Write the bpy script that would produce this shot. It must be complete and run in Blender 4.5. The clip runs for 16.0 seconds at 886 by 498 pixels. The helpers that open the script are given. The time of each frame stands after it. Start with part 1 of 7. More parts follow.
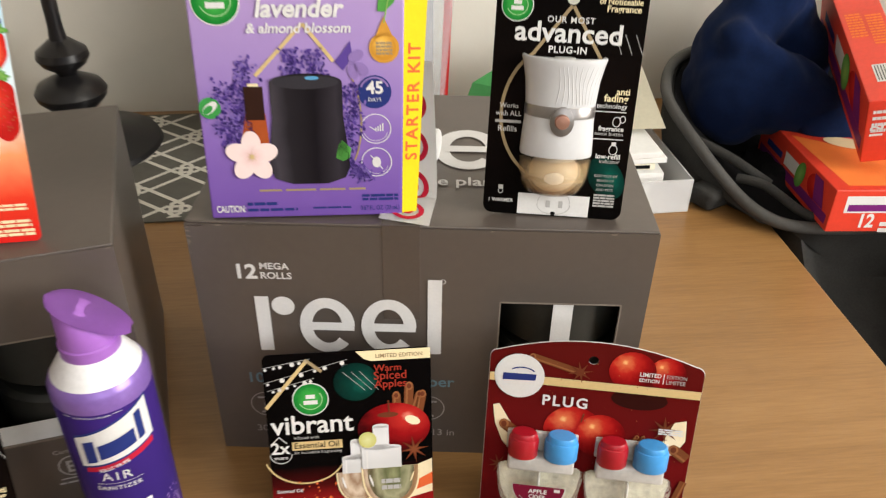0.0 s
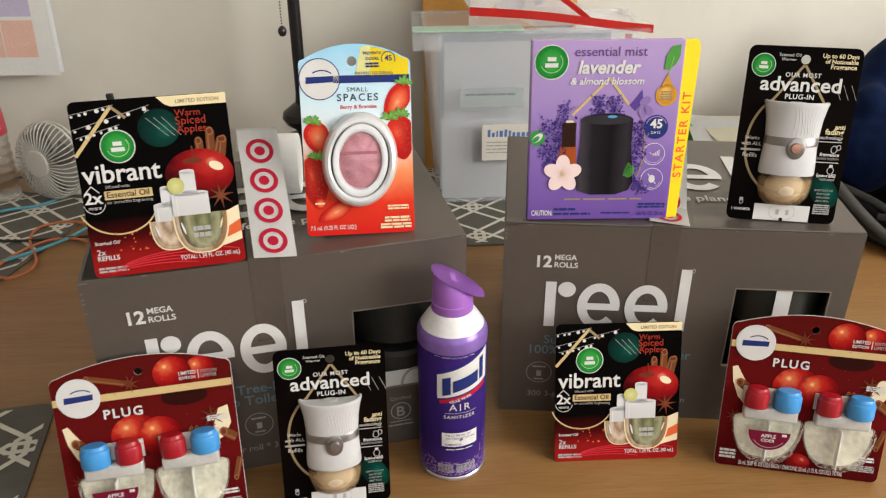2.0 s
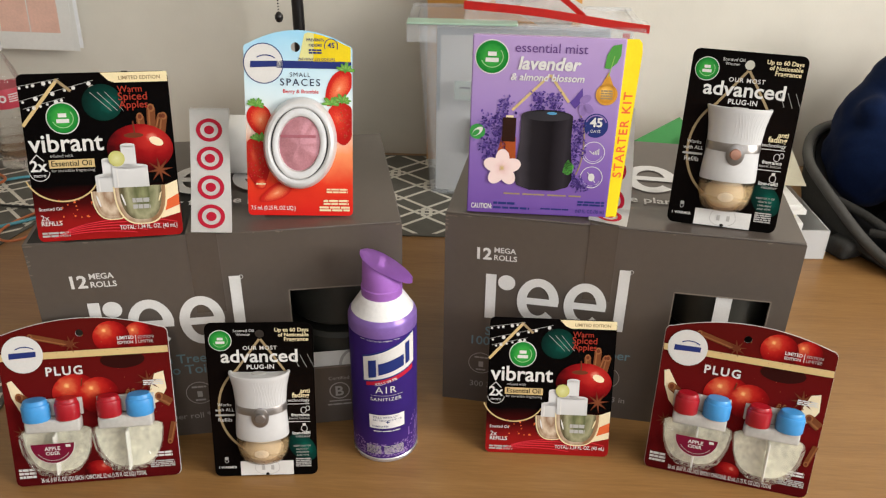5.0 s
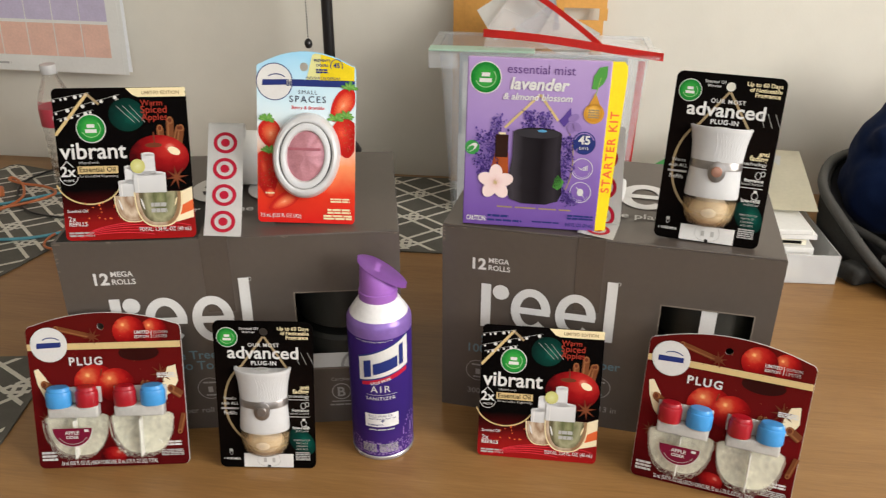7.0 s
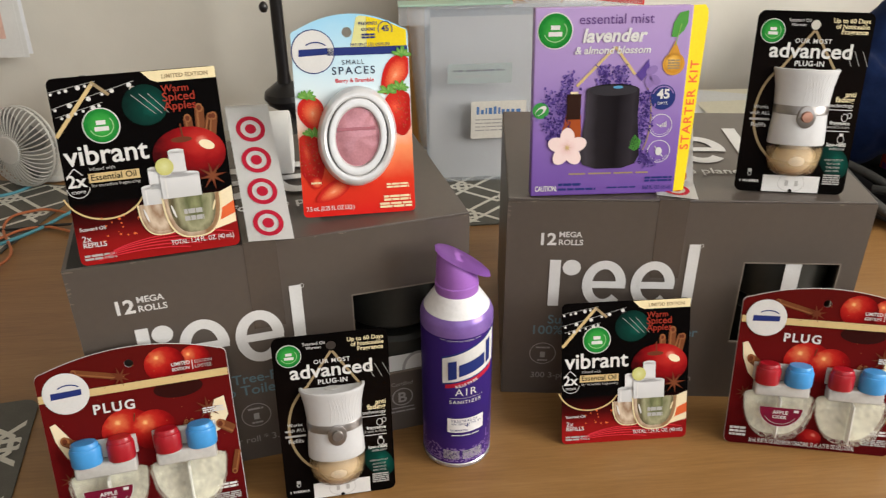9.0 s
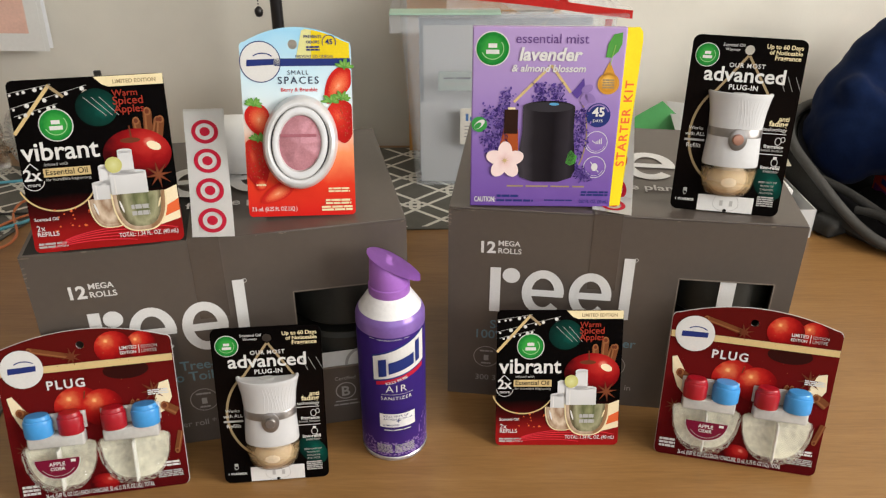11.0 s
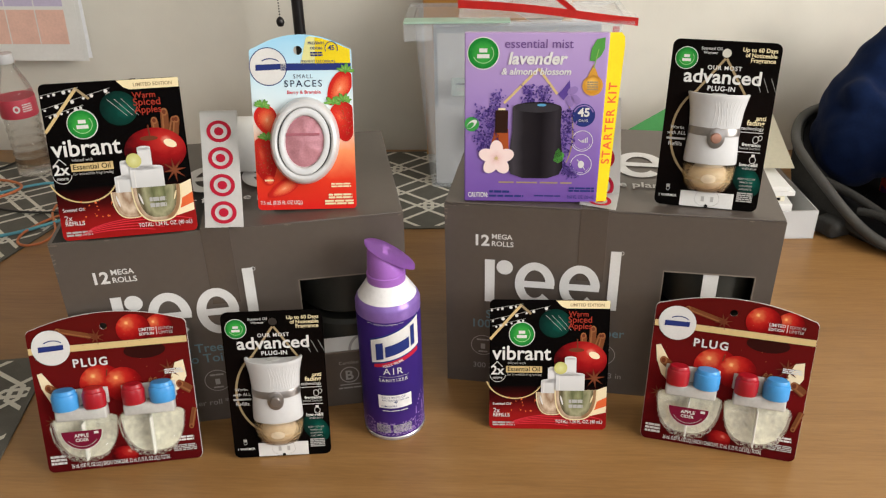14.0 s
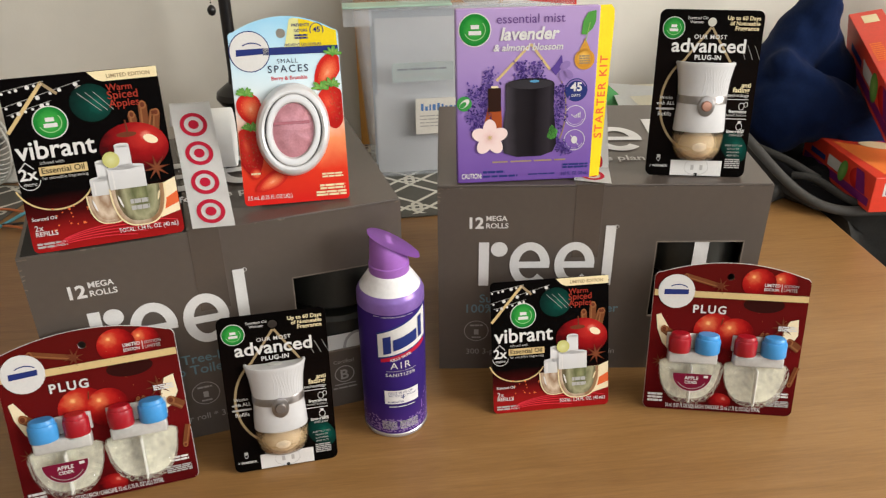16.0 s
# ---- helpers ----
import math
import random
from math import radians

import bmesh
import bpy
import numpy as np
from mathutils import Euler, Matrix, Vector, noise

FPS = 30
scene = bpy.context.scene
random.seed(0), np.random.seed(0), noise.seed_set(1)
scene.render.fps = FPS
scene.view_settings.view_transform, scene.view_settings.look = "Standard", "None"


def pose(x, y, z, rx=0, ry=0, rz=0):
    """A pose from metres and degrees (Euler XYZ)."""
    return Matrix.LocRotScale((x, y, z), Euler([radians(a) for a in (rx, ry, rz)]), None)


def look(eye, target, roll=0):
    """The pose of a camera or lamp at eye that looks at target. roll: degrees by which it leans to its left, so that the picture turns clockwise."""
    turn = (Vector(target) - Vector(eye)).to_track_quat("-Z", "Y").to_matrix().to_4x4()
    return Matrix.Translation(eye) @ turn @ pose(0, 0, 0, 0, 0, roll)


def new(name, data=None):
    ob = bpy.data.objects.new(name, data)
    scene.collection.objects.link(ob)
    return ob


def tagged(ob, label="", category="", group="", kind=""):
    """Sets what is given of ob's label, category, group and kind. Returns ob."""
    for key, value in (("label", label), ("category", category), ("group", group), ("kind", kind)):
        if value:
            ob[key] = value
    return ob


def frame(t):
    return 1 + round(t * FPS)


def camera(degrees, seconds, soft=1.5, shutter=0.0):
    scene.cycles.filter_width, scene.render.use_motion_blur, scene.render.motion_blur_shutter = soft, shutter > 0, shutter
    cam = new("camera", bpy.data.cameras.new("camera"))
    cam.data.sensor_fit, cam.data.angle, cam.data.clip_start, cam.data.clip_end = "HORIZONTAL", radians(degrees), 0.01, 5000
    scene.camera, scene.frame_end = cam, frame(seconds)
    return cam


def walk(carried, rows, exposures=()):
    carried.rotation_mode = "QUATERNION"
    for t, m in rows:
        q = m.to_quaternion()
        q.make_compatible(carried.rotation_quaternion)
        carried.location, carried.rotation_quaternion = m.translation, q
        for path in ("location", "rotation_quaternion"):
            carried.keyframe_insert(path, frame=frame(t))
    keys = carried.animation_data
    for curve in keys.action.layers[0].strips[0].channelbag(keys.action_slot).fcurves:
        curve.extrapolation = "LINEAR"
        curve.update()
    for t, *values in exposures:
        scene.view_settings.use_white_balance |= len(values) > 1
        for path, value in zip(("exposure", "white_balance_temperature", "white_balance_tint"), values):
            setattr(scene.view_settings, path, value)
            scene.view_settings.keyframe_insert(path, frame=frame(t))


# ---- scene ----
cam = camera(57.5, 16.0, soft=1.2, shutter=0.4)
PATH = [
    (0, (0.239, 0.043, 0.531), (0.227, 1.701, -0.586), 1.2),
    (0.2, (0.234, 0.006, 0.552), (0.205, 1.675, -0.545), 0.7),
    (0.5, (0.198, -0.047, 0.563), (0.217, 1.663, -0.474), 0.8),
    (0.7, (0.186, -0.073, 0.567), (0.198, 1.65, -0.448), 0.4),
    (1, (0.16, -0.095, 0.562), (0.18, 1.641, -0.431), 0.4),
    (1.2, (0.144, -0.112, 0.558), (0.168, 1.642, -0.403), 0.4),
    (1.5, (0.12, -0.137, 0.566), (0.02, 1.615, -0.394), -0.7),
    (1.7, (0.078, -0.151, 0.565), (-0.047, 1.601, -0.392), -0.5),
    (2, (0.051, -0.173, 0.573), (-0.095, 1.579, -0.381), -0.3),
    (2.5, (0.054, -0.19, 0.574), (-0.114, 1.562, -0.376), 0.1),
    (3, (0.057, -0.196, 0.574), (-0.122, 1.551, -0.382), 0.3),
    (3.5, (0.071, -0.188, 0.567), (-0.113, 1.557, -0.393), 0.5),
    (4, (0.102, -0.172, 0.572), (-0.084, 1.563, -0.405), 0.9),
    (6.3, (0.218, -0.198, 0.579), (-0.23, 1.516, -0.348), -0.0),
    (6.5, (0.22, -0.21, 0.582), (-0.232, 1.508, -0.337), -0.0),
    (7, (0.234, -0.211, 0.577), (-0.194, 1.523, -0.322), 0.2),
    (7.5, (0.248, -0.199, 0.57), (-0.108, 1.549, -0.333), 0.5),
    (8, (0.166, -0.171, 0.574), (-0.106, 1.581, -0.35), 0.1),
    (8.5, (0.052, -0.155, 0.557), (-0.128, 1.589, -0.405), -0.4),
    (9, (0.024, -0.151, 0.556), (-0.057, 1.585, -0.434), -0.5),
    (9.5, (0.045, -0.151, 0.564), (0.014, 1.582, -0.436), -0.5),
    (11.8, (0.174, -0.199, 0.596), (-0.141, 1.512, -0.391), -0.2),
    (12, (0.182, -0.207, 0.601), (-0.147, 1.504, -0.381), -0.4),
    (12.5, (0.184, -0.211, 0.601), (-0.164, 1.502, -0.37), -0.7),
    (13, (0.186, -0.209, 0.588), (-0.158, 1.503, -0.386), -0.7),
    (13.5, (0.188, -0.212, 0.586), (-0.145, 1.504, -0.386), -0.9),
    (14, (0.182, -0.216, 0.588), (-0.125, 1.504, -0.384), -1.2),
    (14.5, (0.149, -0.205, 0.591), (-0.099, 1.524, -0.382), -1.5),
    (15, (0.1, -0.199, 0.581), (-0.065, 1.539, -0.396), -1.5),
    (15.5, (0.073, -0.212, 0.577), (-0.009, 1.529, -0.404), -1.3),
    (16, (0.062, -0.208, 0.57), (0.053, 1.53, -0.419), -0.5),
]
EXPOSURES = [(0, 0.06), (0.5, -0.06), (1, -0.15), (3, -0.14), (6.5, -0.16), (16, -0.14)]
walk(cam, [(t, look(eye, target, roll)) for t, eye, target, roll in PATH], EXPOSURES)

# ---- light ----
world = bpy.data.worlds.new("sky")
scene.world = world
world.use_nodes = True
wn = world.node_tree
sky = wn.nodes.new("ShaderNodeTexSky")
sky.sky_type, sky.sun_disc = "NISHITA", False
sky.sun_elevation, sky.sun_rotation = radians(48), radians(150)
wn.links.new(sky.outputs[0], wn.nodes["Background"].inputs[0])
wn.nodes["Background"].inputs[1].default_value = 0.12


def window_lamp(name, m, w, h, power, color):
    d = bpy.data.lights.new(name, "AREA")
    d.shape, d.size, d.size_y, d.energy, d.color = "RECTANGLE", w, h, power, color
    ob = new(name, d)
    ob.matrix_world = m
    return ob


ROOM = pose(0.66, 0.76, 0, 0, 0, 7.0)
# daylight through the window behind the camera
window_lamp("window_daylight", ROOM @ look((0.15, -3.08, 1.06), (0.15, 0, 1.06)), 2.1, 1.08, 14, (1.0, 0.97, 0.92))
# lamp in an unseen side window, added to bring light from the right
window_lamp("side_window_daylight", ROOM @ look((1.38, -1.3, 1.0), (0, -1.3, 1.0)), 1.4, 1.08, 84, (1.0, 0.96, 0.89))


# ---- materials ----
def node(nt, kind, **inputs):
    n = nt.nodes.new(kind)
    for key, value in inputs.items():
        n.inputs[key].default_value = value
    return n


def blank(name):
    m = bpy.data.materials.new(name)
    m.use_nodes = True
    return m, m.node_tree, m.node_tree.nodes["Principled BSDF"]


def relief(nt, b, scale, strength, detail=4.0):
    co = nt.nodes.new("ShaderNodeTexCoord")
    tex = node(nt, "ShaderNodeTexNoise", Scale=scale, Detail=detail)
    nt.links.new(co.outputs["Object"], tex.inputs["Vector"])
    bump = node(nt, "ShaderNodeBump", Strength=strength, Distance=0.001)
    nt.links.new(tex.outputs["Fac"], bump.inputs["Height"])
    nt.links.new(bump.outputs[0], b.inputs["Normal"])


def paint(name, rgb, rough=0.5, metal=0.0, var=0.10, scale=30.0, bump=0.05, bscale=400.0, coat=0.0, sheen=0.0, spec=0.5):
    """A plain surface with uneven tone at two scales and fine relief."""
    m, nt, b = blank(name)
    co = nt.nodes.new("ShaderNodeTexCoord")
    n1 = node(nt, "ShaderNodeTexNoise", Scale=scale, Detail=3.0)
    n2 = node(nt, "ShaderNodeTexNoise", Scale=scale * 9, Detail=2.0)
    add = nt.nodes.new("ShaderNodeMath")
    add.operation = "ADD"
    for n in (n1, n2):
        nt.links.new(co.outputs["Object"], n.inputs["Vector"])
    nt.links.new(n1.outputs["Fac"], add.inputs[0])
    nt.links.new(n2.outputs["Fac"], add.inputs[1])
    mp = node(nt, "ShaderNodeMapRange")
    mp.inputs["From Min"].default_value, mp.inputs["From Max"].default_value = 0.6, 1.4
    mp.inputs["To Min"].default_value, mp.inputs["To Max"].default_value = 1 - var, 1 + var
    nt.links.new(add.outputs[0], mp.inputs["Value"])
    mul = nt.nodes.new("ShaderNodeVectorMath")
    mul.operation = "SCALE"
    mul.inputs[0].default_value = rgb
    nt.links.new(mp.outputs[0], mul.inputs["Scale"])
    nt.links.new(mul.outputs[0], b.inputs["Base Color"])
    b.inputs["Roughness"].default_value, b.inputs["Metallic"].default_value = rough, metal
    b.inputs["Coat Weight"].default_value = coat
    b.inputs["Specular IOR Level"].default_value = spec
    b.inputs["Sheen Weight"].default_value = sheen
    if bump:
        relief(nt, b, bscale, bump)
    return m


def ink(name, rgb, rough=0.42):
    m = paint(name, rgb, rough, var=0.05, scale=60, bump=0)
    m.node_tree.nodes["Principled BSDF"].inputs["Specular IOR Level"].default_value = 0.07
    return m


def ramp_of(nt, stops):
    r = nt.nodes.new("ShaderNodeValToRGB")
    while len(r.color_ramp.elements) < len(stops):
        r.color_ramp.elements.new(0.5)
    for e, (p, c) in zip(r.color_ramp.elements, stops):
        e.position, e.color = p, (*c, 1)
    return r


def fade(name, stops, lo, hi, axis="Z", rough=0.42, grain=0.06, spec=0.015):
    """Printed board whose ink runs from one colour to the next along one direction of the board."""
    m, nt, b = blank(name)
    co = nt.nodes.new("ShaderNodeTexCoord")
    sep = nt.nodes.new("ShaderNodeSeparateXYZ")
    nt.links.new(co.outputs["Object"], sep.inputs[0])
    noise_ = node(nt, "ShaderNodeTexNoise", Scale=45.0, Detail=4.0)
    nt.links.new(co.outputs["Object"], noise_.inputs["Vector"])
    mp = node(nt, "ShaderNodeMapRange")
    mp.inputs["From Min"].default_value, mp.inputs["From Max"].default_value = lo, hi
    nt.links.new(sep.outputs[axis], mp.inputs["Value"])
    mad = nt.nodes.new("ShaderNodeMath")
    mad.operation = "MULTIPLY_ADD"
    mad.inputs[1].default_value = grain * 2
    nt.links.new(noise_.outputs["Fac"], mad.inputs[0])
    nt.links.new(mp.outputs[0], mad.inputs[2])
    off = nt.nodes.new("ShaderNodeMath")
    off.operation = "SUBTRACT"
    off.inputs[1].default_value = grain
    nt.links.new(mad.outputs[0], off.inputs[0])
    r = ramp_of(nt, stops)
    nt.links.new(off.outputs[0], r.inputs[0])
    nt.links.new(r.outputs[0], b.inputs["Base Color"])
    b.inputs["Roughness"].default_value = rough
    b.inputs["Specular IOR Level"].default_value = spec
    return m


def orb(name, stops, cx=-0.25, cy=0.3, rough=0.4, speck=0.0, spec=0.04):
    """Printed picture of a round thing: ink in rings round a point of the shape, in its own -1..1 coordinates."""
    m, nt, b = blank(name)
    uv = nt.nodes.new("ShaderNodeTexCoord")
    sub = nt.nodes.new("ShaderNodeVectorMath")
    sub.operation = "DISTANCE"
    sub.inputs[1].default_value = (cx, cy, 0)
    nt.links.new(uv.outputs["UV"], sub.inputs[0])
    r = ramp_of(nt, stops)
    tex = node(nt, "ShaderNodeTexNoise", Scale=3.0 if not speck else 14.0, Detail=3.0)
    nt.links.new(uv.outputs["UV"], tex.inputs["Vector"])
    mad = nt.nodes.new("ShaderNodeMath")
    mad.operation = "MULTIPLY_ADD"
    mad.inputs[1].default_value = 0.25 if not speck else speck
    nt.links.new(tex.outputs["Fac"], mad.inputs[0])
    half = nt.nodes.new("ShaderNodeMath")
    half.operation = "MULTIPLY"
    half.inputs[1].default_value = 0.55
    nt.links.new(sub.outputs["Value"], half.inputs[0])
    nt.links.new(half.outputs[0], mad.inputs[2])
    nt.links.new(mad.outputs[0], r.inputs[0])
    nt.links.new(r.outputs[0], b.inputs["Base Color"])
    b.inputs["Roughness"].default_value = rough
    b.inputs["Specular IOR Level"].default_value = spec
    return m


def clear(name, rgb, rough=0.08, ior=1.45, weight=1.0, alpha=1.0):
    m, nt, b = blank(name)
    b.inputs["Base Color"].default_value = (*rgb, 1)
    b.inputs["Roughness"].default_value, b.inputs["IOR"].default_value = rough, ior
    b.inputs["Transmission Weight"].default_value = weight
    b.inputs["Alpha"].default_value = alpha
    relief(nt, b, 120, 0.12)
    return m


def wood(name):
    m, nt, b = blank(name)
    co = nt.nodes.new("ShaderNodeTexCoord")
    mapping = node(nt, "ShaderNodeMapping", Scale=(1.2, 16.0, 16.0))
    nt.links.new(co.outputs["Object"], mapping.inputs[0])
    broad = node(nt, "ShaderNodeTexNoise", Scale=2.2, Detail=5.0, Roughness=0.6, Distortion=0.5)
    fine = node(nt, "ShaderNodeTexNoise", Scale=22.0, Detail=5.0, Roughness=0.7)
    stain = node(nt, "ShaderNodeTexNoise", Scale=5.0, Detail=2.0)
    nt.links.new(mapping.outputs[0], broad.inputs["Vector"])
    nt.links.new(mapping.outputs[0], fine.inputs["Vector"])
    nt.links.new(co.outputs["Object"], stain.inputs["Vector"])
    mix = node(nt, "ShaderNodeMix", Factor=0.45)
    nt.links.new(broad.outputs["Fac"], mix.inputs["A"])
    nt.links.new(fine.outputs["Fac"], mix.inputs["B"])
    r = ramp_of(nt, [(0.28, (0.195, 0.096, 0.032)), (0.5, (0.285, 0.148, 0.050)), (0.72, (0.365, 0.202, 0.074))])
    nt.links.new(mix.outputs["Result"], r.inputs[0])
    nt.links.new(r.outputs[0], b.inputs["Base Color"])
    rr = node(nt, "ShaderNodeMapRange")
    rr.inputs["To Min"].default_value, rr.inputs["To Max"].default_value = 0.22, 0.42
    nt.links.new(stain.outputs["Fac"], rr.inputs["Value"])
    nt.links.new(rr.outputs[0], b.inputs["Roughness"])
    bump = node(nt, "ShaderNodeBump", Strength=0.08, Distance=0.0006)
    nt.links.new(fine.outputs["Fac"], bump.inputs["Height"])
    nt.links.new(bump.outputs[0], b.inputs["Normal"])
    return m


WOOD = wood("varnished_wood")
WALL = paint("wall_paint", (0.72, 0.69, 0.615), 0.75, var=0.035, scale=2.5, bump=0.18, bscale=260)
# unseen walls, toned darker than the wall behind the table to cut bounced light
WALL_DIMMED = paint("dimmed_wall_paint", (0.40, 0.36, 0.30), 0.75, var=0.04, scale=2.5, bump=0.18, bscale=260)
CEIL = paint("ceiling_paint", (0.85, 0.84, 0.82), 0.85, var=0.03, scale=3)
# carpet kept dark so the unseen floor throws little light upward
CARPET = paint("carpet", (0.11, 0.092, 0.075), 0.95, var=0.2, scale=30, bump=0.6, bscale=500)
BOARD = paint("taupe_carton", (0.090, 0.073, 0.062), 0.39, var=0.07, scale=14, bump=0.06, bscale=500, spec=0.68)
BOARD_EDGE = paint("carton_edge", (0.20, 0.165, 0.135), 0.7)
# carton board blackened to give the shade inside the carton
BOARD_SHADE = paint("carton_inside_shade", (0.018, 0.017, 0.015), 0.8)
TAPE = paint("packing_tape", (0.088, 0.070, 0.058), 0.22, var=0.06)
PRINT_WHITE = ink("white_ink", (0.68, 0.67, 0.66))
PRINT_GREY = ink("pale_ink", (0.42, 0.41, 0.40))
PRINT_TEAL = ink("teal_ink", (0.17, 0.28, 0.33))
PRINT_BLACK = ink("black_ink", (0.003, 0.003, 0.003))
PRINT_BLACK_RED = ink("dark_shade_print", (0.028, 0.004, 0.003))
PRINT_GOLD = ink("gold_ink", (0.62, 0.46, 0.22), 0.3)
PRINT_GOLD_DIM = ink("dull_gold_ink", (0.34, 0.25, 0.14), 0.35)
AMBER_INK = ink("amber_drop_ink", (0.62, 0.30, 0.045))
AMBER_ORB = orb("amber_drop_print", [(0.05, (0.88, 0.66, 0.28)), (0.35, (0.78, 0.44, 0.08)), (0.7, (0.58, 0.26, 0.03))], -0.2, 0.3)
PRINT_CREAM = ink("cream_ink", (0.80, 0.68, 0.42), 0.35)
PRINT_RED = ink("red_ink", (0.62, 0.03, 0.045))
PRINT_ORANGE = ink("orange_ink", (0.70, 0.13, 0.04))
WARM_RED = ink("warm_red_ink", (0.33, 0.035, 0.020))
PRINT_SLATE = ink("slate_ink", (0.035, 0.045, 0.09))
PRINT_NAVY = ink("navy_ink", (0.022, 0.035, 0.17))
PRINT_YELLOW = ink("yellow_ink", (0.76, 0.58, 0.018))
PALE_YELLOW = ink("pale_yellow_ink", (0.70, 0.68, 0.30))
PRINT_GREEN = ink("green_ink", (0.05, 0.30, 0.07))
PRINT_GREEN_PALE = ink("pale_green_ink", (0.30, 0.55, 0.26))
PRINT_TEALGREEN = orb("dark_green_print", [(0.0, (0.008, 0.14, 0.10)), (0.4, (0.003, 0.040, 0.030)), (0.9, (0.002, 0.010, 0.008))], 0.3, -0.1)
LOGO_GREEN = orb("green_disc_print", [(0.0, (0.02, 0.22, 0.045)), (0.30, (0.05, 0.36, 0.06)), (0.62, (0.012, 0.20, 0.03))], 0, 0)
APPLE = orb("apple_print", [(0.12, (0.70, 0.22, 0.16)), (0.24, (0.46, 0.025, 0.02)), (0.5, (0.27, 0.006, 0.008)), (0.85, (0.05, 0.002, 0.003))], 0.4, 0.4)
APPLE_GOLD = orb("blushed_apple_print", [(0.10, (0.86, 0.50, 0.20)), (0.20, (0.66, 0.15, 0.06)), (0.40, (0.46, 0.02, 0.014)), (0.62, (0.28, 0.006, 0.007)), (0.9, (0.10, 0.003, 0.004))], -0.35, 0.40)
BERRY = orb("strawberry_print", [(0.1, (0.80, 0.15, 0.07)), (0.35, (0.60, 0.035, 0.02)), (0.7, (0.40, 0.012, 0.010))], -0.2, 0.3, speck=0.35)
BERRY_CUT = orb("cut_strawberry_print", [(0.1, (0.90, 0.50, 0.32)), (0.25, (0.82, 0.22, 0.10)), (0.45, (0.72, 0.10, 0.045)), (0.6, (0.55, 0.02, 0.015))], 0.1, 0.0, speck=0.3)
LEAF_INK = ink("leaf_ink", (0.085, 0.31, 0.06))
LEAF = orb("leaf_print", [(0.1, (0.27, 0.46, 0.12)), (0.6, (0.10, 0.29, 0.05))], 0, 0)
CINNAMON = ink("cinnamon_print", (0.17, 0.055, 0.020))
CINNAMON_LIGHT = ink("cinnamon_light_print", (0.28, 0.11, 0.042))
ANISE_LIGHT = ink("pale_anise_print", (0.19, 0.055, 0.022))
ANISE = ink("anise_print", (0.14, 0.035, 0.015))
SLICE = ink("apple_slice_print", (0.82, 0.70, 0.48))
CAP_PRINT = fade("white_cap_print", [(0.0, (0.50, 0.50, 0.50)), (0.5, (0.66, 0.66, 0.67)), (1.0, (0.56, 0.56, 0.57))], 0.03, 0.1)
BOWL_PRINT = orb("oil_bowl_print", [(0.1, (0.32, 0.33, 0.17)), (0.30, (0.11, 0.12, 0.055)), (0.5, (0.34, 0.33, 0.20)), (0.66, (0.09, 0.075, 0.04)), (0.9, (0.42, 0.34, 0.20))], 0.1, -0.2)
BOWL_PRINT_B = orb("pale_bowl_print", [(0.1, (0.60, 0.50, 0.40)), (0.30, (0.30, 0.19, 0.12)), (0.5, (0.62, 0.50, 0.38)), (0.68, (0.26, 0.14, 0.07)), (0.9, (0.50, 0.34, 0.20))], -0.1, -0.1)
LIME = orb("yellow_disc_print", [(0.1, (0.64, 0.64, 0.32)), (0.6, (0.52, 0.50, 0.17))], 0, 0)
V_BOARD = fade("black_red_board", [(0.0, (0.30, 0.010, 0.010)), (0.12, (0.24, 0.010, 0.010)), (0.22, (0.05, 0.004, 0.004)), (0.34, (0.0024, 0.0018, 0.0018))], 0, 0.144, grain=0.03)
F_BOARD = fade("sky_to_red_board", [(0.0, (0.62, 0.018, 0.015)), (0.18, (0.70, 0.045, 0.02)), (0.36, (0.82, 0.28, 0.12)), (0.50, (0.80, 0.66, 0.58)), (0.60, (0.70, 0.79, 0.83)), (0.8, (0.56, 0.76, 0.87)), (1.0, (0.32, 0.62, 0.84))], 0, 0.165)
L_BOARD = fade("lilac_board", [(0.0, (0.15, 0.072, 0.34)), (0.35, (0.23, 0.13, 0.44)), (0.7, (0.35, 0.235, 0.53)), (1.0, (0.42, 0.29, 0.57))], 0, 0.158, rough=0.25, spec=0.3)
A_BOARD = fade("black_board", [(0.0, (0.0022, 0.0018, 0.0017)), (0.5, (0.0055, 0.0032, 0.0026)), (1.0, (0.0024, 0.0019, 0.0018))], 0, 0.159)
P_BOARD = fade("dark_red_board", [(0.0, (0.07, 0.004, 0.005)), (0.4, (0.125, 0.006, 0.007)), (1.0, (0.095, 0.007, 0.006))], 0, 0.157, grain=0.12)
CARD_BACK = paint("white_board", (0.72, 0.71, 0.69), 0.6)
GLOSS_WHITE = paint("white_plastic", (0.58, 0.58, 0.59), 0.22, var=0.03, bump=0)
SATIN_WHITE = paint("pearl_plastic", (0.66, 0.66, 0.67), 0.30, metal=0.25, var=0.03, bump=0)
BAND = paint("brushed_band", (0.30, 0.28, 0.27), 0.3, metal=0.8, var=0.08)
BUTTON = paint("copper_button", (0.42, 0.22, 0.16), 0.3, metal=0.7, var=0.08)
BUTTON_GREY = paint("grey_button", (0.24, 0.22, 0.21), 0.3, metal=0.7, var=0.08)
AMBER_MID = fade("amber_oil", [(0.0, (0.30, 0.10, 0.025)), (0.14, (0.52, 0.27, 0.09)), (0.4, (0.82, 0.64, 0.38)), (0.75, (0.80, 0.58, 0.30)), (1.0, (0.55, 0.33, 0.13))], 0.018, 0.045, rough=0.08, grain=0.14, spec=0.7)
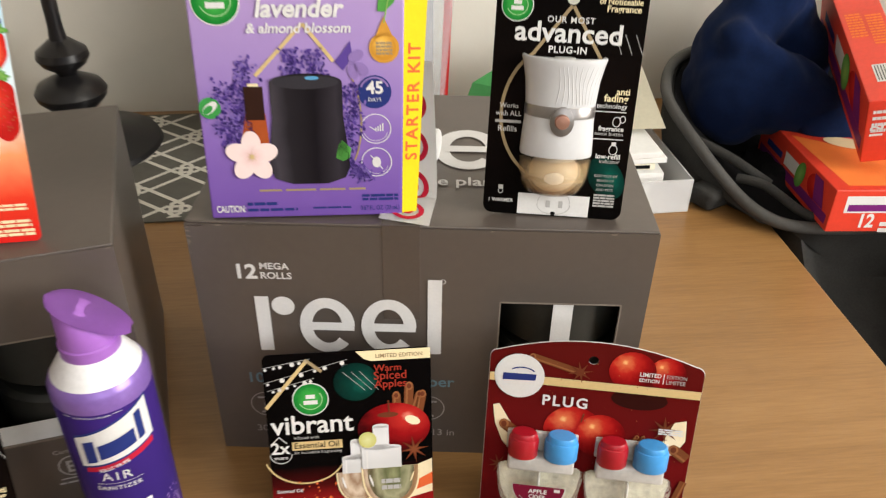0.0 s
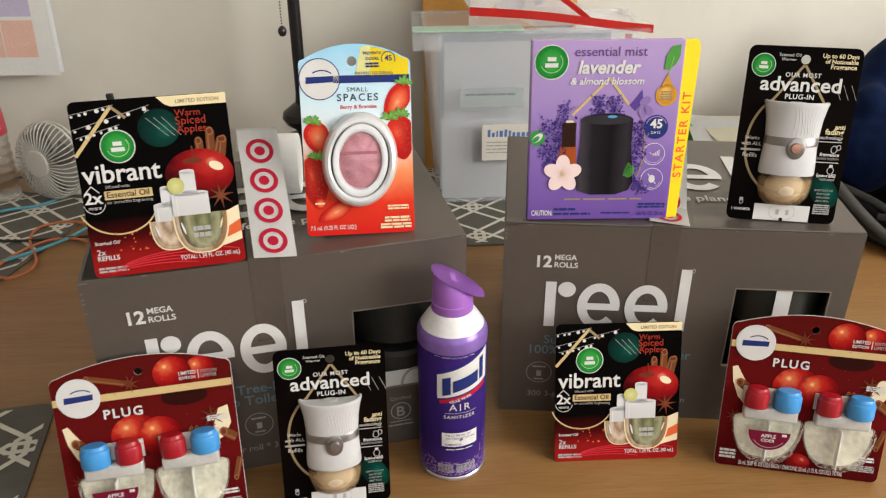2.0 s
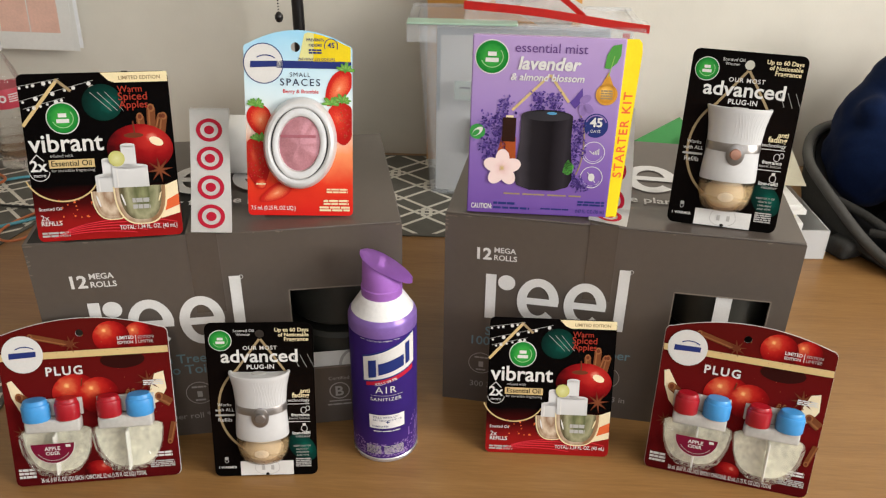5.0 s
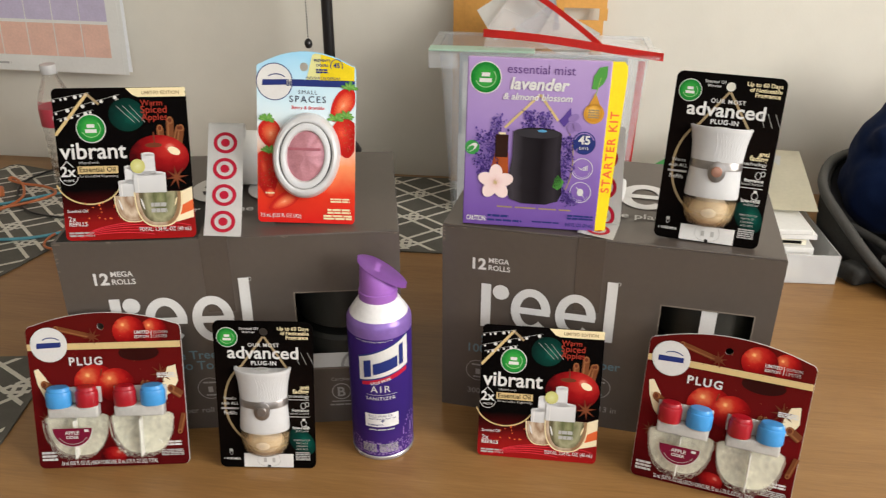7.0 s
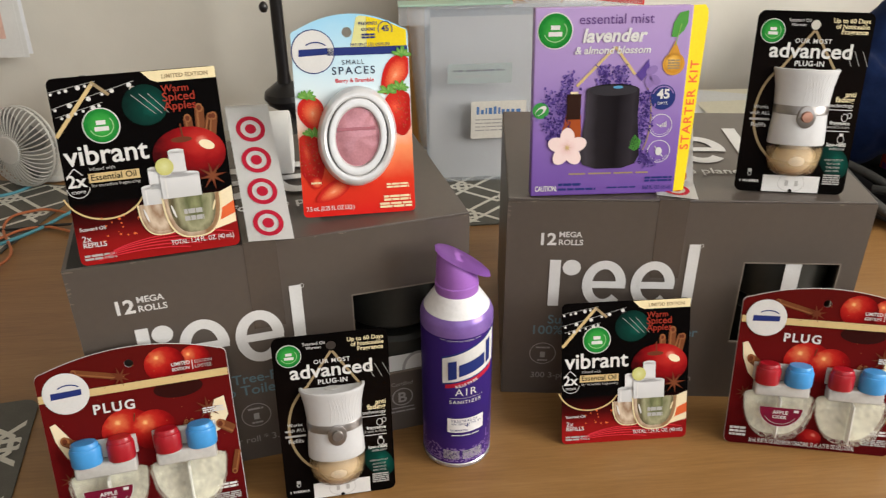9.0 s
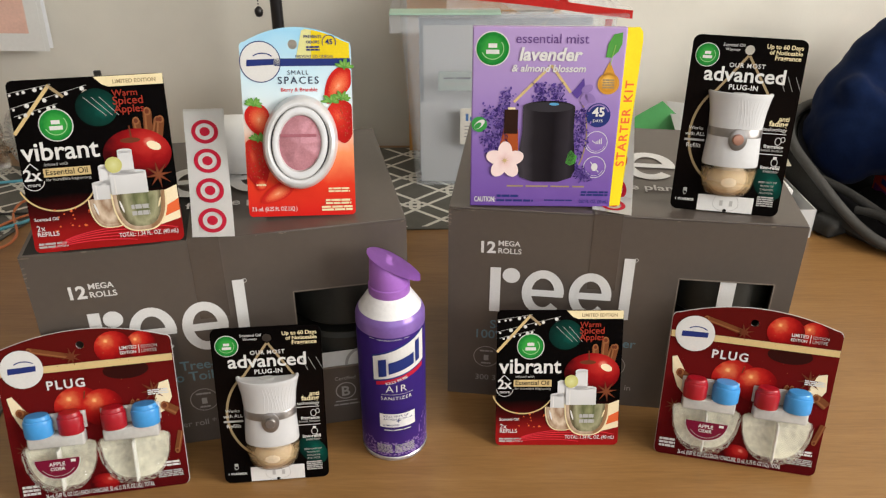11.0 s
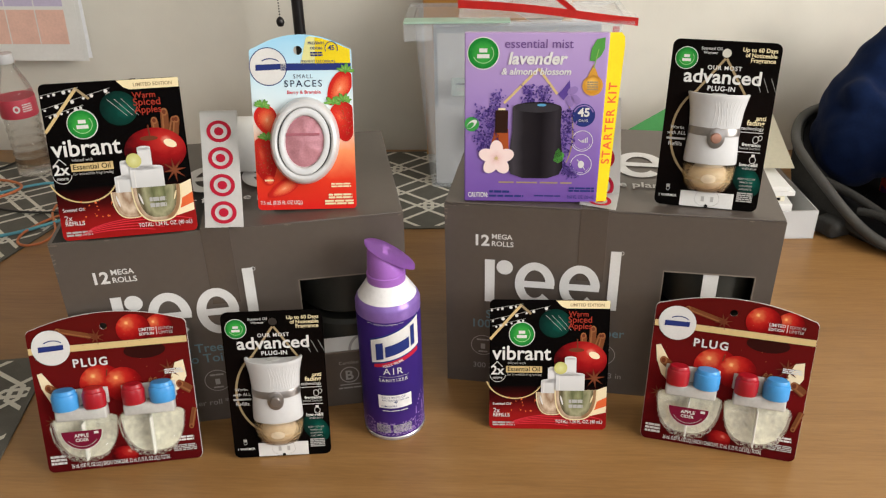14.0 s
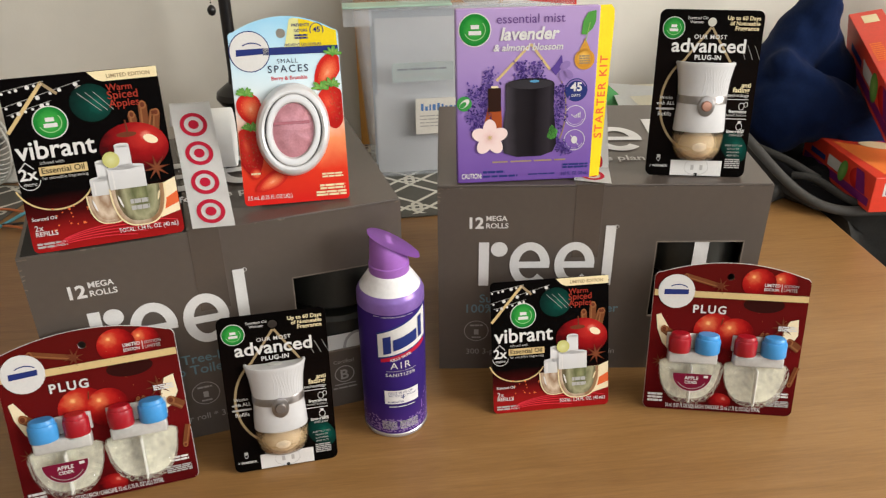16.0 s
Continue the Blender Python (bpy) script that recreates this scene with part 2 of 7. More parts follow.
AMBER_MID.node_tree.nodes["Principled BSDF"].inputs["Alpha"].default_value = 0.38
CAP_RED = paint("red_cap", (0.36, 0.008, 0.018), 0.32, var=0.06, bump=0)
CAP_BLUE = paint("blue_cap", (0.055, 0.30, 0.68), 0.32, var=0.06, bump=0)
WICK = paint("white_wick", (0.86, 0.86, 0.81), 0.4, var=0.05)
AMBER_GLASS = clear("amber_cup_plastic", (1.0, 0.84, 0.60), 0.04, 1.35, 0.9, 0.45)
OIL_PAD = paint("pale_oil_pad", (0.76, 0.68, 0.56), 0.15, var=0.14, scale=90)
FROST = paint("frosted_neck", (0.62, 0.61, 0.59), 0.28, var=0.12, coat=0.4)
FROST.node_tree.nodes["Principled BSDF"].inputs["Alpha"].default_value = 0.80
BOTTLE = clear("refill_bottle_plastic", (0.98, 0.98, 0.95), 0.03, 1.30, 0.9, 0.42)
BOTTLE.node_tree.nodes["Principled BSDF"].inputs["Coat Weight"].default_value = 0.9
# pale uneven tone that imitates glints inside the clear bottles
REFLECT = paint("bottle_lining", (0.70, 0.69, 0.56), 0.10, var=0.40, scale=26, bump=0.5, bscale=70, spec=0.9)
PINK = paint("pink_membrane", (0.50, 0.22, 0.26), 0.25, metal=0.2, var=0.2, scale=70, bump=0.35, bscale=110)
GROOVE = paint("dark_groove", (0.03, 0.03, 0.035), 0.5)
CAN_PURPLE = fade("purple_can_lacquer", [(0.0, (0.075, 0.03, 0.20)), (0.3, (0.035, 0.018, 0.145)), (1.0, (0.045, 0.02, 0.17))], 0.0, 0.16, rough=0.28)
CAN_LILAC = paint("lilac_lacquer", (0.23, 0.13, 0.44), 0.3, metal=0.2)
CAN_WHITE = paint("white_lacquer", (0.78, 0.77, 0.78), 0.3)
CAN_RIM = paint("can_rim", (0.55, 0.53, 0.56), 0.25, metal=0.7)
CAP_PURPLE = paint("purple_cap_plastic", (0.34, 0.13, 0.50), 0.38, var=0.05, bump=0.05)
LILAC_INK = ink("lilac_ink", (0.26, 0.17, 0.42))
STICKER = paint("sticker_paper", (0.91, 0.91, 0.90), 0.5, var=0.02)
STICKER_RED = ink("sticker_red", (0.46, 0.015, 0.040))
MAT_GREY = paint("grey_placemat", (0.115, 0.110, 0.094), 0.8, var=0.16, scale=60, bump=0.4, bscale=900)
MAT_WHITE = paint("ivory_weave", (0.72, 0.70, 0.62), 0.75, var=0.10, scale=80, bump=0.4, bscale=900)
LAMP_BLACK = paint("black_lamp_metal", (0.012, 0.011, 0.012), 0.28, var=0.1, bump=0.03)
WRAP = paint("dark_roll_wrap", (0.024, 0.024, 0.020), 0.5, var=0.15)
BIN = clear("bin_plastic", (0.86, 0.91, 0.96), 0.22, 1.45, 0.0, 0.18)
BIN_GREEN = paint("green_bin_lid", (0.40, 0.58, 0.47), 0.4, var=0.1)
FILE_WHITE = paint("file_paper", (0.86, 0.87, 0.90), 0.6, var=0.06, scale=12)
FILE_BLUE = paint("file_blue_grey", (0.58, 0.63, 0.71), 0.6, var=0.08, scale=12)
MANILA = paint("manila_envelope", (0.72, 0.36, 0.08), 0.6, var=0.10, scale=16, bump=0.3, bscale=60)
POUCH = clear("pouch_vinyl", (0.90, 0.86, 0.86), 0.10, 1.45, 0.0, 0.24)
ZIP_RED = paint("red_zip", (0.74, 0.035, 0.028), 0.3)
TAG_GREY = paint("card_tag", (0.76, 0.74, 0.68), 0.6)
TAG_GREEN = paint("grey_green_slip", (0.36, 0.44, 0.42), 0.6)
TAG_BLUE = ink("tag_blue_ink", (0.10, 0.22, 0.50))
PAPER = paint("paper", (0.76, 0.76, 0.74), 0.65, var=0.04, scale=20)
PAPER_CREAM = paint("cream_card", (0.78, 0.74, 0.60), 0.65, var=0.05, scale=20)
CAL_PURPLE = paint("calendar_violet", (0.54, 0.49, 0.66), 0.6)
CAL_PINK = paint("calendar_coral", (0.78, 0.50, 0.41), 0.6)
CAL_MAUVE = paint("calendar_mauve", (0.68, 0.56, 0.62), 0.6)
WATER = clear("water_bottle_plastic", (0.97, 0.98, 0.98), 0.03, 1.30, 1.0, 0.42)
LABEL_RED = paint("bottle_label", (0.50, 0.05, 0.08), 0.4, var=0.12, scale=60)
FAN_WHITE = paint("fan_plastic", (0.62, 0.61, 0.57), 0.45, var=0.06)
FAN_DARK = paint("fan_blade", (0.30, 0.30, 0.29), 0.5)
CABLE_CYAN = paint("cyan_cable", (0.10, 0.36, 0.46), 0.45)
CABLE_ORANGE = paint("orange_cable", (0.56, 0.17, 0.06), 0.45)
CABLE_BLACK = paint("black_cable", (0.015, 0.015, 0.015), 0.4)
BAG_GREY = paint("grey_bag_fabric", (0.034, 0.033, 0.031), 0.9, var=0.25, scale=40, bump=0.6, bscale=700, spec=0.2)
BAG_DARK = paint("dark_bag_lining", (0.008, 0.008, 0.009), 0.9, var=0.2, spec=0.1)
BAG_PIPE = paint("grey_piping", (0.062, 0.060, 0.056), 0.7, var=0.15)
NAVY = paint("navy_fleece", (0.0045, 0.012, 0.046), 0.95, var=0.2, scale=25, bump=0.4, bscale=900, spec=0.08, sheen=0.04)
RED_BOX = paint("red_orange_board", (0.70, 0.048, 0.022), 0.4, var=0.08, scale=20)
ORANGE_PRINT = ink("bright_orange_print", (0.85, 0.22, 0.05))
PURPLE_PRINT = ink("purple_print", (0.17, 0.02, 0.16))
BAG_WHITE = paint("white_carrier_film", (0.66, 0.63, 0.60), 0.35, var=0.10, scale=18, bump=0.6, bscale=40)
BAG_INK = ink("carrier_red_ink", (0.42, 0.10, 0.10))
TRAY = clear("tray_plastic", (0.86, 0.87, 0.88), 0.22, 1.45, 0.0, 0.38)
GREEN_CARD = paint("green_card", (0.06, 0.30, 0.08), 0.5, var=0.06)
FRAME_WHITE = paint("window_frame_paint", (0.78, 0.78, 0.76), 0.4)
GLASS = clear("window_glass", (1, 1, 1), 0.0, 1.02, 1.0, 0.2)


# ---- building helpers ----
def part(name, bm, mat, parent=None, label="", smooth=False):
    """Links a bmesh as one mesh object, under a thing or a part where one is given."""
    me = bpy.data.meshes.new(name)
    bmesh.ops.recalc_face_normals(bm, faces=bm.faces)
    bm.to_mesh(me)
    bm.free()
    for m in mat if isinstance(mat, (list, tuple)) else [mat]:
        me.materials.append(m)
    if smooth:
        me.shade_smooth()
        me.set_sharp_from_angle(angle=radians(38))
    ob = new(name, me)
    ob.parent = parent
    if label:
        ob["label"] = label
    return ob


def thing(name, m, label, category, group="", kind=""):
    ob = new(name)
    ob.empty_display_size = 0.02
    ob.matrix_world = m
    return tagged(ob, label, category, group, kind)


def slab(x0, y0, z0, x1, y1, z1, bevel=0.0, seg=2, bm=None):
    bm = bm or bmesh.new()
    got = bmesh.ops.create_cube(bm, size=1, matrix=Matrix.LocRotScale(((x0 + x1) / 2, (y0 + y1) / 2, (z0 + z1) / 2), None, (x1 - x0, y1 - y0, z1 - z0)))
    if bevel:
        edges = {e for v in got["verts"] for e in v.link_edges}
        bmesh.ops.bevel(bm, geom=list(edges), offset=bevel, segments=seg, profile=0.5, affect="EDGES")
    return bm


def lathe(profile, steps=32, sx=1.0, sy=1.0, arc=None, bm=None):
    """Turns (radius, height) pairs about z; sx, sy flatten the round into an ellipse."""
    bm = bm or bmesh.new()
    rings = []
    a0, a1 = arc or (0, 2 * math.pi)
    n = steps if arc is None else steps + 1
    for r, z in profile:
        ring = []
        for i in range(n):
            a = a0 + (a1 - a0) * i / steps
            ring.append(bm.verts.new((max(r, 1e-5) * math.cos(a) * sx, max(r, 1e-5) * math.sin(a) * sy, z)))
        rings.append(ring)
    for lo, hi in zip(rings, rings[1:]):
        for i in range(n if arc is None else n - 1):
            j = (i + 1) % n
            bm.faces.new((lo[i], lo[j], hi[j], hi[i]))
    if arc is None:
        bm.faces.new(rings[0][::-1])
        bm.faces.new(rings[-1])
    return bm


def moved(bm, m):
    bmesh.ops.transform(bm, matrix=m, verts=bm.verts)
    return bm


def tube(points, radius, name, mat, parent=None, label="", closed=False, smooth=True, res=3):
    """A round cord along the points, as a mesh."""
    cu = bpy.data.curves.new(name, "CURVE")
    cu.dimensions, cu.bevel_depth, cu.bevel_resolution, cu.resolution_u = "3D", radius, res, 6
    if smooth:
        sp = cu.splines.new("NURBS")
        sp.points.add(len(points) - 1)
        for p, c in zip(sp.points, points):
            p.co = (*c, 1)
        sp.use_endpoint_u, sp.order_u, sp.use_cyclic_u = not closed, 3, closed
    else:
        sp = cu.splines.new("POLY")
        sp.points.add(len(points) - 1)
        for p, c in zip(sp.points, points):
            p.co = (*c, 1)
        sp.use_cyclic_u = closed
    cu.use_fill_caps = not closed
    tmp = bpy.data.objects.new("tmp", cu)
    me = bpy.data.meshes.new_from_object(tmp)
    bpy.data.objects.remove(tmp)
    bpy.data.curves.remove(cu)
    me.name = name
    me.materials.clear()
    me.materials.append(mat)
    me.shade_smooth()
    ob = new(name, me)
    ob.parent = parent
    if label:
        ob["label"] = label
    return ob


def outline(w, h, r, arch=0.0, lean=0.0, n=5):
    """A board's outline with rounded corners; arch lifts the top edge between its shoulders."""
    pts = []
    for cx, cz, a in ((w - r, r, -90), (w - r, h - r, 0)):
        pts += [(cx + r * math.cos(radians(a + 90 * i / n)), cz + r * math.sin(radians(a + 90 * i / n))) for i in range(n + 1)]
    if arch:
        for i in range(1, 14):
            t = 1 - i / 14
            x = r + (w - 2 * r) * t
            pts.append((x, h + arch * (1 - (2 * t - 1) ** 2) + lean * (0.5 - t)))
    for cx, cz, a in ((r, h - r, 90), (r, r, 180)):
        pts += [(cx + r * math.cos(radians(a + 90 * i / n)), cz + r * math.sin(radians(a + 90 * i / n))) for i in range(n + 1)]
    return pts


def board(pts, thick, hole=None):
    """A flat board in the x-z plane, front at y = 0, with an optional hang hole (x, z, r)."""
    bm = bmesh.new()
    edges = []
    loops = [pts]
    if hole:
        x, z, r = hole
        loops.append([(x + r * math.cos(-i * math.pi / 9), z + r * math.sin(-i * math.pi / 9)) for i in range(18)])
    for loop in loops:
        vs = [bm.verts.new((x, 0, z)) for x, z in loop]
        edges += [bm.edges.new((a, b)) for a, b in zip(vs, vs[1:] + vs[:1])]
    bmesh.ops.triangle_fill(bm, edges=edges, use_beauty=True)
    got = bmesh.ops.extrude_face_region(bm, geom=list(bm.faces))
    for v in got["geom"]:
        if isinstance(v, bmesh.types.BMVert):
            v.co.y += thick
    return bm


def letters(text, bold=0.0, shear=0.0, space=1.0):
    """Flat triangles of a line of writing, and its bounds."""
    cu = bpy.data.curves.new("letters", "FONT")
    cu.body, cu.offset, cu.shear, cu.space_character, cu.resolution_u = text, bold, shear, space, 3
    tmp = bpy.data.objects.new("tmp", cu)
    me = bpy.data.meshes.new_from_object(tmp)
    vs = [tuple(v.co) for v in me.vertices]
    fs = [tuple(p.vertices) for p in me.polygons]
    bpy.data.objects.remove(tmp)
    bpy.data.curves.remove(cu)
    bpy.data.meshes.remove(me)
    return vs, fs


STEP = 0.00022


class Art:
    """Flat print on a board: shapes in board coordinates (u, v) scaled by w and h, a hair above the surface, layer by layer."""

    def __init__(self, w=1.0, h=1.0, base=1):
        self.w, self.h, self.base = w, h, base
        self.vs, self.fs, self.ms, self.uv, self.mats = [], [], [], [], []
        self.gs, self.names, self.now = [], [""], 0

    def begin(self, name=""):
        """What follows is a print of its own, by that name; no name: back to the common one."""
        if name:
            self.names.append(name)
        self.now = len(self.names) - 1 if name else 0

    def slot(self, mat):
        if mat not in self.mats:
            self.mats.append(mat)
        return self.mats.index(mat)

    def raw(self, pts, faces, mat, lay, uv=None):
        o = len(self.vs)
        self.vs += [(x, z, (lay + self.base) * STEP) for x, z in pts]
        self.fs += [tuple(i + o for i in f) for f in faces]
        self.ms += [self.slot(mat)] * len(faces)
        self.gs += [self.now] * len(faces)
        self.uv += uv or [(0, 0)] * len(pts)

    def poly(self, pts, mat, lay=0):
        self.raw([(u * self.w, v * self.h) for u, v in pts], [tuple(range(len(pts)))], mat, lay)

    def rect(self, u0, v0, u1, v1, mat, lay=0):
        self.poly([(u0, v0), (u1, v0), (u1, v1), (u0, v1)], mat, lay)

    def line(self, u0, v0, u1, v1, t, mat, lay=0):
        x0, z0, x1, z1 = u0 * self.w, v0 * self.h, u1 * self.w, v1 * self.h
        d = math.hypot(x1 - x0, z1 - z0) or 1
        nx, nz = -(z1 - z0) / d * t / 2, (x1 - x0) / d * t / 2
        self.raw([(x0 + nx, z0 + nz), (x0 - nx, z0 - nz), (x1 - nx, z1 - nz), (x1 + nx, z1 + nz)], [(0, 1, 2, 3)], mat, lay)

    def ell(self, u, v, a, b, mat, lay=0, rot=0.0, n=28, a0=0.0, a1=360.0):
        """An ellipse (or a slice of one) with half axes a, b in metres."""
        c, s = math.cos(radians(rot)), math.sin(radians(rot))
        pts, uv = [], []
        for i in range(n):
            t = radians(a0 + (a1 - a0) * i / (n if a1 - a0 == 360 else n - 1))
            x, z = a * math.cos(t), b * math.sin(t)
            pts.append((u * self.w + x * c - z * s, v * self.h + x * s + z * c))
            uv.append((math.cos(t), math.sin(t)))
        pts.append((u * self.w, v * self.h))
        uv.append((0, 0))
        full = a1 - a0 == 360
        self.raw(pts, [(i, (i + 1) % n, n) for i in range(n if full else n - 1)], mat, lay, uv)

    def ring(self, u, v, a, b, t, mat, lay=0, a0=0.0, a1=360.0, n=32):
        pts = []
        for i in range(n + 1):
            k = radians(a0 + (a1 - a0) * i / n)
            pts.append((u * self.w + a * math.cos(k), v * self.h + b * math.sin(k)))
            pts.append((u * self.w + (a - t) * math.cos(k), v * self.h + (b - t) * math.sin(k)))
        self.raw(pts, [(2 * i, 2 * i + 2, 2 * i + 3, 2 * i + 1) for i in range(n)], mat, lay)

    def text(self, s, u, v, width, mat, lay=1, bold=0.0, shear=0.0, tall=1.0, turn=0.0, center=False, space=1.0):
        """Writing of that width (a share of w) with its foot on v."""
        was = self.now
        self.begin("printed_word" if " " not in s else "printed_line")
        vs, fs = letters(s, bold, shear, space)
        x0, x1 = min(p[0] for p in vs), max(p[0] for p in vs)
        k = width * self.w / (x1 - x0)
        c, sn = math.cos(radians(turn)), math.sin(radians(turn))
        pts = []
        for p in vs:
            x, z = (p[0] - x0) * k - (width * self.w / 2 if center else 0), p[1] * k * tall
            pts.append((u * self.w + x * c - z * sn, v * self.h + x * sn + z * c))
        self.raw(pts, fs, mat, lay)
        self.now = was

    def bars(self, u, v, width, height, mat, rows=1, gap=0.5, lay=1, seed=1):
        """Small print too fine to read: rows of short dashes."""
        rnd = random.Random(seed)
        was = self.now
        if rows > 1:
            self.begin("small_print")
        for r in range(rows):
            x, zz = u, v - r * height * (1 + gap)
            while x < u + width:
                l = rnd.uniform(0.15, 0.4) * width
                self.rect(x, zz, min(x + l, u + width), zz + height, mat, lay)
                x += l + 0.035 * width
        self.now = was

    def put(self, name, parent, place=None, label="", local=None):
        """Makes the print a mesh; place maps (u, v, rise) to the surface, as on a can."""
        place = place or (lambda x, z, n: (x, -n, z))
        first = None
        for g in sorted(set(self.gs)):
            fs = [k for k in range(len(self.fs)) if self.gs[k] == g]
            used = sorted({v for k in fs for v in self.fs[k]})
            order = {v: n for n, v in enumerate(used)}
            slots = sorted({self.ms[k] for k in fs})
            title = self.names[g] or name
            me = bpy.data.meshes.new(title)
            me.from_pydata([place(*self.vs[v]) for v in used], [], [tuple(order[v] for v in self.fs[k]) for k in fs])
            for s in slots:
                me.materials.append(self.mats[s])
            me.polygons.foreach_set("material_index", [slots.index(self.ms[k]) for k in fs])
            lay = me.uv_layers.new(name="UVMap")
            idx = np.empty(len(me.loops), dtype=np.int32)
            me.loops.foreach_get("vertex_index", idx)
            lay.data.foreach_set("uv", np.array([self.uv[v] for v in used], dtype=np.float32)[idx].ravel())
            ob = new(title, me)
            ob.parent = parent
            if local is not None:
                ob.matrix_local = local
            if label and (first is None or not self.names[g]):
                ob["label"] = label
            first = first or ob
        return first


# ---- the room ----
FLOOR_Z, CEIL_Z = -0.75, 1.72
WEST, EAST, SOUTH, NORTH = -2.7, 1.4, -3.1, 0.5465


def fixed(name, bm, mat, label, category, smooth=False):
    ob = part(name, bm, mat, None, "", smooth)
    ob.matrix_world = ROOM
    return tagged(ob, label, category, kind="structure")


def holed_wall(name, length, origin, along, out, hole):
    """A wall 0.12 thick with one opening (from, to, sill, head), made of four butted pieces."""
    a, b, s, h = hole
    bm = bmesh.new()
    for x0, x1, z0, z1 in ((0, a, FLOOR_Z, CEIL_Z), (b, length, FLOOR_Z, CEIL_Z), (a, b, FLOOR_Z, s), (a, b, h, CEIL_Z)):
        if z1 - z0 > 0.005:
            p, q = Vector(origin) + Vector(along) * x0, Vector(origin) + Vector(along) * x1 + Vector(out) * 0.12
            slab(min(p.x, q.x), min(p.y, q.y), z0, max(p.x, q.x), max(p.y, q.y), z1, bm=bm)
    return bm


fixed("floor", slab(WEST - 0.12, SOUTH - 0.12, FLOOR_Z - 0.1, EAST + 0.12, NORTH + 0.12, FLOOR_Z), CARPET, "beige carpeted floor", "floor")
fixed("ceiling", slab(WEST - 0.12, SOUTH - 0.12, CEIL_Z, EAST + 0.12, NORTH + 0.12, CEIL_Z + 0.1), CEIL, "white painted ceiling", "ceiling")
fixed("wall_north", slab(WEST, NORTH, FLOOR_Z, EAST, NORTH + 0.12, CEIL_Z), WALL, "cream painted wall behind the table", "wall")
fixed("wall_west", slab(WEST - 0.12, SOUTH, FLOOR_Z, WEST, NORTH, CEIL_Z), WALL_DIMMED, "unseen tan side wall, darkened to cut bounced light", "wall")
fixed("wall_south", holed_wall("wall_south", EAST - WEST, (WEST, SOUTH, 0), (1, 0, 0), (0, -1, 0), (1.7, 3.98, 0.47, 1.65)), WALL_DIMMED, "unseen tan wall with a wide window, darkened to cut bounced light", "wall")
fixed("wall_east", holed_wall("wall_east", NORTH - SOUTH, (EAST, SOUTH, 0), (0, 1, 0), (1, 0, 0), (1.0, 2.6, 0.40, 1.60)), WALL_DIMMED, "unseen tan wall with an added side window, darkened to cut bounced light", "wall")

win = thing("window_1", ROOM @ pose(WEST + 2.85, SOUTH - 0.06, 1.06) @ Matrix.Diagonal((1, 1, 0.8138, 1)), "white framed window behind the camera", "window", kind="structure")
bm = bmesh.new()
for x0, x1, z0, z1 in ((-1.15, -1.08, -0.725, 0.725), (1.08, 1.15, -0.725, 0.725), (-1.08, 1.08, -0.725, -0.655), (-1.08, 1.08, 0.655, 0.725), (-0.025, 0.025, -0.655, 0.655)):
    slab(x0, -0.03, z0, x1, 0.03, z1, bm=bm)
part("window_frame", bm, FRAME_WHITE, win)
for x0, x1 in ((-1.08, -0.025), (0.025, 1.08)):
    part("pane", slab(x0, -0.003, -0.655, x1, 0.003, 0.655), GLASS, win).visible_shadow = False
# window out of view, made up to hold the side lamp
dr = thing("window_2", ROOM @ pose(EAST + 0.06, SOUTH + 1.8, 1.0, 0, 0, 90) @ Matrix.Diagonal((1, 1, 0.5714, 1)), "unseen white framed window added in the side wall for light", "window", kind="structure")
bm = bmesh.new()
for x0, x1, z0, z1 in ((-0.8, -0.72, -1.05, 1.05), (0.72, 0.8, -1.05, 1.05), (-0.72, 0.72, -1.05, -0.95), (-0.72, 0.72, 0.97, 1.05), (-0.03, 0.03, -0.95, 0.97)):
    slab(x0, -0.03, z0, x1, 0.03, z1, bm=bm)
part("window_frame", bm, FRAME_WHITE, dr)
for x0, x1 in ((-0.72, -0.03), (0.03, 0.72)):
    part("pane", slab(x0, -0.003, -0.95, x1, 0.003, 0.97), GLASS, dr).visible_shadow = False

# ---- the table ----
table = thing("wooden_table", ROOM, "varnished brown wooden table standing against the wall", "table")
part("tabletop", slab(-1.95, -0.62, -0.032, 0, NORTH - 0.006, 0, 0.004, 3), WOOD, table)
for x in (-1.88, -0.07):
    for y in (-0.55, NORTH - 0.08):
        part("leg", slab(x - 0.035, y - 0.035, FLOOR_Z, x + 0.035, y + 0.035, -0.033, 0.004), WOOD, table)
part("apron", slab(-1.84, -0.56, -0.12, -0.11, -0.54, -0.033), WOOD, table)


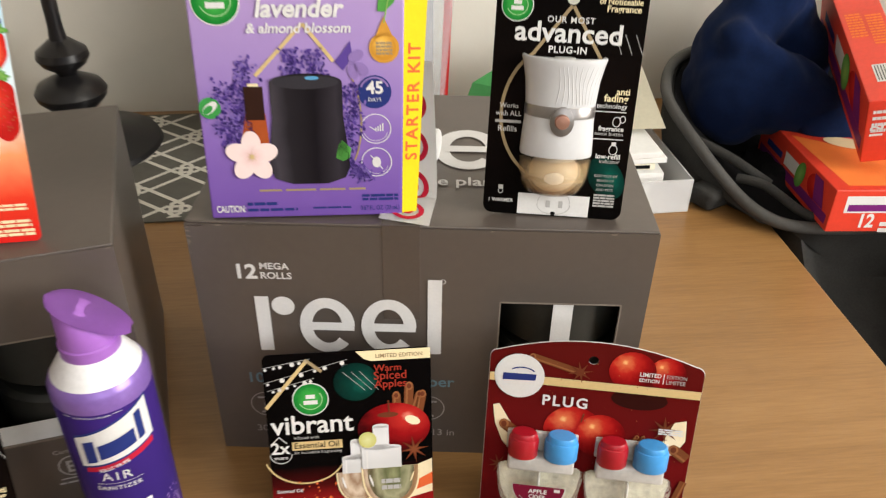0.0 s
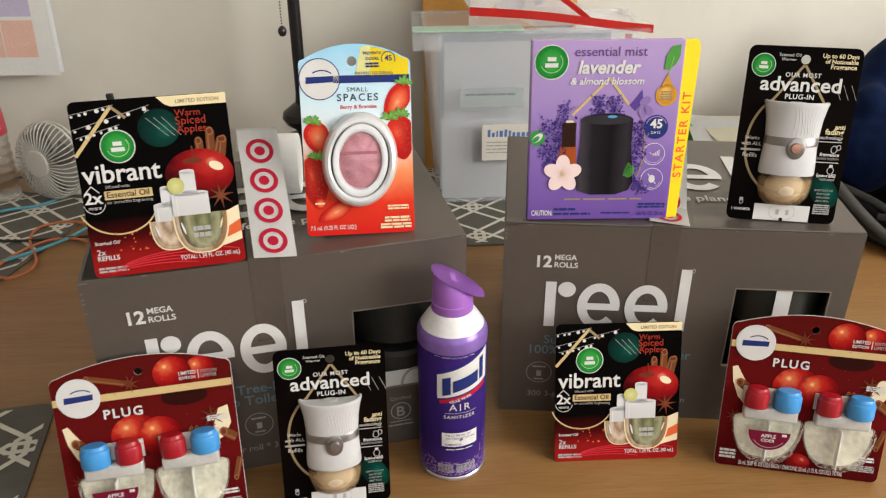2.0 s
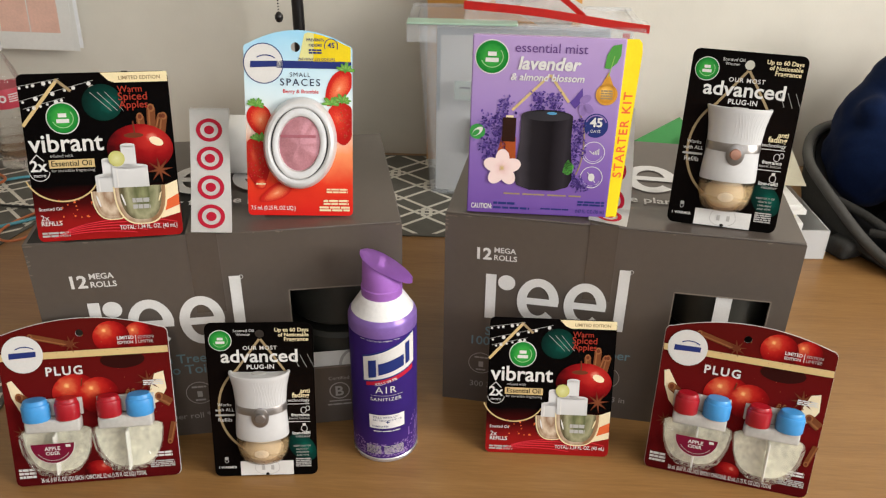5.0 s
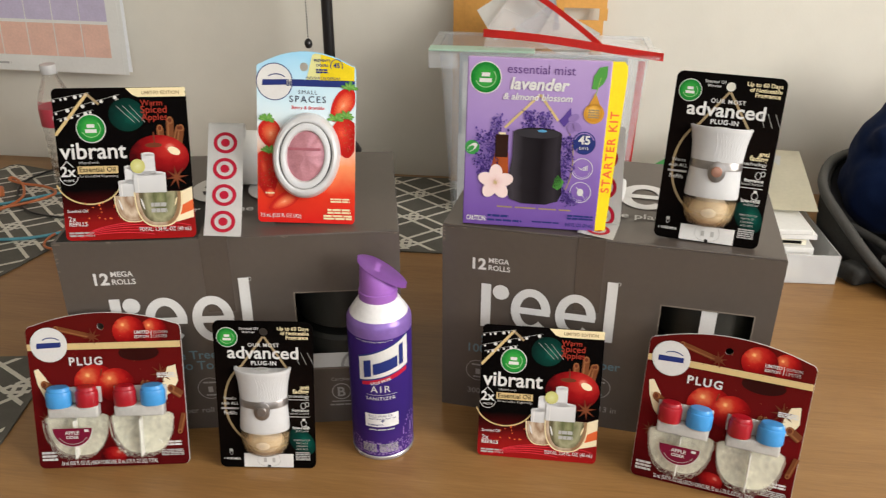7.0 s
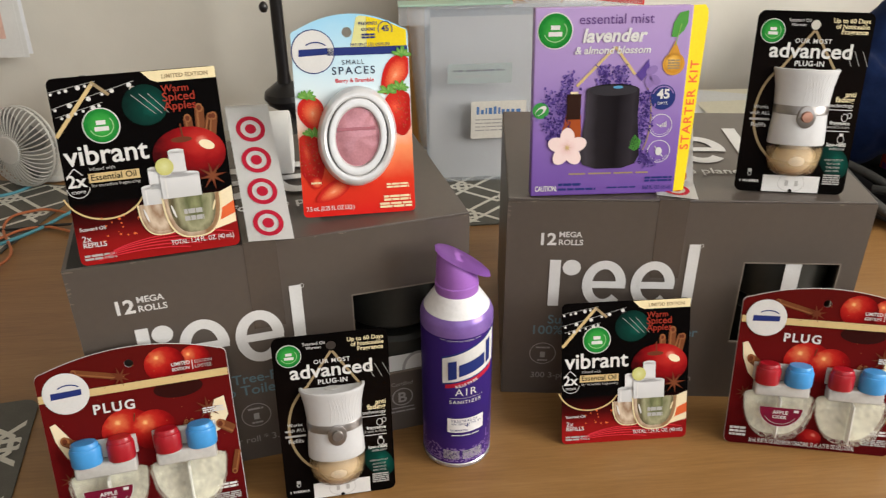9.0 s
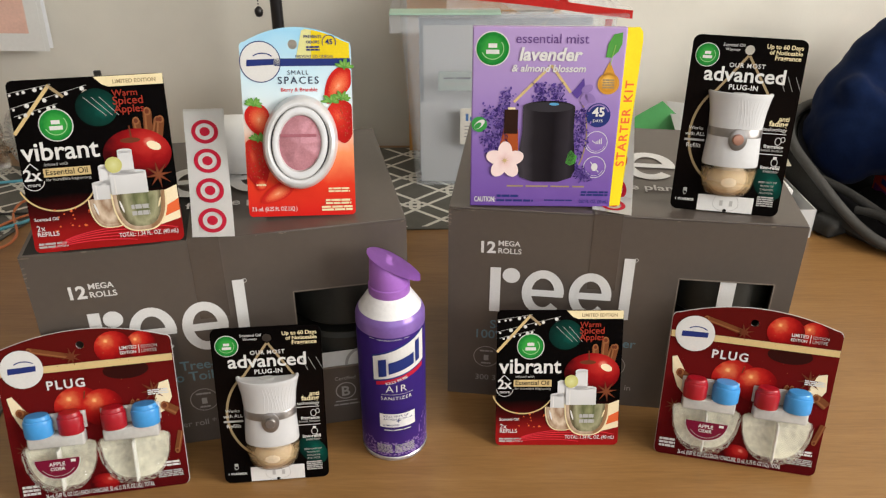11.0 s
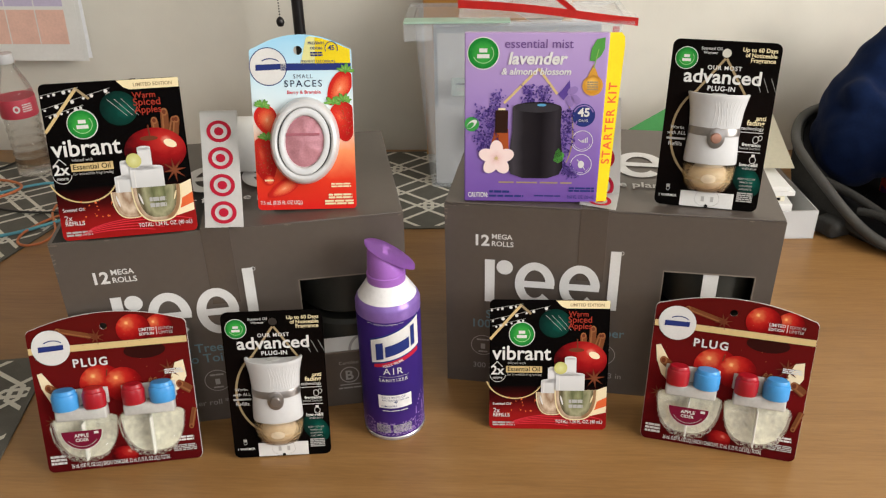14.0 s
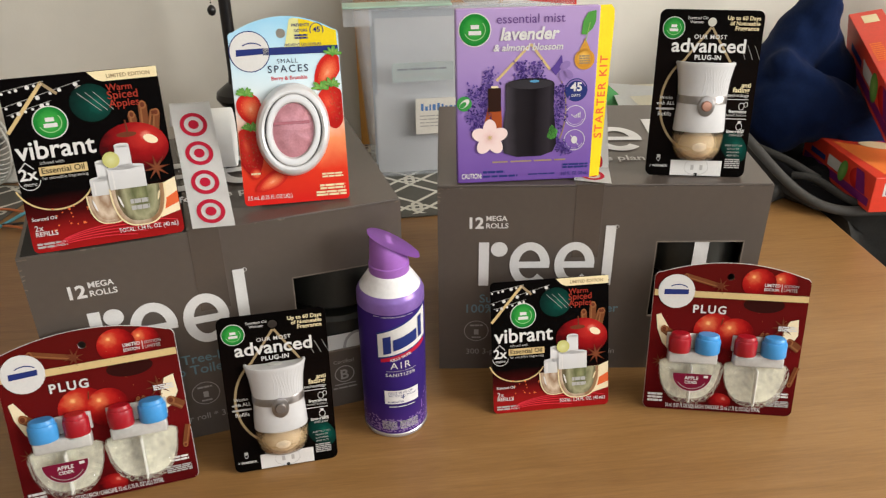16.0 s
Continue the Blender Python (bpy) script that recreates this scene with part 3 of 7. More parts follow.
def placemat(m, w, d, knot, grain):
    mat = thing("placemat", m, "dark grey placemat with an ivory interlaced lattice, lying on the table", "placemat", "placemats on the table")
    cloth = slab(0, 0, 0, w, d, 0.0018)
    bmesh.ops.bevel(cloth, geom=[e for e in cloth.edges if abs(e.verts[0].co.z - e.verts[1].co.z) > 0.001], offset=0.016, segments=6, profile=0.5, affect="EDGES")
    part("cloth", cloth, MAT_GREY, mat)
    bm = bmesh.new()
    p, q, c, f, t = 0.0600, 0.0510, 0.0062, 1.33, 0.0058
    back = m.inverted()

    def strip(a, b, z):
        d_ = (b - a).normalized()
        n_, e_ = Vector((-d_.y, d_.x)) * t / 2, d_ * t * 0.26
        bm.faces.new([bm.verts.new((*s, z)) for s in (a + n_ - e_, a - n_ - e_, b - n_ + e_, b + n_ + e_)])

    k = 0
    s, r = q * (f - (p + c) / p), p * (f - (q + c) / q)
    turn = Matrix.Rotation(radians(grain), 4, "Z")
    for i in range(-12, 13):
        for j in range(-12, 13):
            if (i + j) % 2 == 0:
                continue
            pts = []
            for x, y in ((-r, -q - c), (r, -q - c), (p + c, -s), (p + c, s), (r, q + c), (-r, q + c), (-p - c, s), (-p - c, -s)):
                v = back @ (Vector((*knot, 0)) + turn @ Vector((i * p + x, j * q + y, 0)))
                pts.append(Vector((v.x, v.y)))
            if max(v.x for v in pts) < 0 or min(v.x for v in pts) > w or max(v.y for v in pts) < 0 or min(v.y for v in pts) > d:
                continue
            for a, b in zip(pts, pts[1:] + pts[:1]):
                strip(a, b, 0.0021 + 0.00002 * (k % 53))
                k += 1
    for co, no in (((0.006, 0, 0), (-1, 0, 0)), ((w - 0.006, 0, 0), (1, 0, 0)), ((0, 0.006, 0), (0, -1, 0)), ((0, d - 0.006, 0), (0, 1, 0))):
        bmesh.ops.bisect_plane(bm, geom=bm.verts[:] + bm.edges[:] + bm.faces[:], plane_co=co, plane_no=no, clear_outer=True)
    part("lattice", bm, MAT_WHITE, mat, "ivory lattice of overlapping hexagons")
    return mat


placemat(pose(-0.36, 0.836, 0.0005, 0, 0, 8.5), 0.47, 0.315, (-0.118, 1.003), 9.0)
placemat(pose(-1.03, 0.56, 0.0005, 0, 0, -8.0), 0.36, 0.50, (-0.755, 0.800), 4.0)
placemat(pose(-0.8216, 0.037, 0.0005, 0, 0, 16.0), 0.50, 0.33, (-0.433, 0.419), 18.0)


# ---- cartons of paper rolls ----
BW, BD, BH = 0.335, 0.232, 0.226
W0, W1, V0, V1 = 0.226, 0.316, 0.070, 0.163


def wordmark(a, x, z, k, mat):
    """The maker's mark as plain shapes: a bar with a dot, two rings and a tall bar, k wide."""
    a.raw([(x, z), (x + 0.075 * k, z), (x + 0.075 * k, z + 0.375 * k), (x, z + 0.375 * k)], [(0, 1, 2, 3)], mat, 0)
    a.begin("dot_mark")
    a.ell((x + 0.15 * k) / a.w, (z + 0.315 * k) / a.h, 0.062 * k, 0.062 * k, mat, 0)
    for cx in (0.380, 0.715):
        a.begin("ring_mark")
        a.ring((x + cx * k) / a.w, (z + 0.185 * k) / a.h, 0.15 * k, 0.19 * k, 0.068 * k, mat, 0, 0, 318)
        a.raw([(x + (cx - 0.10) * k, z + 0.155 * k), (x + (cx + 0.146) * k, z + 0.155 * k), (x + (cx + 0.148) * k, z + 0.21 * k), (x + (cx - 0.10) * k, z + 0.21 * k)], [(0, 1, 2, 3)], mat, 1)
    a.begin("bar_mark")
    a.raw([(x + 0.925 * k, z), (x + k, z), (x + k, z + 0.51 * k), (x + 0.925 * k, z + 0.51 * k)], [(0, 1, 2, 3)], mat, 0)
    a.begin()


def carton(m, label, dent, dark):
    box = thing("paper_roll_carton", m, label, "carton", "cartons on the table")
    t = 0.003
    bm = bmesh.new()
    for x0, x1, z0, z1 in ((0, W0, 0, BH), (W1, BW, 0, BH), (W0, W1, 0, V0), (W0, W1, V1, BH)):
        slab(x0, 0, z0, x1, t, z1, bm=bm)
    bmesh.ops.remove_doubles(bm, verts=bm.verts, dist=0.0004)
    part("front_panel", bm, BOARD, box, "taupe printed panel with a cut-out window")
    part("back_panel", slab(0, BD - t, 0, BW, BD, BH), BOARD, box)
    for x in (0, BW - t):
        part("side_panel", slab(x, t, 0, x + t, BD - t, BH), BOARD, box)
    part("bottom_panel", slab(t, t, 0, BW - t, BD - t, t), BOARD, box)
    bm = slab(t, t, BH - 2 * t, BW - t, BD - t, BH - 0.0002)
    part("inner_flap", bm, BOARD_SHADE, box)
    bm = slab(0.0005, 0.0005, BH - 0.0001, BW - 0.0005, BD - 0.0005, BH + 0.002, 0.0009, 2)
    for v in bm.verts:
        v.co.z -= dent * max(0, 1 - (v.co - Vector((0, 0, BH))).length / 0.12)
    part("top_flap", bm, BOARD, box)
    bm = bmesh.new()
    for x0, x1, z0, z1 in ((W0 - 0.0006, W0 + 0.0006, V0, V1), (W1 - 0.0006, W1 + 0.0006, V0, V1), (W0, W1, V0 - 0.0006, V0 + 0.0006), (W0, W1, V1 - 0.0006, V1 + 0.0006)):
        slab(x0, -0.0003, z0, x1, t, z1, bm=bm)
    part("window_edge", bm, BOARD_EDGE, box, "pale cut edge of the carton window")
    a = Art(BW, BH, 1)
    wordmark(a, 0.0425, 0.111, 0.140, PRINT_WHITE)
    a.begin("small_ring_mark")
    a.ring(0.183 / BW, 0.181 / BH, 0.0022, 0.0022, 0.0005, PRINT_WHITE)
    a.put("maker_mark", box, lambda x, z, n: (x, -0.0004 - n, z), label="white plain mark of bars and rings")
    a = Art(BW, BH, 1)
    a.text("12", 0.0325 / BW, 0.180 / BH, 0.0146 / BW, PRINT_WHITE, bold=0.03)
    a.text("MEGA", 0.0495 / BW, 0.1885 / BH, 0.0214 / BW, PRINT_WHITE, bold=0.02)
    a.text("ROLLS", 0.0495 / BW, 0.180 / BH, 0.0228 / BW, PRINT_WHITE, bold=0.02)
    a.text("Sustainable Tree-Free", 0.044 / BW, 0.0895 / BH, 0.128 / BW, PRINT_TEAL, bold=0.012)
    a.text("100% Bamboo Toilet Paper", 0.030 / BW, 0.0765 / BH, 0.164 / BW, PRINT_TEAL, bold=0.012)
    a.text("300 3-ply sheets per roll * 3.93 x 4.13 in", 0.030 / BW, 0.021 / BH, 0.165 / BW, PRINT_GREY)
    for k, u in enumerate((0.041, 0.085, 0.129, 0.173)):
        a.begin("round_icon")
        a.ring(u / BW, 0.052 / BH, 0.0135, 0.0135, 0.0008, PRINT_GREY)
        a.rect((u - 0.0025) / BW, 0.047 / BH, (u + 0.0025) / BW, 0.054 / BH, PRINT_GREY)
        a.bars((u - 0.007) / BW, 0.0585 / BH, 0.014 / BW, 0.002 / BH, PRINT_GREY, seed=k)
        a.bars((u - 0.005) / BW, 0.0425 / BH, 0.010 / BW, 0.002 / BH, PRINT_GREY, seed=k + 9)
    a.begin("round_icon")
    a.ring(0.268 / BW, 0.040 / BH, 0.0105, 0.0105, 0.0012, PRINT_GREY)
    a.text("B", 0.268 / BW, 0.034 / BH, 0.0085 / BW, PRINT_GREY, bold=0.02, center=True)
    a.text("Certified", 0.268 / BW, 0.054 / BH, 0.021 / BW, PRINT_GREY, center=True)
    a.rect(0.257 / BW, 0.0265 / BH, 0.279 / BW, 0.0278 / BH, PRINT_GREY)
    a.bars(0.255 / BW, 0.022 / BH, 0.026 / BW, 0.0018 / BH, PRINT_GREY)
    a.put("front_lettering", box)
    a = Art(BW, BD, 3)
    wordmark(a, 0.068, 0.085, 0.185, PRINT_WHITE)
    a.text("better for the planet", 0.085 / BW, 0.058 / BD, 0.150 / BW, PRINT_WHITE, bold=0.015)
    a.put("top_print", box, lambda x, z, n: (x, z, BH + 0.0024 + n))
    bm = slab(0.139, -0.00035, 0.145, 0.166, 0, BH + 0.0022)
    slab(0.139, -0.00035, BH + 0.002, 0.166, BD, BH + 0.00235, bm=bm)
    part("packing_tape", bm, TAPE, box, "glossy strip of packing tape")
    rnd = random.Random(21 if dark else 8)
    a = Art(BW, BH, 1)
    for k in range(26):
        x_, z_ = rnd.choice(((rnd.uniform(0, 0.012), BH - 0.0015), (0.0012, BH - rnd.uniform(0, 0.03)), (rnd.uniform(0, BW), BH - 0.0006)))
        r_ = rnd.uniform(0.0004, 0.0016)
        a.ell(x_ / BW, z_ / BH, r_ * 1.7, r_ * 0.55, BOARD_EDGE, 0, rnd.uniform(-20, 20), n=7)
    a.begin()
    tagged(a.put("scuff_marks", box, lambda x, z, n: (max(x, 0.0), -n, min(z, BH)), "pale scuffs along the carton edge"), kind="stuff")
    # added near-black sheet behind the rolls, painting the carton's inner shade
    part("window_lining", slab(W0 - 0.03, 0.060, t, BW - t, 0.062, BH - 2 * t), BOARD_SHADE, box)
    for cx, cz, r in ((0.2745, 0.056, 0.052), (0.2745, 0.165, 0.052)):
        roll = part("wrapped_roll", moved(lathe([(r - 0.004, 0), (r, 0.004), (r, 0.096), (r - 0.004, 0.1)], 40), pose(cx, 0.055, cz - 0.05)), WRAP, box, "paper roll in a dark green-grey wrapper", True)
        if not dark:
            part("white_band", slab(cx - 0.0085, 0.0015, cz - 0.049, cx + 0.0065, 0.0022, cz + 0.049), PRINT_WHITE, roll, "white band of the wrapper")
    if dark:
        lowr = part("bare_roll", slab(W0 - 0.01, 0.0016, 0.060, W1 + 0.01, 0.0024, 0.088, 0.0003), PAPER, box, "white edge of a paper roll")
        a = Art(1, 1, 0)
        a.ring(0.285, 0.070, 0.016, 0.020, 0.003, PRINT_GREY, 0)
        a.put("ring_print", lowr, lambda x, z, n: (x, 0.0014 - n, z))
    return box


carton_a = carton(pose(0.053, 0.520, 0, 0, 0, 0.0), "taupe printed carton of paper rolls, closed, with a cut-out window", 0.0, False)
carton_b = carton(pose(-0.299, 0.374, 0, 0, 0, 18.8) @ Matrix.Diagonal((1, 1, 1.022, 1)), "taupe printed carton of paper rolls, turned aside, one top corner dented", 0.004, True)


# ---- cards hung with refills ----
def badge(w, h, u, v, r, parent):
    a = Art(w, h, 1)
    a.ell(u, v, r, r, PRINT_WHITE, 0)
    a.ell(u, v, r * 0.94, r * 0.94, LOGO_GREEN, 1)
    a.ring(u, v, r * 0.66, r * 0.62, r * 0.05, PRINT_GREEN_PALE, 2, 200, 400)
    for dx, dz, l, t in ((-0.25, 0.06, 0.50, 0.24), (-0.38, -0.29, 0.76, 0.24)):
        a.begin("white_bar")
        a.rect(u + dx * r / w, v + dz * r / h, u + (dx + l) * r / w, v + (dz + t) * r / h, PRINT_WHITE, 3)
    return a.put("round_badge", parent, label="glossy green disc badge with white bars")


def cloud_badge(w, h, u, v, r, parent, edge=PRINT_NAVY, base=1):
    a = Art(w, h, base)
    a.ell(u, v, r * 1.05, r * 1.05, edge, 0)
    a.ell(u, v, r, r, PRINT_WHITE, 1)
    a.poly([(u - 0.70 * r / w, v - 0.22 * r / h), (u + 0.68 * r / w, v - 0.15 * r / h), (u + 0.70 * r / w, v + 0.15 * r / h), (u - 0.68 * r / w, v + 0.11 * r / h)], PRINT_NAVY, 2)
    a.begin("arc_mark")
    a.ring(u + 0.12 * r / w, v + 0.06 * r / h, 0.62 * r, 0.40 * r, 0.06 * r, PRINT_NAVY, 2, 35, 140)
    return a.put("round_badge", parent, label="white disc badge with a navy bar under an arc")


def star(a, u, v, r, mat, lay=2, turn=0):
    a.begin("anise_print")
    pts = []
    for i in range(16):
        k = r if i % 2 == 0 else r * 0.28
        t = radians(turn + i * 22.5)
        pts.append((u * a.w + k * math.cos(t), v * a.h + k * math.sin(t)))
    pts.append((u * a.w, v * a.h))
    a.raw(pts, [(i, (i + 1) % 16, 16) for i in range(16)], mat, lay)
    a.begin()


def stick(a, u0, v0, u1, v1, t, lay=2):
    a.begin("cinnamon_print")
    a.line(u0, v0, u1, v1, t, CINNAMON, lay)
    dx, dz = (u1 - u0) * a.w, (v1 - v0) * a.h
    d = math.hypot(dx, dz)
    ox, oz = -dz / d * t * 0.22 / a.w, dx / d * t * 0.22 / a.h
    a.line(u0 + ox, v0 + oz, u1 + ox, v1 + oz, t * 0.22, CINNAMON_LIGHT, lay + 1)
    a.ell(u1, v1, t * 0.42, t * 0.5, CINNAMON_LIGHT, lay + 1)
    a.ell(u1, v1, t * 0.24, t * 0.3, ANISE, lay + 2)
    a.begin()


def stand_back(w, h, depth, parent):
    """The folded tray behind a board, on which it stands."""
    part("back_tray", slab(w * 0.14, 0.0014, 0.0, w * 0.86, depth, h * 0.55, 0.002), CARD_BACK, parent, "white folded board tray")


def oil_pack(m, label, w, h):
    """Black and red board with a printed apple, spices and two printed oil bulbs."""
    c = thing("oil_refill_pack", m, label, "refill pack", "printed refill packs")
    part("printed_board", board(outline(w, h, 0.005), 0.0012, (0.49 * w, 0.905 * h, 0.0034)), V_BOARD, c)
    stand_back(w, h, 0.018, c)
    a = Art(w, h, 1)
    a.poly([(0.55, 0.997), (0.60, 0.952), (0.64, 0.938), (0.997, 0.938), (0.997, 0.997)], PRINT_CREAM, 0)
    a.text("LIMITED EDITION", 0.67, 0.955, 0.28, PRINT_GOLD_DIM, 1, bold=0.02)
    rnd = random.Random(4)
    for u0, v0, u1, v1 in ((0.0, 0.93, 0.28, 0.97), (0.0, 0.845, 0.50, 0.955), (0.02, 0.80, 0.30, 0.86)):
        a.line(u0, v0, u1, v1, 0.0004, PRINT_GREY, 0)
        for k in range(6):
            t = (k + rnd.uniform(0.2, 0.8)) / 6
            r = rnd.uniform(0.0010, 0.0019)
            a.ell(u0 + (u1 - u0) * t, v0 + (v1 - v0) * t - 0.012, r, r, PRINT_WHITE, 1, n=10)
    a.line(0.003, 0.70, 0.265, 0.965, 0.0028, PRINT_GOLD, 1)
    a.line(0.255, 0.965, 0.345, 0.895, 0.0024, PRINT_GOLD_DIM, 1)
    a.begin("ornament_print")
    a.ell(0.545, 0.825, 0.0165, 0.0155, PRINT_TEALGREEN, 1)
    a.begin()
    for k in range(3):
        a.line(0.47 + 0.05 * k, 0.885, 0.60 + 0.04 * k, 0.775, 0.0004, PRINT_GREY, 2)
    a.begin("gold_arc_print")
    a.ring(0.215, 0.42, 0.031, 0.026, 0.0013, PRINT_GOLD, 1, 195, 335)
    a.begin()
    a.begin("gold_banner_print")
    a.rect(0.14, 0.445, 0.445, 0.495, PRINT_GOLD, 1)
    a.begin()
    a.text("infused with", 0.155, 0.51, 0.15, PRINT_GREY, 1)
    a.text("Essential Oil", 0.155, 0.457, 0.27, PRINT_BLACK, 2, bold=0.01)
    a.text("for incredible fragrancing", 0.15, 0.422, 0.29, PRINT_GREY, 1)
    a.put("gold_trim_print", c)
    badge(w, h, 0.27, 0.74, 0.0135, c)
    a = Art(w, h, 1)
    a.text("vibrant", 0.02, 0.545, 0.50, PRINT_WHITE, 1, bold=0.015, tall=1.0)
    a.text("Warm", 0.655, 0.882, 0.165, WARM_RED, 6, bold=0.005)
    a.text("Spiced", 0.655, 0.835, 0.195, WARM_RED, 6, bold=0.005)
    a.text("Apples", 0.655, 0.788, 0.195, WARM_RED, 6, bold=0.005)
    a.text("2x", 0.012, 0.43, 0.115, PRINT_WHITE, 1, bold=0.02)
    a.text("more", 0.03, 0.395, 0.08, PRINT_WHITE, 1)
    a.ring(0.07, 0.43, 0.0085, 0.0085, 0.0005, PRINT_WHITE, 1, 185, 355)
    a.line(0.02, 0.49, 0.065, 0.53, 0.0007, PRINT_WHITE, 1)
    a.line(0.065, 0.53, 0.11, 0.49, 0.0007, PRINT_WHITE, 1)
    a.text("Scented Oil", 0.03, 0.19, 0.155, PRINT_WHITE, 1, bold=0.01)
    a.text("2x", 0.035, 0.13, 0.055, PRINT_WHITE, 1)
    a.text("REFILLS", 0.035, 0.098, 0.14, PRINT_WHITE, 1, bold=0.015)
    a.bars(0.03, 0.045, 0.19, 0.012, PRINT_GREY, 2, 0.5)
    a.text("TOTAL: 1.34 FL. OZ. (40 mL)", 0.565, 0.052, 0.40, PRINT_WHITE, 4, bold=0.01, tall=1.35)
    a.put("lettering", c)
    a = Art(w, h, 1)
    for k, (u, t) in enumerate(((0.80, 0.0065), (0.865, 0.007), (0.93, 0.0065), (0.895, 0.0055))):
        stick(a, u - 0.01, 0.63, u + 0.015 * (k - 1), 0.735 + 0.05 * (k == 1), t, 1)
    a.begin("apple_print")
    a.ell(0.765, 0.545, 0.0275, 0.021, APPLE, 3, n=36)
    a.begin()
    a.begin("apple_stem_print")
    a.ell(0.73, 0.625, 0.008, 0.0022, ANISE, 4)
    a.line(0.74, 0.62, 0.735, 0.71, 0.0012, ANISE, 5)
    a.ell(0.88, 0.585, 0.006, 0.0035, SLICE, 4, rot=-25)
    star(a, 0.885, 0.41, 0.0115, ANISE, 5, 8)
    star(a, 0.885, 0.41, 0.0070, ANISE_LIGHT, 6, 8)
    a.begin("apple_slice_print")
    a.poly([(0.84, 0.29), (0.995, 0.345), (0.995, 0.14), (0.86, 0.11)], SLICE, 2)
    a.poly([(0.86, 0.20), (0.995, 0.26), (0.995, 0.19), (0.87, 0.15)], PRINT_ORANGE, 3)
    rr = random.Random(2)
    a.begin("spark_print")
    for k in range(26):
        r = rr.uniform(0.0003, 0.0011)
        a.ell(rr.uniform(0.05, 0.5), rr.uniform(0.12, 0.26), r, r, PRINT_ORANGE, 1, n=8)
    a.begin()
    for k in range(5):
        a.ring(0.42 + 0.05 * k, -0.03, 0.050 + 0.004 * k, 0.0115 + 0.0025 * k, 0.0009, PRINT_RED, 1, 50, 140)
    a.put("fruit_and_spice_print", c)
    a = Art(w, h, 5)
    for u, ub, s, v0, bowl, lay in ((0.530, 0.535, 0.80, 0.115, BOWL_PRINT_B, 0), (0.682, 0.735, 1.06, 0.080, BOWL_PRINT, 4)):
        wd = 0.0205 * s
        top = v0 + 0.225 * s
        hh = (top - v0) * h
        a.begin("oil_bulb_print")
        for k, (kw, kh, mt) in enumerate(((1.04, 1.0, PRINT_CREAM), (0.97, 0.965, BOWL_PRINT_B), (0.82, 0.87, bowl))):
            ring_ = [(math.copysign(abs(math.cos(q)) ** 0.72, math.cos(q)), -abs(math.sin(q)) ** 0.80) for q in (math.pi * e / 26 for e in range(27))]
            pts = [(ub * w + wd * kw * cx_, top * h + hh * kh * sz_) for cx_, sz_ in ring_] + [(ub * w, top * h)]
            a.raw(pts, [(e, e + 1, 27) for e in range(26)], mt, lay + k, ring_ + [(0, 0)])
        a.rect(u - 0.115 * s, top - 0.005, u + 0.115 * s, top + 0.115 * s, CAP_PRINT, lay + 3)
        a.ell(u, top + 0.115 * s, 0.0140 * s, 0.0022, CAP_PRINT, lay + 3)
        a.rect(u - 0.046 * s, top + 0.115 * s, u + 0.046 * s, top + 0.235 * s, CAP_PRINT, lay + 3)
        a.ell(u, top + 0.235 * s, 0.0056 * s, 0.0018, PRINT_WHITE, lay + 3)
        a.line(u - 0.085 * s, top, u - 0.085 * s, top + 0.10 * s, 0.0012, PRINT_WHITE, lay + 4)
        a.ell(ub - 0.115 * s, top - 0.075 * s, 0.0008, 0.0055, PRINT_WHITE, lay + 4, rot=15)
        a.ell(ub + 0.125 * s, top - 0.065 * s, 0.0007, 0.0045, PRINT_CREAM, lay + 4, rot=-18)
        if lay:
            a.bars(ub - 0.06, top - 0.10, 0.12, 0.026, PRINT_GREY, 2, 0.5, lay + 4)
    a.begin("yellow_disc_print")
    a.ell(0.600, 0.490, 0.0068, 0.0068, LIME, 9)
    a.begin()
    a.put("oil_bulb_print", c, label="printed white-capped oil bulbs")
    return c


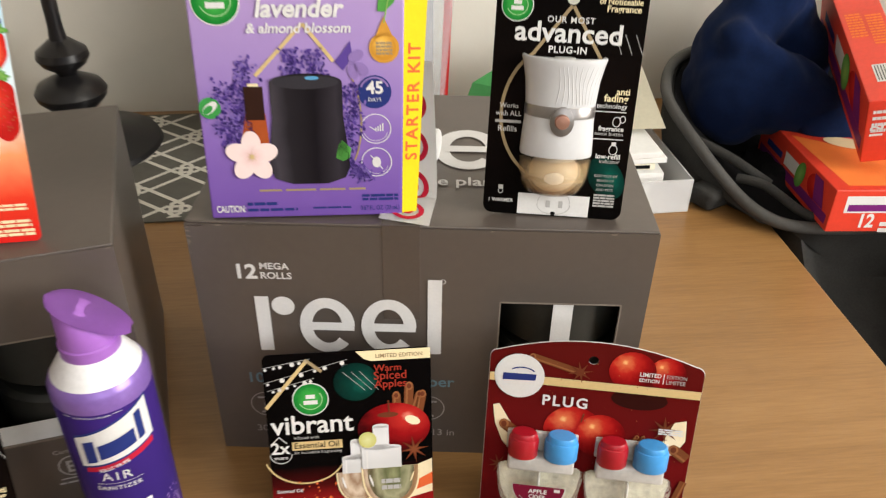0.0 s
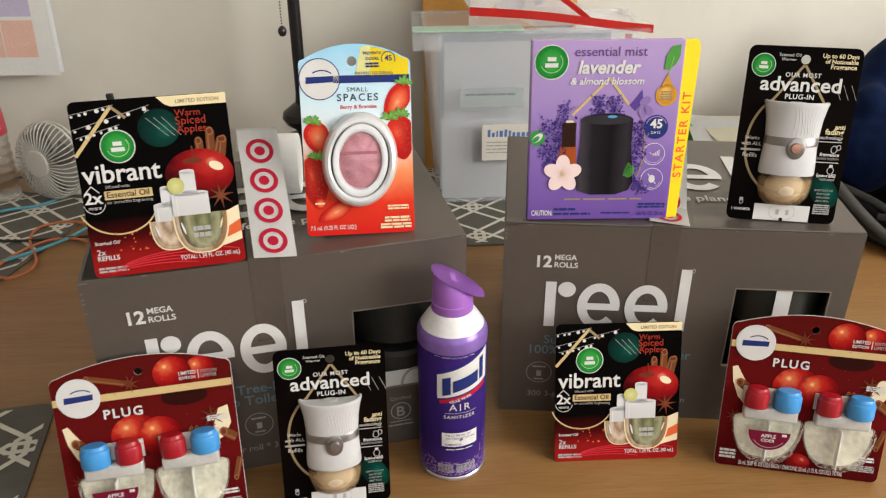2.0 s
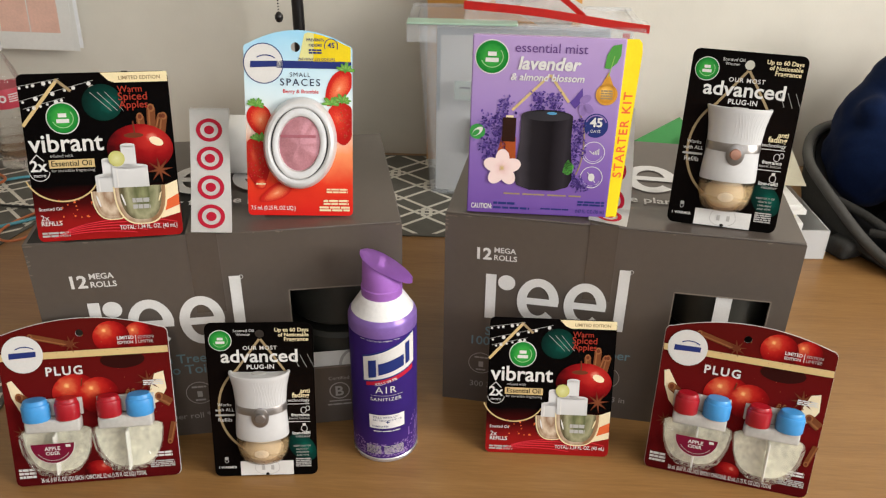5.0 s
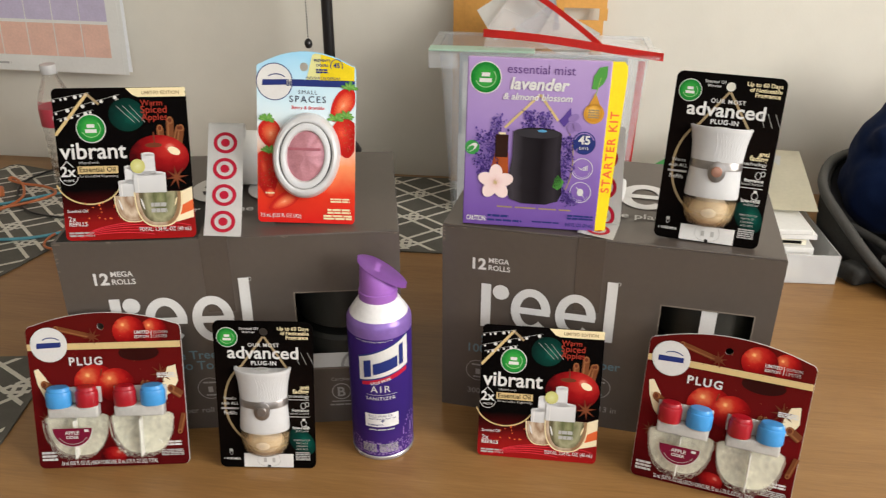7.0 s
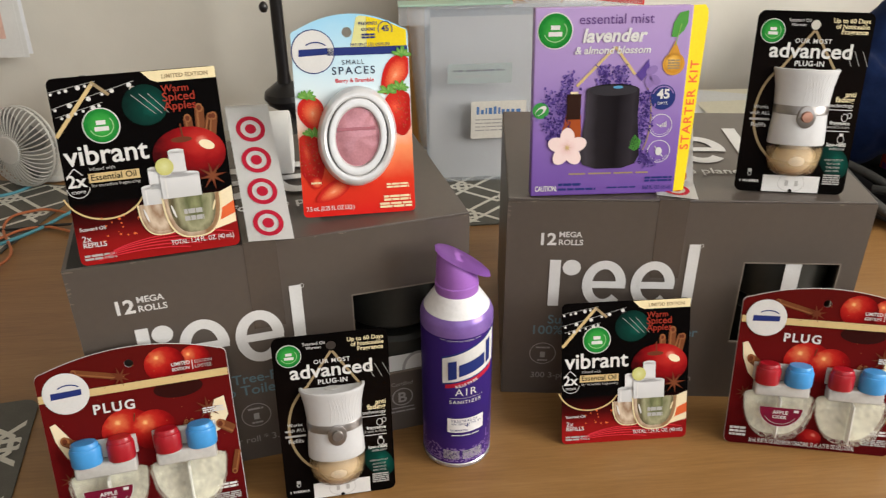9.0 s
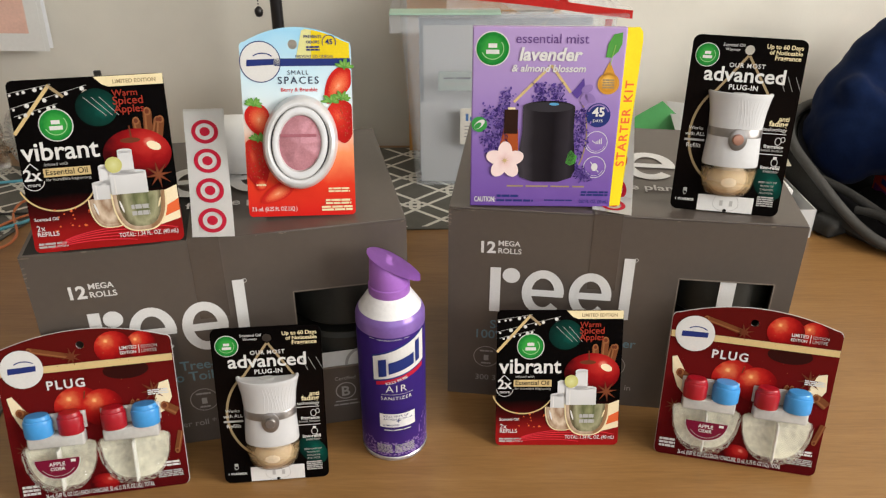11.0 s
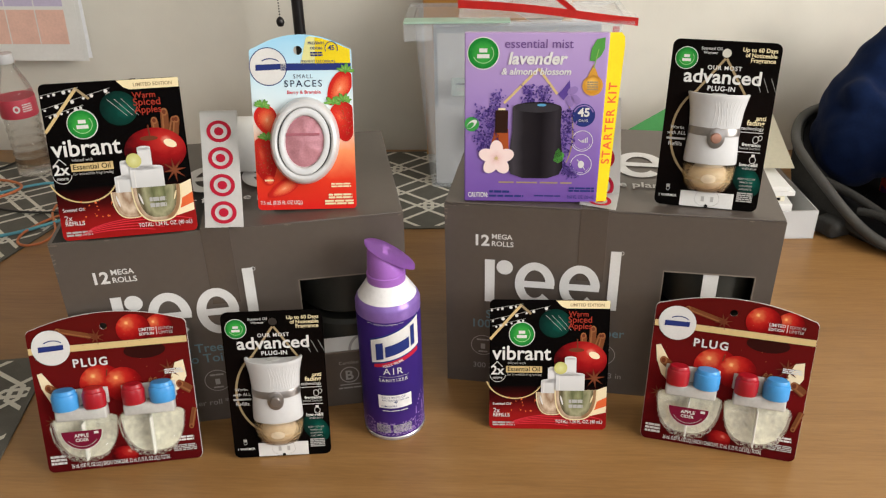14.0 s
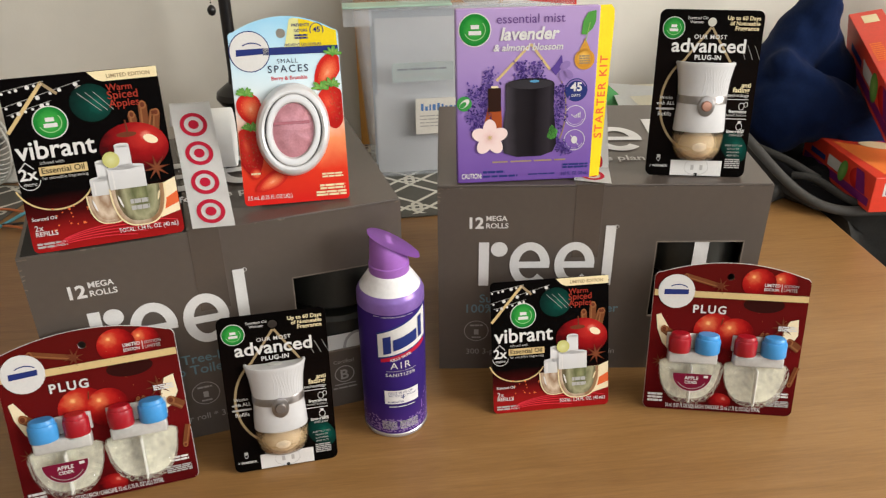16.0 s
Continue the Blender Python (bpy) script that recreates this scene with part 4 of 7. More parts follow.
def freshener(m, label):
    """Arched card with strawberries and an oval white air freshener in its middle."""
    w, h, arch = 0.0972, 0.1560, 0.0125
    c = thing("air_freshener_pack", m, label, "air freshener")
    part("printed_board", board(outline(w, h, 0.004, arch), 0.0012, (0.475 * w, 0.985 * h, 0.0042)), F_BOARD, c)
    stand_back(w, h, 0.016, c)
    a = Art(w, h, 1)
    top = [(0.985, 0.905), (0.985, 0.99)] + [(0.04 + 0.92 * t, 1 + arch / h * (1 - (2 * t - 1) ** 2) - 0.008) for t in (0.96, 0.9, 0.82, 0.74, 0.66, 0.60)]
    a.poly([(0.50, 0.905)] + top + [(0.56, 1.060)], PALE_YELLOW, 0)
    a.poly([(0.64, 0.905)] + top[:-1], PRINT_YELLOW, 1)
    a.begin("navy_stripe_print")
    a.rect(0.30, 0.866, 0.99, 0.908, PRINT_NAVY, 1)
    a.begin()
    a.text("PREVENTS", 0.58, 1.020, 0.16, PRINT_NAVY, 3, bold=0.015)
    a.text("ODORS", 0.60, 0.990, 0.12, PRINT_NAVY, 3, bold=0.015)
    a.begin("dial_print")
    a.ring(0.805, 0.995, 0.0062, 0.0066, 0.0007, PRINT_NAVY, 3, -25, 205)
    a.begin()
    a.bars(0.60, 0.965, 0.12, 0.010, PRINT_NAVY, 2, 0.5, 3)
    a.text("45", 0.805, 0.985, 0.065, PRINT_NAVY, 3, bold=0.02, center=True)
    a.text("PREVIENT LES ODEURS", 0.50, 0.912, 0.34, PRINT_NAVY, 3)
    a.text("SMALL", 0.42, 0.818, 0.19, PRINT_SLATE, 1, space=1.25)
    a.text("SPACES", 0.33, 0.767, 0.37, PRINT_SLATE, 1, bold=0.008, space=1.3)
    a.text("Berry & Bramble", 0.355, 0.724, 0.33, PRINT_RED, 1, bold=0.01)
    a.text("7.5 mL (0.25 FL OZ LIQ.)", 0.03, 0.035, 0.42, PRINT_WHITE, 3, bold=0.01, tall=1.35)
    a.bars(0.75, 0.155, 0.20, 0.010, PRINT_CREAM, 2, 0.6, 3)
    a.bars(0.72, 0.085, 0.24, 0.012, PRINT_CREAM, 2, 0.5, 3)
    a.bars(0.68, 0.045, 0.29, 0.012, PRINT_CREAM, 2, 0.4, 3, 5)
    a.begin("strawberry_print")
    a.ell(0.13, 0.19, 0.0052, 0.0052, BERRY_CUT, 4)
    a.bars(0.085, 0.185, 0.09, 0.010, PRINT_CREAM, 1, 0.4, 5)
    a.put("lettering", c)
    cloud_badge(w, h, 0.180, 0.890, 0.0172, c)
    a = Art(w, h, 1)
    def berry(u, v, aa, b, mat, lay, rot):
        """A strawberry with broad shoulders and a blunt tip, cut off at the card's edge."""
        cr, sr = math.cos(radians(rot)), math.sin(radians(rot))
        pts, uv = [(u * w, v * h)], [(0, 0)]
        for k in range(30):
            t = radians(12 * k)
            x, z = aa * math.cos(t) * (1 - 0.42 * ((1 - math.sin(t)) / 2) ** 1.6), b * math.sin(t)
            pts.append((min(max(u * w + x * cr - z * sr, 0.0006), w - 0.0006), v * h + x * sr + z * cr))
            uv.append((math.cos(t), math.sin(t)))
        a.begin("strawberry_print")
        a.raw(pts, [(0, k + 1, (k + 1) % 30 + 1) for k in range(30)], mat, lay, uv)
        a.begin()
    berry(0.130, 0.565, 0.0125, 0.0145, BERRY_CUT, 1, 10)
    berry(0.095, 0.315, 0.0145, 0.0225, BERRY, 2, 8)
    berry(0.270, 0.140, 0.0085, 0.0170, BERRY_CUT, 3, -60)
    berry(0.865, 0.755, 0.0115, 0.0185, BERRY_CUT, 1, -32)
    berry(0.900, 0.550, 0.0150, 0.0195, BERRY, 2, 6)
    rnd = random.Random(7)
    for u, v, n_, sx_, sz_ in ((0.095, 0.325, 60, 0.0085, 0.018), (0.895, 0.56, 55, 0.0085, 0.015), (0.130, 0.57, 10, 0.008, 0.010), (0.850, 0.745, 8, 0.007, 0.009)):
        a.begin("seed_print")
        for k in range(n_):
            t_, q_ = rnd.uniform(0, 6.283), math.sqrt(rnd.random())
            a.ell(u + sx_ * q_ * math.cos(t_) / w, v + sz_ * q_ * math.sin(t_) / h, 0.0004, 0.0007, PRINT_ORANGE if n_ < 40 else CINNAMON_LIGHT if k % 2 else PRINT_RED, 4, n=6)
    a.begin()
    for u, v in ((0.10, 0.655), (0.12, 0.455), (0.935, 0.862), (0.80, 0.668), (0.90, 0.685)):
        a.begin("leaf_print")
        for k in range(8):
            ang = -15 + 27 * k + rnd.uniform(-14, 14)
            size = rnd.uniform(0.0034, 0.0052)
            a.ell(u + 0.04 * math.cos(radians(ang)), v + 0.013 * math.sin(radians(ang)), size, 0.0015, LEAF, 4 + 0.2 * k, ang, n=10)
    a.put("strawberry_print", c)
    cx, cz, aa, bb = 0.510 * w, 0.435 * h, 0.0328, 0.0415

    def oval(prof, y0, kx=1.0, kz=1.0):
        return moved(lathe(prof, 56, aa * kx, bb * kz), Matrix.Translation((cx, y0, cz)) @ pose(0, 0, 0, 90) @ Matrix.Rotation(radians(-7), 4, "Z"))
    dev = part("oval_holder", oval([(1.0, 0.0), (1.02, 0.004), (1.0, 0.008), (0.94, 0.0115), (0.86, 0.0125), (0.80, 0.0118), (0.785, 0.010), (0.785, 0.004), (0.5, 0.004)], 0.0), SATIN_WHITE, c, "pearl white oval plastic holder", True)
    part("groove", oval([(0.79, 0.002), (0.79, 0.0094), (0.72, 0.0094), (0.72, 0.002)], 0.0), GROOVE, dev)
    part("inner_ring", oval([(0.765, 0.003), (0.765, 0.0112), (0.745, 0.0122), (0.66, 0.0126), (0.60, 0.0120), (0.575, 0.0098), (0.57, 0.004), (0.3, 0.004)], 0.0, 0.975, 1.03), SATIN_WHITE, dev, "", True)
    bm = oval([(0.59, 0.003), (0.59, 0.0090), (0.45, 0.0102), (0.25, 0.0108), (0.02, 0.011)], 0.0, 0.96, 1.03)
    for v in bm.verts:
        v.co.y += 0.0011 * noise.noise(v.co * 130)
    part("membrane", bm, PINK, dev, "wrinkled pink scent membrane", True)
    part("membrane_seam", moved(slab(-0.016, -0.0003, -0.0013, 0.016, 0.0003, 0.0013, 0.0002), Matrix.Translation((cx - 0.001, -0.0112, cz + 0.007))), paint("seam_pink", (0.34, 0.09, 0.12), 0.25), dev)
    return c


def mist_box(m, label):
    """Lilac starter box with a printed diffuser, lavender and blossom and a yellow turned edge."""
    w, h, dep = 0.133, 0.1668, 0.012
    c = thing("diffuser_box", m, label, "box")
    bm = slab(0, 0, 0, w, dep, h, 0.0012)
    for v in bm.verts:
        v.co.x *= 1 + 0.030 * v.co.z / h
    part("carton_body", bm, L_BOARD, c)
    part("back_tray", slab(0.030, dep, 0.0, 0.100, 0.040, 0.060, 0.002), CARD_BACK, c, "plain folded board tray")
    pts = [(0, 0), (0.0105, 0), (0.0125, 0.03), (0.0195, h - 0.012), (0.0188, h - 0.004), (0.0155, h), (0.004, h)]
    bm = board(pts, 0.0012)
    part("yellow_edge", moved(bm, Matrix.Translation((w, 0.0003, 0)) @ pose(0, 0, 0, 0, 0, 14)), PRINT_YELLOW, c, "bright yellow edge panel")
    a = Art(1, 1, 1)
    a.text("STARTER KIT", 0.0108, 0.040, 0.080, PRINT_ORANGE, 0, bold=0.02, turn=87.5, space=1.2)
    a.put("edge_lettering", c, local=Matrix.Translation((w, 0.0003, 0)) @ pose(0, 0, 0, 0, 0, 14))
    badge(w, h, 0.135, 0.885, 0.0155, c)
    a = Art(w, h, 1)
    a.text("essential mist", 0.290, 0.916, 0.487, ink("plum_ink", (0.13, 0.06, 0.22)), 1)
    a.text("lavender", 0.315, 0.826, 0.425, PRINT_WHITE, 3, bold=0.03, shear=0.2)
    a.text("& almond blossom", 0.267, 0.766, 0.50, PRINT_WHITE, 3, bold=0.022, shear=0.2)
    a.text("CAUTION:", 0.03, 0.028, 0.15, PRINT_WHITE, 2, bold=0.02, tall=1.7)
    a.bars(0.19, 0.056, 0.16, 0.014, PRINT_NAVY, 1)
    a.bars(0.19, 0.030, 0.26, 0.012, PRINT_NAVY, 1, seed=4)
    a.bars(0.53, 0.036, 0.20, 0.008, PRINT_NAVY, 1, seed=6)
    a.bars(0.79, 0.085, 0.19, 0.011, PRINT_NAVY, 2, 0.5, seed=8)
    a.text("0.67 FL. OZ. (20 mL)", 0.78, 0.026, 0.205, PRINT_NAVY, 2, bold=0.01, tall=1.5)
    a.bars(0.26, 0.118, 0.55, 0.009, PRINT_GOLD_DIM, 1, seed=3)
    a.ell(0.872, 0.532, 0.0112, 0.0112, PRINT_NAVY, 1)
    a.text("45", 0.872, 0.527, 0.085, PRINT_WHITE, 3, bold=0.03, center=True)
    a.text("DAYS", 0.872, 0.494, 0.065, PRINT_WHITE, 3, center=True)
    a.ring(0.872, 0.532, 0.0102, 0.0102, 0.0012, LILAC_INK, 2, 20, 160)
    for v in (0.380, 0.238):
        a.ring(0.872, v, 0.0105, 0.0105, 0.0006, PRINT_WHITE, 1)
        a.ring(0.872, v, 0.0085, 0.0085, 0.0003, PRINT_WHITE, 1, 200, 340)
    a.line(0.842, 0.39, 0.867, 0.375, 0.0006, PRINT_WHITE, 1)
    for k in range(4):
        a.line(0.872 + 0.012 * k, 0.37, 0.872 + 0.012 * k, 0.385 + 0.006 * k, 0.0008, PRINT_WHITE, 1)
    a.line(0.842, 0.268, 0.902, 0.208, 0.0007, PRINT_WHITE, 1)
    a.ell(0.872, 0.238, 0.003, 0.0038, PRINT_WHITE, 1)
    a.put("lettering", c)
    a = Art(w, h, 1)
    a.line(0.29, 0.60, 0.535, 0.80, 0.0024, PRINT_GOLD, 1)
    a.line(0.535, 0.80, 0.675, 0.655, 0.0024, PRINT_GOLD, 1)
    rnd = random.Random(11)
    tones = [ink("lavender_print", (0.10, 0.055, 0.28)), ink("pale_lavender_print", (0.20, 0.13, 0.42)), ink("deep_lavender_print", (0.045, 0.025, 0.15))]

    def sprig(u, v, u1, v1, n, spread):
        for k in range(n):
            t = rnd.random()
            a.ell(u + (u1 - u) * t + rnd.gauss(0, spread), v + (v1 - v) * t + rnd.gauss(0, spread * 0.5), rnd.uniform(0.0008, 0.0019), rnd.uniform(0.0005, 0.0011), rnd.choice(tones), rnd.choice((1, 2)), rnd.uniform(0, 180), n=7)
    sprig(0.24, 0.66, 0.20, 0.38, 260, 0.026)
    sprig(0.14, 0.56, 0.22, 0.34, 240, 0.036)
    sprig(0.10, 0.42, 0.20, 0.30, 140, 0.036)
    sprig(0.46, 0.70, 0.48, 0.58, 120, 0.024)
    sprig(0.56, 0.70, 0.60, 0.58, 120, 0.028)
    sprig(0.76, 0.56, 0.74, 0.30, 220, 0.026)
    sprig(0.70, 0.24, 0.82, 0.17, 220, 0.030)
    a.ring(0.70, 0.42, 0.014, 0.036, 0.0012, PRINT_GOLD_DIM, 1, -60, 60)
    a.poly([(0.68, 0.655), (0.71, 0.68), (0.76, 0.735), (0.77, 0.67), (0.72, 0.62)], tones[0], 1)
    for du, dv, r in ((0.035, 0.02, 30), (0.06, -0.03, -40), (0.02, -0.04, -80)):
        a.ell(0.75 + du, 0.655 + dv, 0.0055, 0.0036, LILAC_INK, 2, r)
    a.poly([(0.665, 0.26), (0.70, 0.245), (0.735, 0.26), (0.745, 0.30), (0.725, 0.315), (0.70, 0.335), (0.68, 0.315)], LEAF_INK, 3)
    a.ell(0.055, 0.475, 0.0072, 0.0072, PRINT_GREEN, 2)
    a.ell(0.055, 0.475, 0.0060, 0.0030, PRINT_WHITE, 3, 40)
    a.ell(0.045, 0.468, 0.0040, 0.0022, PRINT_GREEN, 4, 40)
    a.ell(0.925, 0.705, 0.0098, 0.0098, AMBER_INK, 2)
    a.poly([(0.872, 0.730), (0.978, 0.730), (0.925, 0.825)], AMBER_INK, 2)
    a.ell(0.925, 0.705, 0.0078, 0.0078, AMBER_ORB, 3)
    a.bars(0.885, 0.72, 0.08, 0.009, PRINT_GOLD_DIM, 4, 0.5, 4)
    a.poly([(0.895, 0.845), (0.93, 0.842), (0.975, 0.875), (0.997, 0.915), (0.997, 0.975), (0.94, 0.965), (0.905, 0.915)], LEAF_INK, 2)
    a.line(0.925, 0.80, 0.955, 0.91, 0.0008, LEAF, 3)
    a.put("botanical_print", c)
    a = Art(w, h, 3)
    dk = fade("dark_diffuser_print", [(0.0, (0.030, 0.026, 0.034)), (0.10, (0.055, 0.048, 0.058)), (0.28, (0.020, 0.017, 0.020)), (0.60, (0.011, 0.009, 0.011)), (0.86, (0.034, 0.029, 0.036)), (1.0, (0.014, 0.012, 0.016))], 0.325 * w, 0.735 * w, "X")
    a.poly([(0.355, 0.575), (0.355, 0.43), (0.332, 0.29), (0.325, 0.22), (0.35, 0.175), (0.44, 0.150), (0.62, 0.150), (0.71, 0.175), (0.735, 0.22), (0.73, 0.29), (0.71, 0.43), (0.712, 0.575)], dk, 1)
    a.ell(0.533, 0.575, 0.0237, 0.0058, dk, 2)
    a.ell(0.533, 0.575, 0.0215, 0.0046, ink("diffuser_top_print", (0.035, 0.032, 0.038)), 3)
    a.ell(0.565, 0.592, 0.0045, 0.0013, ink("blue_light_print", (0.10, 0.32, 0.55)), 4)
    brown, amber = ink("brown_cap_print", (0.030, 0.012, 0.008)), ink("amber_print", (0.36, 0.075, 0.02))
    a.poly([(0.225, 0.45), (0.325, 0.45), (0.33, 0.36), (0.335, 0.25), (0.20, 0.25), (0.20, 0.36)], amber, 0)
    a.rect(0.228, 0.425, 0.322, 0.56, brown, 2)
    a.rect(0.250, 0.56, 0.302, 0.572, PRINT_CREAM, 2)
    blossom = orb("blossom_print", [(0.0, (0.62, 0.30, 0.34)), (0.3, (0.80, 0.56, 0.55)), (0.7, (0.86, 0.68, 0.66))], -1.0, 0.0)
    for k in range(5):
        t = radians(90 + 72 * k)
        a.ell(0.240 + 0.066 * math.cos(t), 0.272 + 0.053 * math.sin(t), 0.0093, 0.0066, blossom, 3 + 0.35 * k, math.degrees(t))
    star(a, 0.240, 0.272, 0.0040, PRINT_GOLD, 5)
    a.put("diffuser_print", c, label="printed dark diffuser, amber bottle and blossom")
    return c


def warmer_pack(m, label, button):
    """Black card with a white waisted plug-in warmer under a clear bubble."""
    w, h = 0.0980, 0.1612
    c = thing("warmer_pack", m, label, "plug-in warmer", "plug-in warmer packs")
    part("printed_board", board(outline(w, h, 0.0065), 0.0014, (0.505 * w, 0.93 * h, 0.0042)), A_BOARD, c)
    stand_back(w, h, 0.022, c)
    badge(w, h, 0.14, 0.893, 0.0105, c)
    a = Art(w, h, 1)
    a.begin("gold_line_print")
    a.line(0.50, 0.90, 0.275, 0.71, 0.0022, PRINT_GOLD_DIM, 0)
    a.begin("gold_line_print")
    a.line(0.51, 0.90, 0.76, 0.665, 0.0022, PRINT_GOLD_DIM, 0)
    a.begin("gold_arc_print")
    a.ring(0.485, 0.455, 0.0405, 0.0490, 0.0022, PRINT_GOLD_DIM, 0, 120, 246)
    for k in range(3):
        a.begin("thin_line_print")
        a.line(0.80 + 0.07 * k, 0.80, 0.86 + 0.07 * k, 0.72, 0.0004, PRINT_GREY, 0)
    a.begin("leaf_print")
    a.ell(0.86, 0.19, 0.0115, 0.017, PRINT_TEALGREEN, 0, 35)
    a.put("loop_print", c)
    a = Art(w, h, 1)
    a.text("Scented Oil", 0.265, 0.945, 0.19, PRINT_WHITE, 1)
    a.text("Warmer", 0.29, 0.922, 0.13, PRINT_WHITE, 1)
    a.text("Up to 60 Days", 0.645, 0.945, 0.315, PRINT_CREAM, 1, bold=0.02)
    a.text("of Noticeable", 0.675, 0.915, 0.285, PRINT_CREAM, 1, bold=0.02)
    a.text("Fragrance", 0.73, 0.886, 0.225, PRINT_CREAM, 1, bold=0.02)
    a.text("OUR MOST", 0.345, 0.834, 0.315, PRINT_WHITE, 1, bold=0.01, space=1.15)
    a.text("advanced", 0.135, 0.757, 0.715, PRINT_WHITE, 1, bold=0.018, tall=0.95)
    a.text("PLUG-IN", 0.37, 0.713, 0.255, PRINT_WHITE, 1, bold=0.02, space=1.1)
    for k, (s, wd) in enumerate((("Works", 0.13), ("with ALL", 0.18), ("", 0.2), ("Refills", 0.13))):
        if s:
            a.text(s, 0.135, 0.475 - 0.034 * k, wd, PRINT_WHITE, 1, center=True)
        else:
            a.rect(0.045, 0.478 - 0.034 * k, 0.225, 0.490 - 0.034 * k, PRINT_GREY, 1)
    a.text("anti", 0.86, 0.555, 0.09, PRINT_CREAM, 1, bold=0.02)
    a.text("fading", 0.78, 0.525, 0.165, PRINT_CREAM, 1, bold=0.02)
    a.text("technology", 0.735, 0.497, 0.21, PRINT_WHITE, 1)
    a.begin("icon_print")
    a.rect(0.73, 0.480, 0.945, 0.4835, PRINT_WHITE, 1)
    a.rect(0.73, 0.362, 0.945, 0.3655, PRINT_WHITE, 1)
    a.ring(0.885, 0.44, 0.0028, 0.0036, 0.0005, PRINT_WHITE, 1)
    a.ring(0.925, 0.452, 0.0020, 0.0026, 0.0005, PRINT_WHITE, 1)
    a.text("fragrance", 0.765, 0.400, 0.175, PRINT_WHITE, 1, bold=0.02)
    a.text("boost button", 0.745, 0.380, 0.195, PRINT_GREY, 1)
    a.begin("icon_print")
    a.ring(0.885, 0.318, 0.0030, 0.0036, 0.0005, PRINT_WHITE, 1)
    a.rect(0.870, 0.336, 0.90, 0.352, PRINT_WHITE, 1)
    a.text("low-refill", 0.77, 0.278, 0.17, PRINT_WHITE, 1, bold=0.02)
    a.text("indicator", 0.80, 0.258, 0.14, PRINT_GREY, 1)
    for k, s in enumerate(("KEEP OUT OF", "REACH OF", "CHILDREN", "AND PETS")):
        a.text(s, 0.86, 0.195 - 0.021 * k, 0.015 * len(s), PRINT_GREY, 2, center=True)
    a.bars(0.79, 0.108, 0.15, 0.008, PRINT_GREY, 5, 0.55, 2)
    a.text("1 WARMER", 0.04, 0.055, 0.175, PRINT_WHITE, 1, bold=0.015)
    a.begin("icon_print")
    a.ring(0.12, 0.11, 0.0018, 0.0030, 0.0004, PRINT_WHITE, 1, 180, 360)
    a.rect(0.103, 0.112, 0.137, 0.132, PRINT_GREY, 1)
    a.put("lettering", c)
    a = Art(w, h, 1)
    a.rect(0.25, 0.004, 0.765, 0.10, PRINT_WHITE, 0)
    a.ring(0.51, 0.052, 0.0118, 0.0118, 0.0004, PRINT_GREY, 1, 10, 170)
    a.ring(0.51, 0.052, 0.0118, 0.0072, 0.0004, PRINT_GREY, 1, 170, 370)
    for u in (0.455, 0.545):
        a.rect(u, 0.04, u + 0.03, 0.072, PRINT_GREY, 1)
    a.ell(0.51, 0.012, 0.0018, 0.0016, PRINT_BLACK, 1)
    a.put("outlet_print", c, label="printed white wall outlet")
    cx, up = 0.485 * w, 0.0008

    def half(prof, depth=0.62):
        return moved(lathe(prof, 40, 1.0, depth), Matrix.Translation((cx, -0.001, 0)))
    z = lambda v: v * h + up
    body = [(0.0246, z(0.285)), (0.0250, z(0.295)), (0.0246, z(0.36)), (0.0238, z(0.43)), (0.0236, z(0.50)), (0.0250, z(0.60)), (0.0274, z(0.672)), (0.0284, z(0.690)), (0.0282, z(0.697)), (0.0268, z(0.7005)), (0.0256, z(0.698)), (0.0246, z(0.691)), (0.012, z(0.688))]
    wb = part("warmer", half(body), GLOSS_WHITE, c, "glossy white waisted warmer body", True)
    for k in range(11):
        ang = radians(-100 + 7.5 * k)
        pts = []
        for i in range(9):
            v = 0.515 + 0.16 * i / 8
            r = np.interp(v, (0.50, 0.60, 0.672), (0.0234, 0.0247, 0.0270))
            aa = ang + 0.07 * math.sin(3.0 * i / 8 + k * 0.5)
            pts.append((cx + r * math.cos(aa), -0.001 + 0.62 * r * math.sin(aa), z(v)))
        tube(pts, 0.00035, "flute", GLOSS_WHITE, wb)
    part("vent", moved(lathe([(0.007, z(0.690)), (0.0068, z(0.6945)), (0.004, z(0.6945))], 24, 1, 0.5), Matrix.Translation((cx, -0.004, 0))), FROST, wb)
    part("band", half([(0.0233, z(0.452)), (0.0241, z(0.455)), (0.0240, z(0.498)), (0.0235, z(0.502))], 0.63), BAND, wb, "brushed metal band", True)
    part("button_seat", moved(lathe([(0.0080, 0), (0.0080, 0.0016), (0.0066, 0.0022)], 32, 1.0, 1.25), Matrix.Translation((cx + 0.001, -0.0152, z(0.445))) @ pose(0, 0, 0, 90)), BAND, wb, "", True)
    part("button", moved(lathe([(0.0050, 0), (0.0050, 0.0018), (0.0043, 0.0026), (0.001, 0.0028)], 28), Matrix.Translation((cx + 0.001, -0.0172, z(0.447))) @ pose(0, 0, 0, 90)), button, wb, "round metal fragrance button", True)
    part("oil_cup", half([(0.004, z(0.100)), (0.0130, z(0.103)), (0.0186, z(0.118)), (0.0222, z(0.155)), (0.0240, z(0.205)), (0.0247, z(0.25)), (0.0244, z(0.284))], 0.60), AMBER_GLASS, wb, "clear amber oil cup", True)
    bm = bmesh.new()
    bmesh.ops.create_icosphere(bm, subdivisions=3, radius=1, matrix=Matrix.Translation((cx, -0.001, z(0.205))) @ Matrix.Diagonal((0.0172, 0.0136, 0.0150, 1)))
